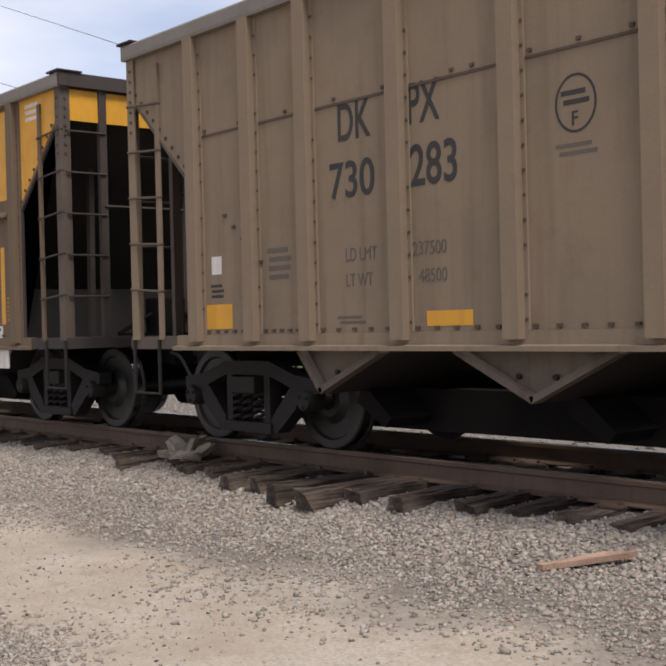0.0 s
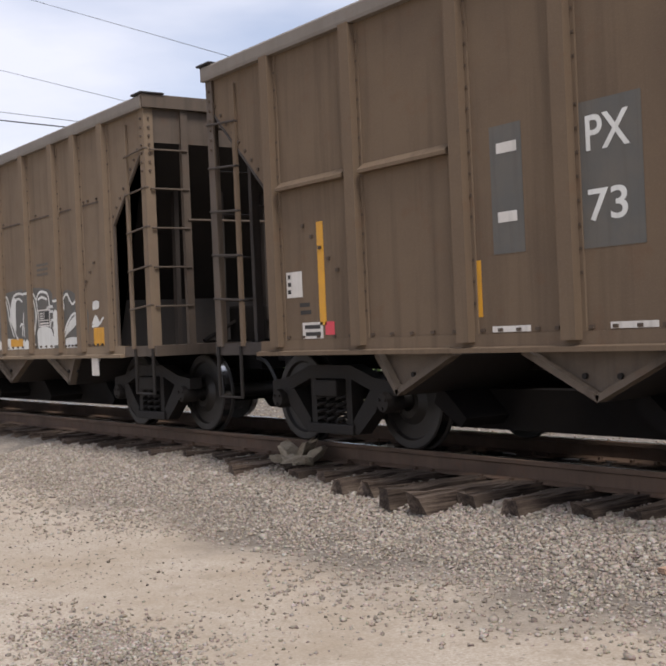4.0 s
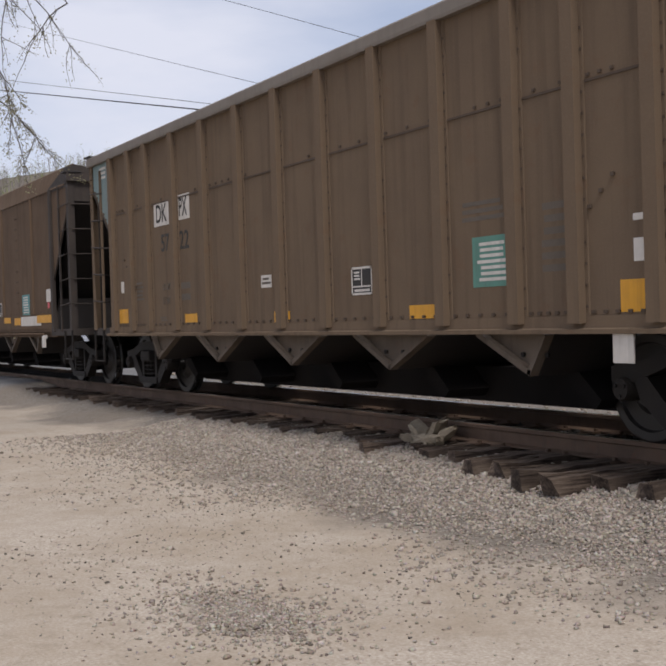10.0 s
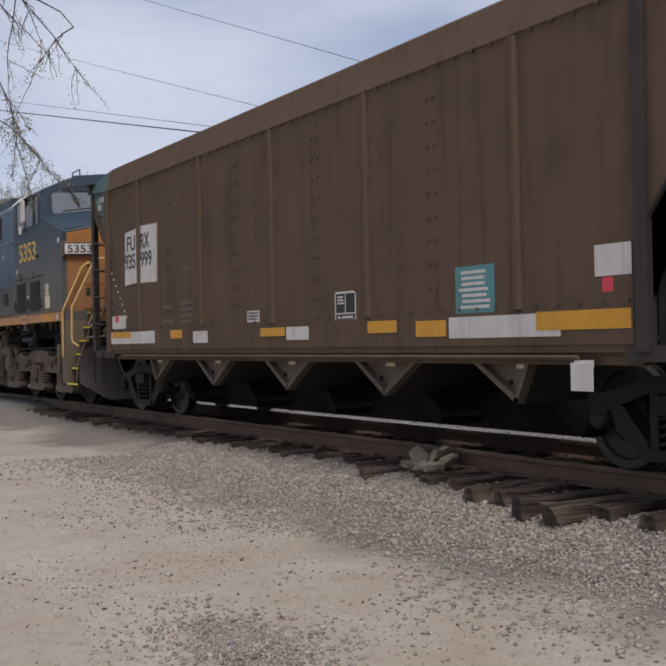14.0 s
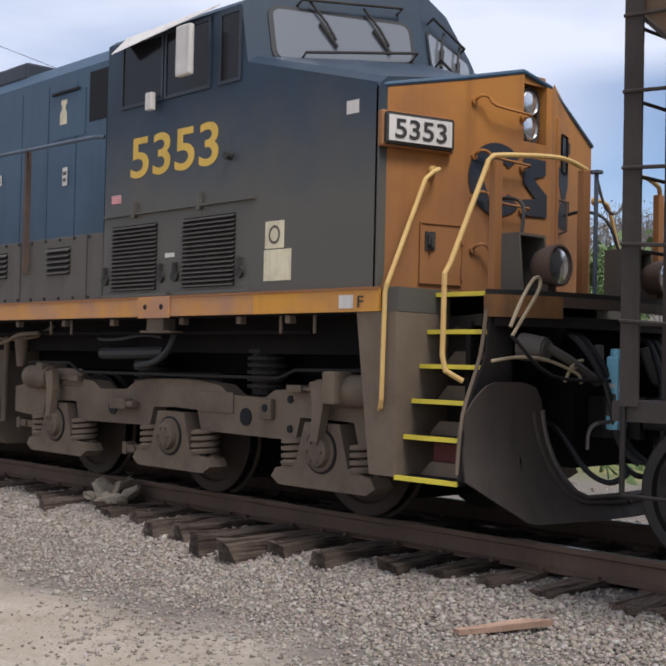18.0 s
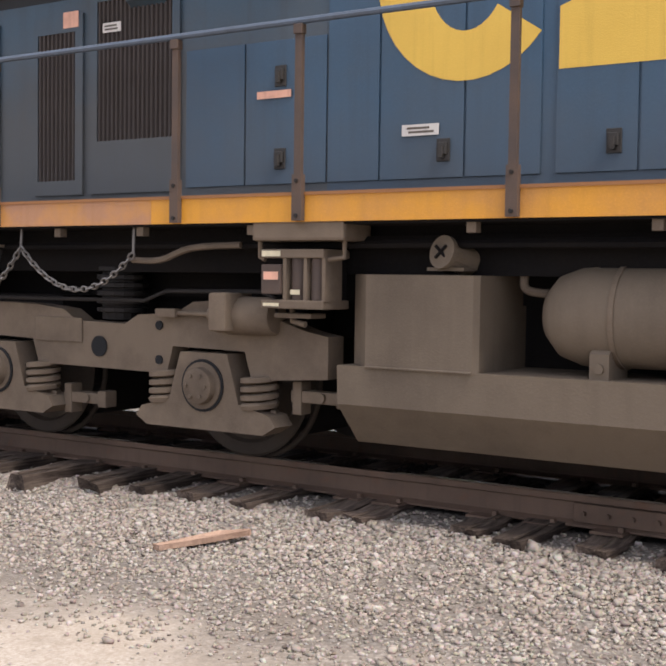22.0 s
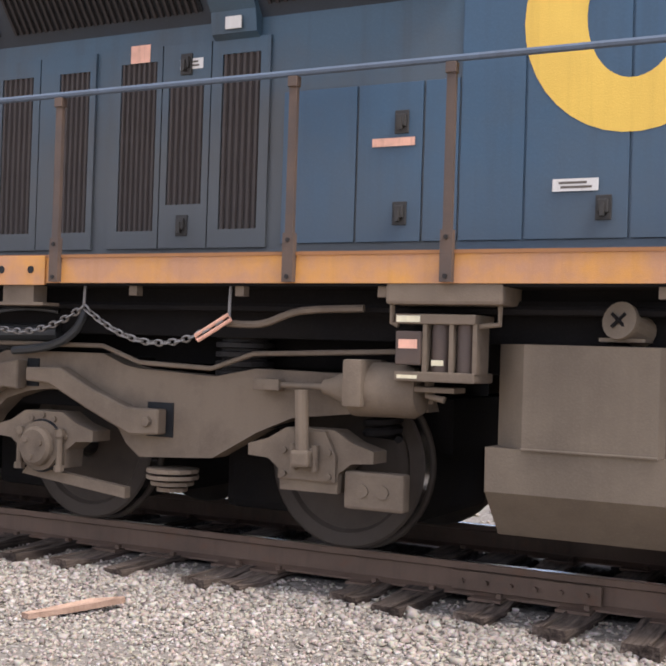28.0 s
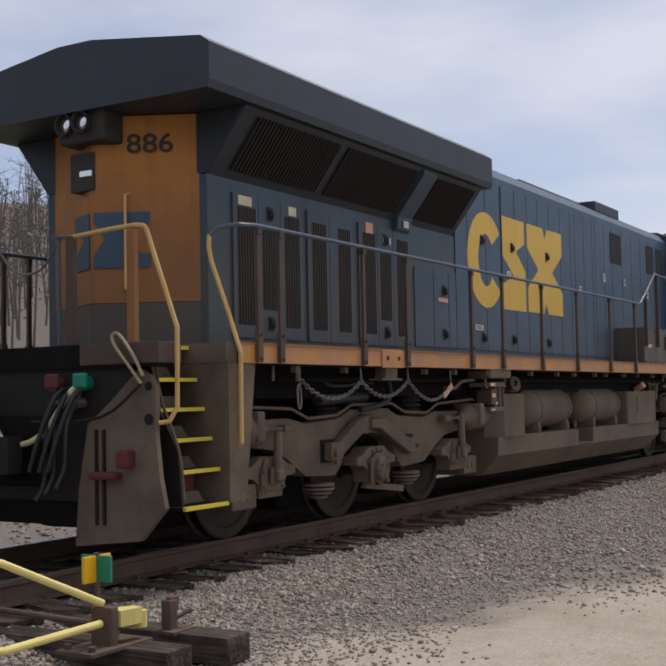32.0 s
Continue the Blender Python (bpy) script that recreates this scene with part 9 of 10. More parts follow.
        for u in (2.55, 3.3, 4.75):
            bm = B()
            box(bm, u - 0.022, u + 0.022, min(s * 1.5, s * 1.56), max(s * 1.5, s * 1.56), 2.1, 3.05 if u < 3 else 3.42)
            part("rail_post", bm, "post", lo)
    # loose hanging chain over the rear truck
    if "link" not in LM or "chainlink" not in LM:
        bm = B()
        pts = [(0.033 * math.cos(a) , 0, 0.018 * math.sin(a)) for a in [2 * math.pi * k / 10 for k in range(10)]]
        tube(bm, pts, 0.0075, 5, closed=True)
        LM["chainlink"] = soften(mesh_of(bm, "chain_link"))
    spans = [((-8.85, 1.47), (-8.28, 1.29), (-7.7, 1.46)), ((-7.7, 1.46), (-7.15, 1.3 if evo else 1.1), (-6.65, 1.47)), ((-6.65, 1.47), (-6.15, 1.25 if evo else 1.17), (-5.55, 1.42))]
    ch = part("safety_chain", tube(B(), [(-8.86, -1.46, 1.62), (-8.86, -1.46, 1.46)], 0.012, 6), "steel", lo, "long-link steel chain looped under the sill")
    for a, b, c in spans:
        line = []
        for k in range(90):
            t = k / 89
            u = a[0] + (c[0] - a[0]) * t
            base = a[1] + (c[1] - a[1]) * t
            sag = (a[1] + c[1]) / 2 - b[1]
            line.append(Vector((u, -1.47, base - sag * 4 * t * (1 - t))))
        length = sum((q - p).length for p, q in zip(line, line[1:]))
        n = max(4, int(length / 0.05))
        acc, j, out = 0.0, 0, []
        step = length / n
        for p, q in zip(line, line[1:]):
            seg = (q - p).length
            while acc + seg >= step * (len(out) + 0.5) and len(out) < n:
                f = (step * (len(out) + 0.5) - acc) / seg
                out.append((p + (q - p) * f, (q - p).normalized()))
            acc += seg
        for i, (p, dr) in enumerate(out):
            ang = math.degrees(math.atan2(dr.z, dr.x))
            part("chain_link", LM["chainlink"], "steel", ch, at=Matrix.Translation(p) @ pose(0, 0, 0, 0, -ang, 0) @ pose(0, 0, 0, 90 * (i % 2) + 20, 0, 0))
        bm = B()
        tube(bm, [(c[0], -1.46, 1.62), (c[0], -1.47, c[1])], 0.01, 6)
        part("hook", bm, "steel", ch)
    if evo:
        bm = B()
        tube(bm, smooth_path([(-8.88, -1.47, 1.44), (-8.91, -1.47, 1.38), (-8.9, -1.47, 1.24), (-8.87, -1.47, 1.2), (-8.85, -1.47, 1.26), (-8.86, -1.47, 1.38)], 3), 0.011, 6, True)
        part("hook", bm, "steel", ch, "long end link hanging down")
        bm = B()
        tube(bm, [(-5.78, -1.48, 1.3), (-5.55, -1.48, 1.43), (-5.53, -1.48, 1.4), (-5.76, -1.48, 1.27)], 0.012, 6, closed=True)
        part("end_link", bm, "pink", ch, "rust-orange end link")
    return lo


loco_a = locomotive("dark blue diesel locomotive with yellow-orange nose and dusty trucks", -11.865, "5353", "dash")
loco_b = locomotive("dark blue diesel locomotive with humped steering trucks at the train's tail", -34.16, "886", "evo")


# ---- ground, track and what stands beside it
def sandy():
    """Ground: pale crushed stone beside the track, tan grit further out, a strip of asphalt at the crossing."""
    m = bpy.data.materials.new("gravel and tan grit")
    m.use_nodes = True
    n, l = m.node_tree.nodes, m.node_tree.links
    b = n["Principled BSDF"]
    b.inputs["Roughness"].default_value, b.inputs["Specular IOR Level"].default_value = 0.95, 0.15
    co, sep = n.new("ShaderNodeTexCoord"), n.new("ShaderNodeSeparateXYZ")
    l.new(co.outputs["Object"], sep.inputs["Vector"])

    def noise_(scale, detail=5.0, rough=0.6):
        x = n.new("ShaderNodeTexNoise")
        x.inputs["Scale"].default_value, x.inputs["Detail"].default_value, x.inputs["Roughness"].default_value = scale, detail, rough
        l.new(co.outputs["Object"], x.inputs["Vector"])
        return x.outputs["Fac"]

    def rng(v, a, c, lo=0.0, hi=1.0):
        r = n.new("ShaderNodeMapRange")
        r.inputs["From Min"].default_value, r.inputs["From Max"].default_value, r.inputs["To Min"].default_value, r.inputs["To Max"].default_value = a, c, lo, hi
        l.new(v, r.inputs["Value"])
        return r.outputs["Result"]

    def op(kind, a, c):
        x = n.new("ShaderNodeMath")
        x.operation = kind
        for i, v in enumerate((a, c)):
            if isinstance(v, (int, float)):
                x.inputs[i].default_value = v
            else:
                l.new(v, x.inputs[i])
        return x.outputs["Value"]

    def mix(f, a, c):
        x = n.new("ShaderNodeMix")
        x.data_type = "RGBA"
        l.new(f, x.inputs["Factor"])
        for k, v in (("A", a), ("B", c)):
            if isinstance(v, tuple):
                x.inputs[k].default_value = (*v, 1)
            else:
                l.new(v, x.inputs[k])
        return x.outputs["Result"]

    vor = n.new("ShaderNodeTexVoronoi")
    vor.inputs["Scale"].default_value = 30
    l.new(co.outputs["Object"], vor.inputs["Vector"])
    vsep = n.new("ShaderNodeSeparateColor")
    l.new(vor.outputs["Color"], vsep.inputs["Color"])
    stone = mix(rng(vsep.outputs["Red"], 0, 1), (0.13, 0.115, 0.1), (0.38, 0.345, 0.305))
    stone = mix(rng(vor.outputs["Distance"], 0.0, 0.55, 0, 0.75), stone, (0.14, 0.12, 0.1))
    stone = mix(rng(noise_(0.9), 0.45, 0.7, 0, 0.55), stone, (0.2, 0.165, 0.13))
    grit = mix(rng(noise_(55, 3), 0.35, 0.7), (0.335, 0.28, 0.22), (0.48, 0.42, 0.352))
    grit = mix(rng(noise_(1.1, 6), 0.42, 0.7, 0, 0.7), grit, (0.3, 0.24, 0.175))
    grit = mix(rng(noise_(7, 6, 0.75), 0.5, 0.68, 0, 0.55), grit, (0.25, 0.205, 0.155))
    pebble = n.new("ShaderNodeTexVoronoi")
    pebble.inputs["Scale"].default_value = 24
    l.new(co.outputs["Object"], pebble.inputs["Vector"])
    psep = n.new("ShaderNodeSeparateColor")
    l.new(pebble.outputs["Color"], psep.inputs["Color"])
    amount = op("MULTIPLY", rng(noise_(1.7), 0.45, 0.6, 0.0, 0.6), op("MULTIPLY", rng(psep.outputs["Green"], 0.72, 0.76), rng(pebble.outputs["Distance"], 0.3, 0.22)))
    grit = mix(op("MULTIPLY", amount, rng(noise_(0.7), 0.4, 0.6)), grit, (0.16, 0.14, 0.12))
    edge = op("ADD", sep.outputs["Y"], op("MULTIPLY", op("SUBTRACT", noise_(0.45, 6), 0.5), 3.4))
    # the stone apron is wider to the left and narrows towards the middle
    edge = op("ADD", edge, rng(sep.outputs["X"], -14, -7, -0.9, 0.0))
    edge = op("SUBTRACT", edge, rng(sep.outputs["X"], 1, 8, 0.0, 0.8))
    edge = op("ADD", edge, rng(sep.outputs["X"], 5, 13, 0.0, 2.2))
    near = rng(edge, -3.6, -2.9)
    col = mix(near, grit, stone)
    far = rng(sep.outputs["Y"], 6.5, 9.0)
    grass = mix(rng(noise_(3, 6), 0.35, 0.65), (0.1, 0.12, 0.04), (0.24, 0.22, 0.1))
    col = mix(far, col, grass)
    left = rng(op("ADD", sep.outputs["X"], op("MULTIPLY", noise_(0.8), 1.2)), -25.0, -25.6)
    asphalt = mix(rng(noise_(40, 3), 0.4, 0.7), (0.15, 0.147, 0.145), (0.2, 0.195, 0.19))
    col = mix(left, col, asphalt)
    # oil and grease between and beside the rails, the train's shade painted into the same black
    oily_shade = op("MULTIPLY", rng(op("ADD", op("ABSOLUTE", sep.outputs["Y"], 0.0), op("MULTIPLY", noise_(2.2), 0.3)), 1.08, 0.88), rng(noise_(9, 3), 0.2, 0.5, 0.75, 1.0))
    col = mix(oily_shade, col, (0.016, 0.014, 0.013))
    # a worn hollow in the lot, dark with damp
    hx, hy = op("MULTIPLY", op("ADD", sep.outputs["X"], 5.65), 1.6), op("MULTIPLY", op("ADD", sep.outputs["Y"], 5.17), 2.8)
    hollow = op("SQRT", op("ADD", op("MULTIPLY", hx, hx), op("MULTIPLY", hy, hy)), 0.0)
    hollow = rng(op("ADD", hollow, op("MULTIPLY", op("SUBTRACT", noise_(3.5, 5), 0.5), 1.6)), 0.9, 0.25, 0.0, 0.75)
    col = mix(hollow, col, (0.13, 0.11, 0.085))
    l.new(col, b.inputs["Base Color"])
    bp = n.new("ShaderNodeBump")
    bp.inputs["Strength"].default_value, bp.inputs["Distance"].default_value = 0.8, 0.02
    h = op("ADD", op("MULTIPLY", op("MULTIPLY", vor.outputs["Distance"], near), -1.0), op("MULTIPLY", noise_(60, 3), 0.5))
    l.new(h, bp.inputs["Height"])
    l.new(bp.outputs["Normal"], b.inputs["Normal"])
    return m


M["ground"] = sandy()


def ground_z(x, y):
    z = -0.42
    if -2.3 < y < 2.3:
        up = min(1, max(0, (x + 7.5) / 1.6)) if y < 0 else 0      # the stones lie higher against the ties there
        z = -0.225 - 0.015 * min(1, max(0, (abs(y) - 0.78) / 0.2)) - 0.18 * min(1, max(0, (abs(y) - 1.18 - 0.12 * up) / (1.1 - 0.12 * up)))
    if y > 7:
        fall = min(1, max(0, (x + 13) / 4))
        z += min(1.5, (y - 7) * 0.05) * (1 - fall) - min(2.6, (y - 7) * 0.1) * fall
    if x < -24:
        z += min(0.13, (-24 - x) * 0.06)
    z += 0.035 * (noise.noise(Vector((x * 0.35, y * 0.35, 0.3)))) + 0.012 * noise.noise(Vector((x * 2.1, y * 2.1, 1.7)))
    return z


def axis(fine0, fine1, step, out):
    v = list(np.arange(fine0, fine1 + 1e-6, step))
    g = step
    a, b = fine0, fine1
    while b < out:
        g *= 1.35
        b += g
        v.append(b)
        a -= g
        v.insert(0, a)
    return v


xs, ys = axis(-30, 16, 0.25, 3000), axis(-7.5, 8, 0.16, 3000)
verts = [(x, y, ground_z(x, y)) for y in ys for x in xs]
nx = len(xs)
faces = [(j * nx + i, j * nx + i + 1, (j + 1) * nx + i + 1, (j + 1) * nx + i) for j in range(len(ys) - 1) for i in range(nx - 1)]
me = bpy.data.meshes.new("ground")
me.from_pydata(verts, [], faces)
me.materials.append(M["ground"])
for p in me.polygons:
    p.use_smooth = True
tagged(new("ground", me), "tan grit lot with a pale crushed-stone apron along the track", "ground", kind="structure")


def stones(name, label, n, where, size, mat, seed):
    """Loose stones lying on the ground, joined: nobody could count them."""
    r = np.random.RandomState(seed)
    base = np.array([(-1, -1, -1), (1, -1, -1), (1, 1, -1), (-1, 1, -1), (-1, -1, 1), (1, -1, 1), (1, 1, 1), (-1, 1, 1)], float) * 0.62
    tri = np.array([(0, 3, 2, 1), (4, 5, 6, 7), (0, 1, 5, 4), (1, 2, 6, 5), (2, 3, 7, 6), (3, 0, 4, 7)])
    at = np.array([where(r) for _ in range(n)])
    s = size * np.exp(r.normal(0, 0.3, n))
    q = base[None] * r.uniform(0.6, 1.2, (n, 8, 1)) * np.array([1.05, 0.85, 0.7]) + r.normal(0, 0.16, (n, 8, 3))
    q *= s[:, None, None]
    a, t = r.uniform(0, 6.283, (n, 1)), r.uniform(-0.7, 0.7, (n, 1))
    y, z = q[..., 1] * np.cos(t) - q[..., 2] * np.sin(t), q[..., 1] * np.sin(t) + q[..., 2] * np.cos(t)
    x, y = q[..., 0] * np.cos(a) - y * np.sin(a), q[..., 0] * np.sin(a) + y * np.cos(a)
    high = np.array([ground_z(u, v) for u, v in at]) + s * 0.22
    V = np.stack([x + at[:, :1], y + at[:, 1:], z + high[:, None]], 2).reshape(-1, 3)
    F = (tri[None] + 8 * np.arange(n)[:, None, None]).reshape(-1, 4)
    me_ = bpy.data.meshes.new(name)
    me_.from_pydata(V.tolist(), [], F.tolist())
    me_.polygons.foreach_set("use_smooth", [True] * len(me_.polygons))
    me_.materials.append(M[mat])
    return tagged(new(name, me_), label, "gravel", kind="stuff")


def apron(r):
    while True:
        x = r.uniform(-16, 10)
        y = -1.25 - abs(r.normal(0, 1.15))
        edge = -3.35 + 1.7 * (noise.noise(Vector((x * 0.45, y * 0.45, 4.0)))) - (0.9 if x < -9 else 0) - (0.6 if x > 4 else 0)
        if y > edge - 0.5 * r.rand() and y > -5:
            return x, y


def shoulder(r):
    # thick beside the ties, thinning out in drifts towards the lot
    while True:
        x, y = r.uniform(-16, 10), -1.3 - abs(r.normal(0, 0.62))
        if y > -3.4 and noise.noise(Vector((x * 0.9, y * 1.6, 6.0))) > -0.25 - 0.3 * (y + 2.2):
            return x, y


def bed(r):
    return r.uniform(-15, 13), r.uniform(-0.72, 0.72)


def lot(r):
    while True:
        x, y = r.uniform(-13, 2), r.uniform(-6.2, -2.6)
        if noise.noise(Vector((x * 0.6, y * 0.6, 9.0))) > r.uniform(-0.3, 0.6):
            return x, y


def behind(r):
    return r.uniform(-30, 18), r.uniform(1.6, 6.5)


stones("ballast", "pale grey crushed-stone ballast beside the track", 66000, apron, 0.0145, "stone", 1)
stones("ballast", "coarse pale crushed stone along the tie ends", 19000, shoulder, 0.0185, "stone", 15)
stones("ballast", "dirty stone ballast between the ties, the train's shade in its colour", 6500, bed, 0.024, "oilshade", 2)
def further(r):
    while True:
        x = r.uniform(10, 30)
        y = -1.25 - abs(r.normal(0, 2.0))
        if y > -5.5 + 1.2 * noise.noise(Vector((x * 0.4, y * 0.4, 2.0))):
            return x, y


stones("ballast", "pale crushed stone spreading wide along the track", 24000, further, 0.019, "stone", 12)


def crib(r):
    return r.uniform(-16, 12), r.uniform(-1.5, -0.84)


def patch(r):
    # coarse stones in and round a worn hollow of the lot
    a, d = r.uniform(0, 6.283), abs(r.normal(0, 1.0))
    return -5.65 + d * math.cos(a) * 0.55, -5.17 + d * math.sin(a) * 0.3


stones("ballast", "stone ballast filling the gaps between the tie ends", 9500, crib, 0.0135, "stone", 6)
stones("pebbles", "coarse stones round a worn hollow in the lot", 2600, patch, 0.012, "stone", 7)
stones("pebbles", "scattered dark stones on tan grit", 700, lot, 0.0095, "stone_dark", 9)
stones("pebbles", "scattered small pebbles on tan grit", 7000, lot, 0.0065, "stone", 3)
stones("ballast", "pale gravel beyond the track", 5000, behind, 0.03, "stone", 4)

# track: two rails on timber ties
track = thing("railway_track", "rusty steel rails on weathered timber ties", "railway track", kind="structure")
rail_prof = [(-0.07, -0.186), (0.07, -0.186), (0.07, -0.175), (0.012, -0.155), (0.009, -0.05), (0.036, -0.04), (0.036, -0.008), (0.028, 0.0), (-0.028, 0.0), (-0.036, -0.008), (-0.036, -0.04), (-0.009, -0.05), (-0.012, -0.155), (-0.07, -0.175)]
for s in (-1, 1):
    bm = B()
    prism(bm, [(s * 0.753 + a, b - 0.001) for a, b in rail_prof], -260, 220, "x")
    me = mesh_of(bm, "rail")
    me.materials.append(M["railside"])
    me.materials.append(M["railtop"])
    for p in me.polygons:
        if p.normal.z > 0.9 and p.center.z > -0.02:
            p.material_index = 1
    part("rail", me, "railside", track)
rnd = random.Random(11)
tie_meshes = []
for k in range(5):
    bm = B()
    L = 1.36
    box(bm, -0.115, 0.115, -L, L, -0.36, -0.19)
    bmesh.ops.subdivide_edges(bm, edges=[e for e in bm.edges if abs(e.verts[0].co.y - e.verts[1].co.y) > 1], cuts=9)
    for v in bm.verts:
        out = abs(v.co.y) > 1.05
        v.co += Vector((rnd.uniform(-0.03, 0.03) if out else rnd.uniform(-0.012, 0.012), rnd.uniform(-0.12, 0.03) * (1 if v.co.y > 0 else -1) if abs(v.co.y) > 1.3 else 0, rnd.uniform(-0.035, 0.0) if out else rnd.uniform(-0.012, 0.008)))
    # a split along the grain near the end
    a = rnd.uniform(-0.06, 0.06)
    prism(bm, [(a - 0.008, -L - 0.01), (a + 0.01, -L - 0.01), (a + 0.004, -L + 0.5)], -0.2, -0.186, "z")
    tie_meshes.append(mesh_of(bm, "tie"))
near_ties = (-5.4, -4.96, -4.5, -3.98, -3.68, -3.0, -2.62, -2.2, -1.68, -1.15, -0.62)
x = -44.0
spots = []
long_ties = ((-12.05, -1.3), (-11.5, -1.25), (-10.98, -1.4), (-10.46, -1.62), (-9.98, -1.36), (-9.5, -1.48), (-9.12, -1.46), (-8.45, -1.7), (-8.22, -1.66), (-7.58, -1.84), (-7.2, -1.88), (-6.92, -1.56), (-6.35, -1.62), (-5.88, -1.5))
while x < 26:
    if not -12.3 < x < -0.5:
        spots.append(x)
    x += 0.53 if x < -12 or x > -6 else 0.5
for x in list(spots) + list(near_ties):
    extra = 0.0
    if -9.4 < x < -6.4:
        extra = -0.06
    part("tie", tie_meshes[rnd.randrange(5)], "tie", track, at=pose(x + rnd.uniform(-0.04, 0.04), rnd.uniform(-0.07, 0.05) + extra, rnd.uniform(0.0, 0.018), 0, 0, rnd.uniform(-2.5, 2.5)))
for x, y1 in long_ties:       # sound ties whose ends stand out of the stones
    part("tie", tie_meshes[rnd.randrange(5)], "tie", track, at=pose(x, y1 + 1.38, rnd.uniform(0.0, 0.02), rnd.uniform(-0.6, 0.2), 0, rnd.uniform(-3, 3)))
for x, y1, w in ((5.8, -2.75, 0.13), (6.3, -2.84, 0.13)):
    bm = B()
    box(bm, x - w, x + w, y1, 1.5, -0.4, -0.22, 0.012)
    part("switch_tie", bm, "tiedark", track, "long dark switch timber")
bm = B()
for x in sorted(spots + list(near_ties) + [u for u, _ in long_ties]):
    if -15 < x < 14:
        for s in (-1, 1):
            box(bm, x - 0.1, x + 0.1, s * 0.753 - 0.18, s * 0.753 + 0.18, -0.192, -0.176)
            for q in (-0.1, 0.1):
                box(bm, x + 0.05, x + 0.08, s * 0.753 + q - 0.018, s * 0.753 + q + 0.018, -0.18, -0.15)
tagged(part("tie_plates", bm, "railside", track, "rusty tie plates and spikes"), kind="stuff")
for x in (-2.0, 1.35):
    bm = B()
    for y in (-0.795, -0.71):
        box(bm, x - 0.45, x + 0.45, y - 0.012, y + 0.012, -0.16, -0.05, 0.004)
    for k in range(6):
        cyl(bm, (x - 0.38 + k * 0.15, -0.84, -0.105), (x - 0.38 + k * 0.15, -0.69, -0.105), 0.016, 6)
    part("joint_bar", bm, "railside", track, "bolted rail joint bar")

# broken tie end beside the rail
cl = thing("splintered_wood", "splintered grey-tan chunk of old tie beside the rail", "wood debris")
rnd = random.Random(3)
for k, (x, y, z, h, w, tilt, lean, yaw) in enumerate(((-10.2, -1.02, -0.12, 0.15, 0.085, 14, 42, 20), (-10.02, -1.0, -0.11, 0.17, 0.11, 10, -50, 12), (-9.86, -0.98, -0.13, 0.15, 0.07, -6, -34, 24), (-10.08, -1.12, -0.17, 0.2, 0.05, 4, 6, -15),
                                             (-9.95, -1.14, -0.17, 0.14, 0.04, 8, -8, 35), (-10.3, -1.1, -0.18, 0.1, 0.04, 0, 15, 60), (-9.8, -1.08, -0.18, 0.12, 0.03, 0, -20, -40))):
    bm = B()
    box(bm, -h, h, -w, w, -0.035, 0.035)
    bmesh.ops.subdivide_edges(bm, edges=bm.edges[:], cuts=2, use_grid_fill=True)
    for v in bm.verts:
        v.co += Vector((rnd.uniform(-0.03, 0.03), rnd.uniform(-0.016, 0.016), rnd.uniform(-0.016, 0.016)))
        if abs(v.co.x) > h * 0.7:
            v.co.y *= 0.75
            v.co.z *= 0.6
    part("splinter", bm, "oldwood", cl, at=Matrix.Translation((x, y, z)) @ pose(0, 0, 0, tilt, lean, yaw))

# split plank on the stones
bm = B()
prism(bm, [(-0.3, 0.02), (-0.2, 0.05), (0.1, 0.045), (0.3, -0.01), (0.28, -0.04), (0, -0.045), (-0.26, -0.02)], 0.0, 0.035, "z")
for v in bm.verts:
    v.co.z += 0.02 * math.sin(v.co.x * 7)
pk = part("split_plank", bm, "wood", None)
pk.matrix_basis = pose(-4.36, -1.95, ground_z(-4.36, -1.95) + 0.025, 4, -6, 38)
tagged(pk, "short split plank of fresh pinkish wood on the ballast", "plank")

# low switch stand with lever and target
sw = thing("switch_stand", "low switch stand with pale yellow bow lever and green-yellow target", "switch stand")
bm = B()
tube(bm, [Vector((5.64, -2.28, 0.045))] + smooth_path([(5.1, -1.95, 0.35), (4.92, -1.97, 0.34), (4.75, -2.08, 0.2), (4.67, -2.2, 0.03), (4.68, -2.27, -0.06), (4.79, -2.3, -0.083)], 4) + [Vector((5.58, -2.31, -0.066))], 0.025, 10)
part("lever", bm, "lever", sw, "chipped pale yellow bow-shaped lever")
bm = B()
prism(bm, [(5.69, -2.38), (5.69, -2.24), (5.8, -2.28), (5.87, -2.32), (5.87, -2.4), (5.8, -2.4)], -0.1, 0.0, "z")
part("clevis", bevelled(bm, 0.012), "lever", sw, "chipped yellow lever fork")
bm = B()
cyl(bm, (5.9, -2.36, -0.135), (5.9, -2.36, -0.03), 0.042, 12)
part("hub", bm, "lever", sw)
bm = B()
box(bm, 5.61, 5.68, -2.37, -2.2, -0.24, 0.03, 0.012)
part("pedestal", bm, "railside", sw, "rusty stand casting")
bm = B()
box(bm, 5.38, 5.95, -2.42, -2.12, -0.235, -0.205, 0.008)
part("base", bm, "railside", sw, "rusty base plate")
bm = B()
tube(bm, smooth_path([(5.62, -2.24, 0.0), (5.7, -2.16, 0.03), (5.82, -2.1, -0.02), (5.9, -2.1, -0.12)], 4), 0.03, 8)
part("arm", bm, "railside", sw, "rusty bent crank arm")
for u, y in ((5.44, -2.37), (5.44, -2.17), (5.88, -2.17)):
    bm = B()
    cyl(bm, (u, y, -0.21), (u, y, -0.175), 0.024, 6)
    part("bolt", bm, "railside", sw)
bm = B()
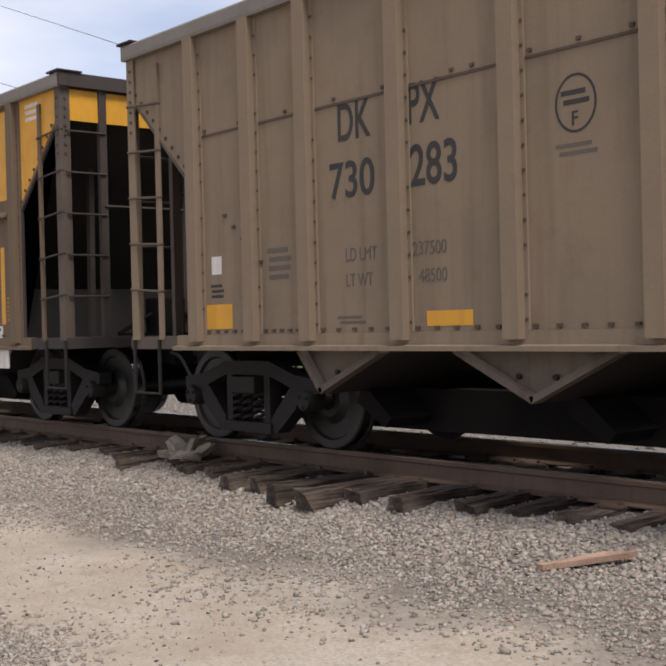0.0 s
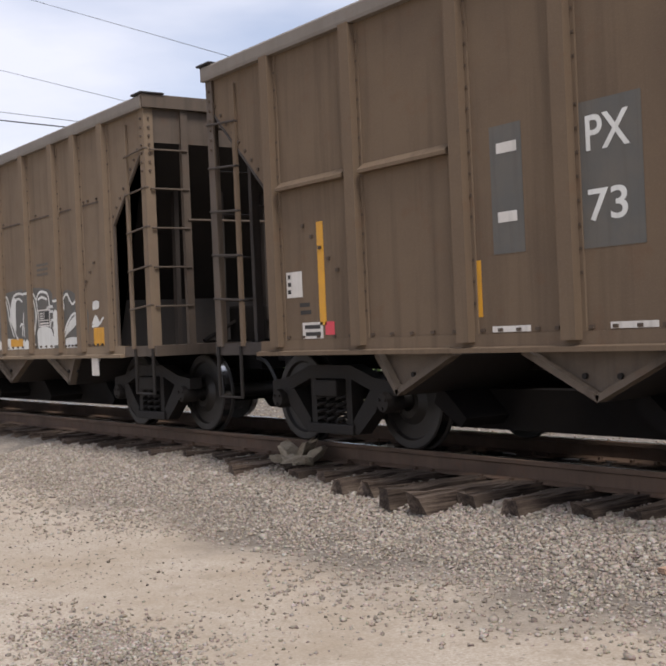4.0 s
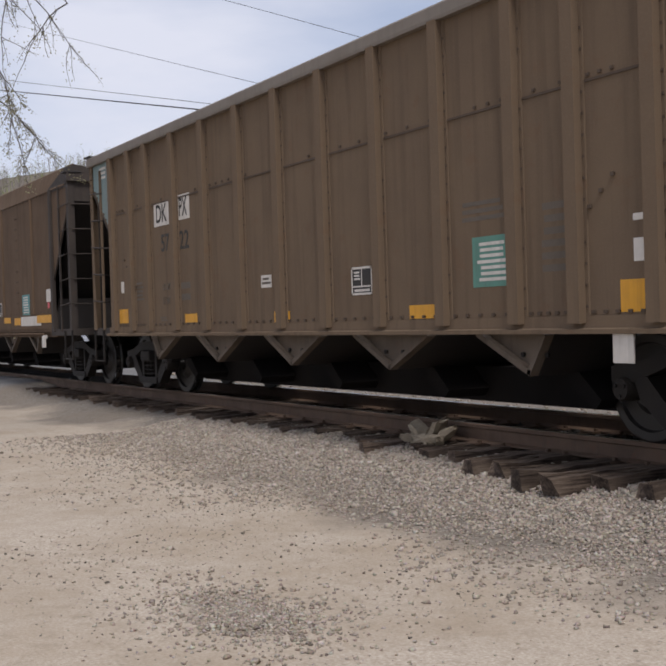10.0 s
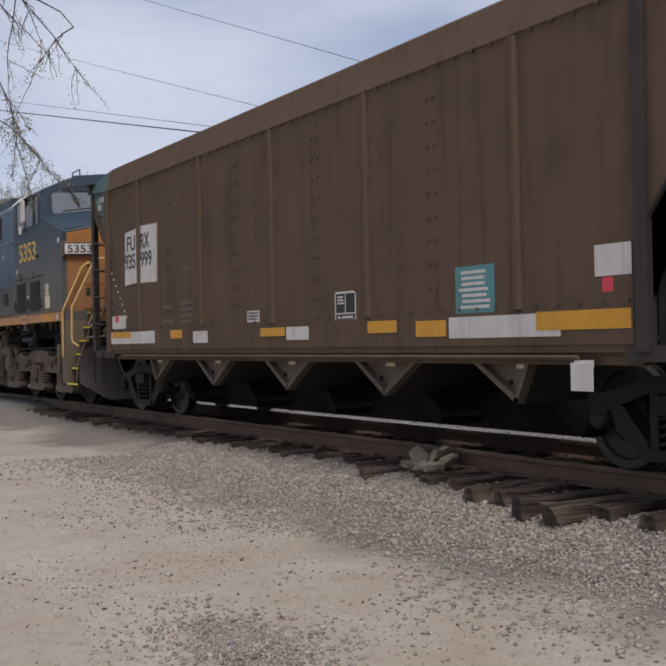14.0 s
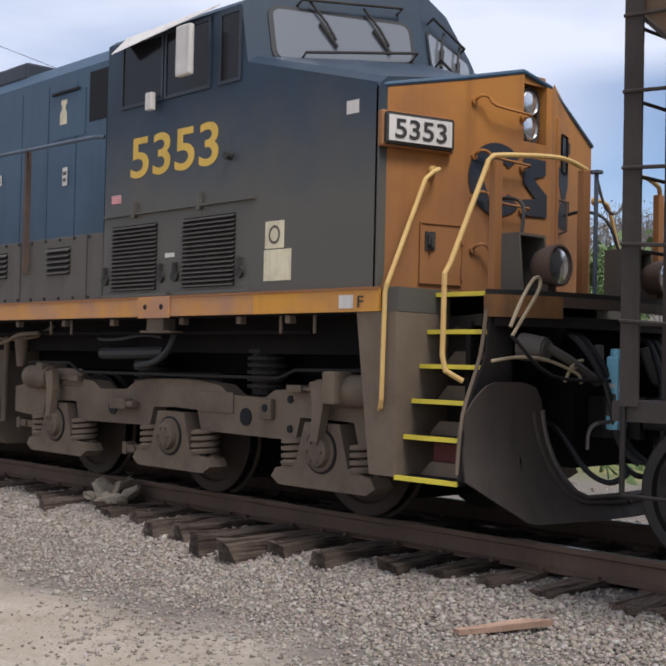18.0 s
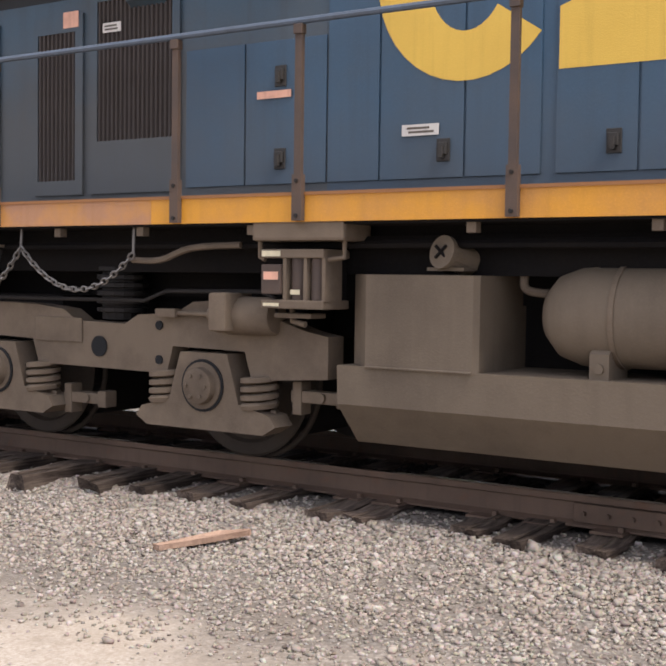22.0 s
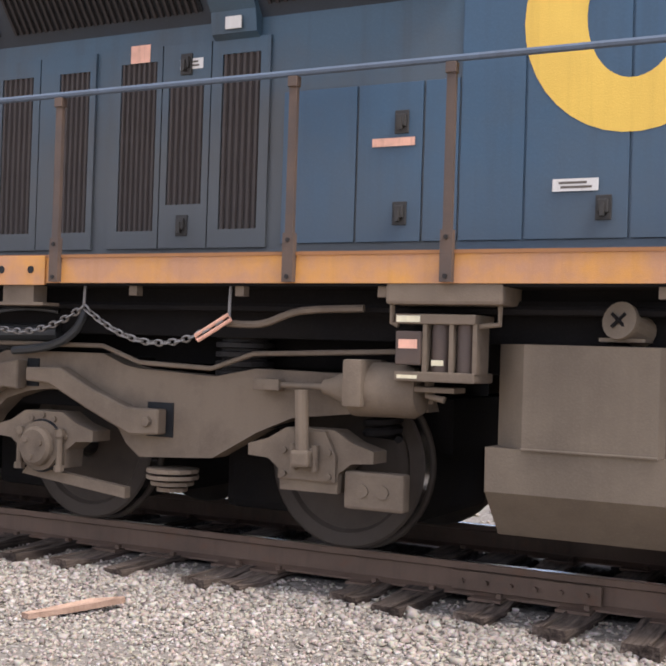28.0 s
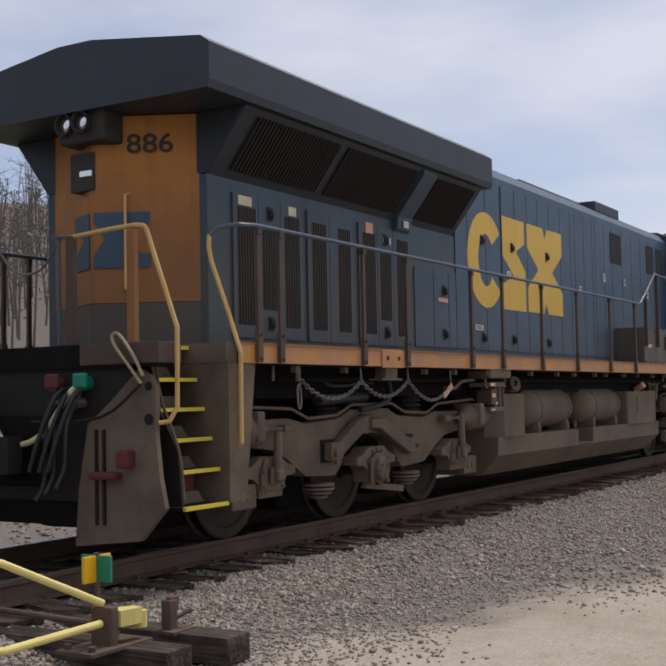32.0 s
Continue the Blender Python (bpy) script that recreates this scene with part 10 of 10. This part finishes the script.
box(bm, 6.2, 6.28, -2.36, -2.28, -0.23, -0.02, 0.012)
box(bm, 6.22, 6.31, -2.35, -2.3, -0.1, 0.0, 0.01)
tube(bm, [(6.24, -2.32, -0.16), (6.32, -2.36, -0.13), (6.38, -2.4, -0.1)], 0.016, 6)
box(bm, 6.14, 6.36, -2.44, -2.26, -0.235, -0.212)
part("lever_rest", bm, "railside", sw, "rusty lever latch")
bm = B()
cyl(bm, (5.78, -2.1, -0.22), (5.78, -2.1, 0.335), 0.02, 10)
part("spindle", bm, "railside", sw)
bm = B()
tube(bm, [(5.78, -2.15, -0.12), (5.8, -1.2, -0.1), (5.86, 0.7, -0.1)], 0.022, 8)
part("throw_rod", bm, "railside", sw)
m = Matrix.Translation((5.78, -2.1, 0.235)) @ pose(0, 0, 0, 0, 0, -90)
for a, mname in ((0, "greenpl"), (90, "yellowpl")):
    bm = B()
    box(bm, -0.125, 0.125, -0.012, 0.012, -0.085, 0.085, 0.006)
    part("target", bm, mname, sw, "square plastic target vane", at=m @ pose(0, 0, 0, 0, 0, a))

# ---- distance: woods on the hill, trees behind the track, cables, overhanging branch
PROF = ((-110, 5.5), (-84, 5.7), (-78, 6.8), (-74, 7.5), (-71, 7.7), (-66, 6.9), (-60, 5.6), (-45, 5.5), (-34, 5.6), (-27, 5.4), (-20, 7.4), (-13, 9.8), (-7, 12.0), (0, 13.4), (15, 14.0), (30, 12.0), (43, 9.6), (52, 9.0), (60, 8.5), (75, 7.5), (110, 7))


def ridge(a):
    for (a0, e0), (a1, e1) in zip(PROF, PROF[1:]):
        if a0 <= a <= a1:
            t = (a - a0) / (a1 - a0)
            return e0 + (e1 - e0) * t
    return 7.0


def hill_point(a, f):
    """A point of the hillside at azimuth a; f 0 at the foot, 1 at the ridge."""
    far = 230 if a > -40 else 230 + min(1, (-40 - a) / 20) * 260
    d = 60 + (far - 60) * f if a > -40 else 120 + (far - 120) * f
    top = far * math.tan(radians(ridge(a))) + 1.2
    h = top * (f ** 1.15)
    h += (noise.noise(Vector((a * 0.12, f * 3, 2.0))) * 0.05 * top) * min(1, f * 3)
    return (math.sin(radians(a)) * d, -7.5 + math.cos(radians(a)) * d, h - 0.5)


az = np.arange(-104, 104.1, 1.6)
fs = np.linspace(0, 1, 14)
verts = [(x * 0.85, (y + 7.5) * 0.85 - 7.5, -6.0) for x, y, z in [hill_point(a, 0) for a in az]]
verts += [hill_point(a, f) for f in fs for a in az]
verts += [(x * 1.5, (y + 7.5) * 1.5 - 7.5, z * 0.2 - 5) for x, y, z in [hill_point(a, 1) for a in az]]
na = len(az)
faces = [(j * na + i, j * na + i + 1, (j + 1) * na + i + 1, (j + 1) * na + i) for j in range(len(fs) + 1) for i in range(na - 1)]
me = bpy.data.meshes.new("hillside")
me.from_pydata(verts, [], faces)
me.materials.append(M["hill"])
for p in me.polygons:
    p.use_smooth = True
tagged(new("hillside", me), "brown leaf-littered wooded hillside behind the track", "hillside", kind="structure")


def woods(name, label, mat, n, a0, a1, f0, f1, seed, crown=1.0, sparse=1.0):
    """Bare woods: thin trunks with fans of twigs and small clumps, joined."""
    r = np.random.RandomState(seed)
    V, F = [], []

    def quad(p, q, w, side):
        i = len(V)
        V.extend([p - side * w, p + side * w, q + side * w * 0.4, q - side * w * 0.4])
        F.append((i, i + 1, i + 2, i + 3))

    for _ in range(n):
        a, f = r.uniform(a0, a1), r.uniform(f0, f1) ** 0.7
        x, y, z = hill_point(a, f)
        h = r.uniform(6, 11) * crown
        base = np.array([x, y, z - 0.6])
        rad = np.array([math.cos(radians(a)), -math.sin(radians(a)), 0])
        top = base + np.array([0, 0, h]) + rad * r.normal(0, 0.6)
        quad(base, top, 0.11, rad)
        for k in range(int(9 * sparse)):
            t = r.uniform(0.35, 0.95)
            p = base + (top - base) * t
            dr = rad * r.normal(0, 1) + np.array([0, 0, r.uniform(0.5, 1.3)]) + np.array([math.sin(radians(a)), math.cos(radians(a)), 0]) * r.normal(0, 0.6)
            q = p + dr * r.uniform(0.8, 1.9)
            quad(p, q, 0.045, np.cross(dr, [math.sin(radians(a)), math.cos(radians(a)), 0]) / (np.linalg.norm(dr) + 1e-6))
            for _k in range(2):
                c = q + r.normal(0, 0.7, 3)
                s = r.uniform(0.06, 0.2)
                i = len(V)
                V.extend([c + r.normal(0, s, 3) for _q in range(3)])
                F.append((i, i + 1, i + 2))
    me_ = bpy.data.meshes.new(name)
    me_.from_pydata([tuple(map(float, v)) for v in V], [], F)
    me_.materials.append(M[mat])
    return tagged(new(name, me_), label, "woods", kind="stuff")


woods("woods", "bare grey-brown spring woods along the ridge", "woods", 2600, -40, 66, 0.02, 1.0, 21)
woods("woods", "bare woods on the far ridge beyond the crossing", "woods", 700, -92, -60, 0.3, 1.0, 22, 0.8)
woods("woods", "patches of first green among the bare woods", "budgreen", 160, -82, -62, 0.3, 0.9, 23, 0.9)


def tree(name, label, x, y, h, seed, leaf="leaf", spread=1.0, clumps=150, lean=0.0):
    """A tapered trunk with forked limbs and many small leaves with gaps between."""
    r = random.Random(seed)
    t = thing(name, label, "tree", "trees behind the track")
    t.location = (x, y, ground_z(x, y) - 0.1)
    bm = B()
    tips = []

    def grow(p, d, length, rad, level):
        pts = [p]
        for k in range(4):
            d = (d + Vector((r.uniform(-0.16, 0.16), r.uniform(-0.16, 0.16), 0.06))).normalized()
            pts.append(pts[-1] + d * length / 4)
        for (a, b), w in zip(zip(pts, pts[1:]), (1, 0.85, 0.7, 0.55)):
            cyl(bm, a, b, rad * w, 7 if level < 2 else 4, rad * w * 0.85)
        if level == 3:
            tips.append(pts[-1])
            tips.append(pts[2])
            return
        for k in range(3 if level else 5):
            q = pts[-1] if k == 0 else pts[r.randint(2, 4)]
            e = (d + Vector((r.uniform(-1, 1) * spread, r.uniform(-1, 1) * spread, r.uniform(-0.15, 0.7)))).normalized()
            grow(q, e, length * r.uniform(0.55, 0.75), rad * 0.5, level + 1)

    grow(Vector((0, 0, 0)), Vector((lean, 0, 1)).normalized(), h * 0.42, h * 0.018, 0)
    part("trunk", bm, "bark", t)
    rr = np.random.RandomState(seed)
    V, F = [], []
    for c in tips:
        c = np.array(c)
        for k in range(clumps // 4):
            q = c + rr.normal(0, h * 0.05, 3)
            s = rr.uniform(0.06, 0.15) * h / 9
            i = len(V)
            u, w = rr.normal(0, s, 3), rr.normal(0, s, 3)
            V.extend([q - u, q + w * 0.7, q + u, q - w * 0.7])
            F.append((i, i + 1, i + 2, i + 3))
    me_ = bpy.data.meshes.new("crown")
    me_.from_pydata([tuple(map(float, v)) for v in V], [], F)
    part("crown", me_, leaf, t)
    return t


for i, (x, y, h) in enumerate(((-19, 15, 6.5), (-23.5, 17, 8), (-27, 14.5, 5.5), (-31, 19, 7), (-35.5, 24, 8), (-40, 31, 5.5), (-46, 35, 6.5), (-51, 38, 6.5), (-16, 22, 6), (-58, 42, 7), (-17.5, 12.5, 4.6), (-21, 13.5, 5.2), (-25, 20, 8.5), (-14.5, 13.5, 4.2))):
    tree("tree", "leafy spring tree with fresh green crown behind the track", x, y, h, 40 + i, spread=1.0, clumps=300)

# grassy bank behind the track
r = np.random.RandomState(8)
V, F = [], []
for k in range(9000):
    x, y = r.uniform(-48, 20), r.uniform(7, 24)
    z = ground_z(x, y)
    h = r.uniform(0.15, 0.5)
    a = r.uniform(0, 6.28)
    i = len(V)
    w = 0.03 + 0.04 * r.rand()
    V += [(x - w * math.cos(a), y - w * math.sin(a), z), (x + w * math.cos(a), y + w * math.sin(a), z), (x + r.normal(0, 0.1), y + r.normal(0, 0.1), z + h)]
    F.append((i, i + 1, i + 2))
me = bpy.data.meshes.new("grass")
me.from_pydata(V, [], F)
me.materials.append(M["leaf"])
tagged(new("grass", me), "rough spring grass beyond the track", "grass", kind="stuff")


def red_house(x0, x1, y0, y1):
    """A low timber house with a faded red metal roof, below the track's level."""
    h = thing("house", "low brown timber house with a faded red metal roof", "house")
    g = ground_z((x0 + x1) / 2, (y0 + y1) / 2) - 0.2
    eave, peak, ym = 0.85, 1.85, (y0 + y1) / 2
    for a, b in ((y0 + 0.3, y0 + 0.5), (y1 - 0.5, y1 - 0.3)):
        part("wall", box(B(), x0 + 0.3, x1 - 0.3, a, b, g, eave), "housewall", h)
    for u in (x0 + 0.3, x1 - 0.5):
        part("wall", prism(B(), [(y0 + 0.5, g), (y1 - 0.5, g), (y1 - 0.5, eave), (ym, peak - 0.12), (y0 + 0.5, eave)], u, u + 0.2, "x"), "housewall", h)
    for ya, yb in ((y0, ym), (y1, ym)):
        rf = part("roof", prism(B(), [(ya, eave - 0.12), (yb, peak), (yb, peak + 0.06), (ya, eave - 0.04)], x0, x1, "x"), "roofred", h, "faded red ribbed metal roof")
        n = int((x1 - x0) / 0.6)
        rib_ = mesh_of(prism(B(), [(ya, eave - 0.038), (yb, peak + 0.062), (yb, peak + 0.09), (ya, eave - 0.01)], -0.02, 0.02, "x"), "seam")
        for k in range(n + 1):
            part("seam", rib_, "roofred", rf, at=(x0 + (x1 - x0) * k / n, 0, 0))
    for u in (x0 + 1.6, x0 + 4.2):
        fr_ = part("window", surround(B(), u - 0.5, u + 0.5, -0.75, 0.5, u - 0.42, u + 0.42, -0.67, 0.42, y0 + 0.26, y0 + 0.3), "white", h)
        part("pane", box(B(), u - 0.42, u + 0.42, y0 + 0.28, y0 + 0.295, -0.67, 0.42), "darkglass", fr_)


red_house(-11.2, -3.0, 37.0, 45.0)


def cable(name, label, pts, r, sag):
    path = []
    for a, b in zip(pts, pts[1:]):
        a, b = Vector(a), Vector(b)
        for k in range(24):
            t = k / 24
            path.append(a + (b - a) * t - Vector((0, 0, sag * 4 * t * (1 - t))))
    path.append(Vector(pts[-1]))
    ob = part(name, tube(B(), path, r, 5), "wire", None)
    return tagged(ob, label, "cable", "overhead cables")


cable("overhead_cable", "thick black overhead cable", [(-170, 14, 36.2), (-96.25, 14, 20.57), (-51, 14, 11.09), (-16, 14, 3.7)], 0.035, 0.0)
cable("overhead_cable", "thin black overhead cable", [(-170, 14, 38.0), (-86.5, 14, 19.28), (-49.7, 14, 11.13), (-16, 14, 3.6)], 0.016, 0.0)
cable("overhead_cable", "thin grey overhead cable", [(-160, 14, 45.3), (-87.3, 14, 23.72), (-46, 14, 11.49), (-20, 14, 3.8)], 0.012, 0.0)
cable("overhead_cable", "thin grey overhead cable", [(-140, 14, 49.3), (-53.8, 14, 17.6), (-42.5, 14, 13.47), (-17, 14, 4.1)], 0.012, 0.0)


def branch_tree():
    """A bare budding branch that reaches in from a tree beside the lot."""
    t = thing("tree", "bare tree with budding twigs reaching over the lot", "tree")
    r = random.Random(5)
    bm, bud = B(), B()

    def grow(p, d, length, rad, level):
        pts = [p]
        n = 6
        for k in range(n):
            d = (d + Vector((r.uniform(-0.18, 0.18), r.uniform(-0.18, 0.18), r.uniform(-0.16, 0.06)))).normalized()
            pts.append(pts[-1] + d * length / n)
        for k, (a, b) in enumerate(zip(pts, pts[1:])):
            cyl(bm, a, b, rad * (1 - 0.1 * k), 5, rad * (0.9 - 0.1 * k))
        if level >= 2:
            for q in pts[1:]:
                for _ in range(2):
                    c = q + Vector((r.uniform(-0.05, 0.05), r.uniform(-0.05, 0.05), r.uniform(-0.03, 0.05)))
                    bmesh.ops.create_icosphere(bud, subdivisions=1, radius=r.uniform(0.005, 0.011), matrix=Matrix.Translation(c))
        if level < 3:
            for k in range(6 if level else 5):
                q = pts[r.randint(1, n)]
                e = (d + Vector((r.uniform(-0.8, 0.8), r.uniform(-0.8, 0.8), r.uniform(-0.6, 0.35)))).normalized()
                grow(q, e, length * r.uniform(0.25, 0.45), max(rad * 0.55, 0.0035), level + 1)

    for p, d, ln, rad in (((-17.4, -4.0, 6.5), (0.91, 0.0, -0.42), 3.7, 0.018), ((-17.4, -4.0, 5.15), (0.96, 0.0, -0.22), 2.8, 0.014), ((-15.8, -4.0, 4.75), (0.84, 0.0, -0.54), 2.0, 0.011),
                          ((-17.0, -4.2, 5.5), (0.95, 0.05, -0.1), 2.0, 0.014), ((-17.0, -3.8, 4.4), (0.95, 0.05, -0.25), 2.0, 0.012)):
        grow(Vector(p), Vector(d).normalized(), ln, rad, 1)
    # trunk and limbs that bear it
    root = Vector((-21.5, -4.6, ground_z(-21.5, -4.6)))
    fork = Vector((-21.0, -4.4, 4.2))
    cyl(bm, root, fork, 0.24, 12, 0.16)
    cyl(bm, fork, fork + Vector((0.5, 0.3, 3.5)), 0.15, 12, 0.05)
    for q, e in ((0.2, (-17.4, -4.0, 5.15)), (0.8, (-17.4, -4.0, 6.5)), (0.0, (-15.8, -4.0, 4.75)), (0.6, (-17.0, -4.2, 5.5)), (0.1, (-17.0, -3.8, 4.4))):
        a, b = fork + Vector((0.1, 0.05, q)), Vector(e)
        mid = (a + b) / 2 + Vector((0, 0, 0.4))
        cyl(bm, a, mid, 0.06, 8, 0.035)
        cyl(bm, mid, b, 0.035, 8, 0.018)
    part("trunk", bm, "twig", t)
    tagged(part("bud", bud, "bud", t, "pale swelling buds"), kind="stuff")


branch_tree()


# ---- motion: the train rolls to the right, its wheels turning
def rolled(t):
    return float(np.interp(t, [a for a, _ in ROLL], [b for _, b in ROLL]))


def motions():
    for car in (hop_a, hop_b, hop_c, hop_d, hop_e, loco_a, loco_b):
        x0 = car.location.x
        walk(car, [(t, pose(x0 + s, 0, 0)) for t, s in ROLL])
    n = 220
    times = [32.0 * k / n for k in range(n + 1)]
    for ws, x, r in WHEELSETS:
        walk(ws, [(t, pose(x, 0, r, 0, math.degrees(rolled(t) / r) % 360, 0)) for t in times])


motions()
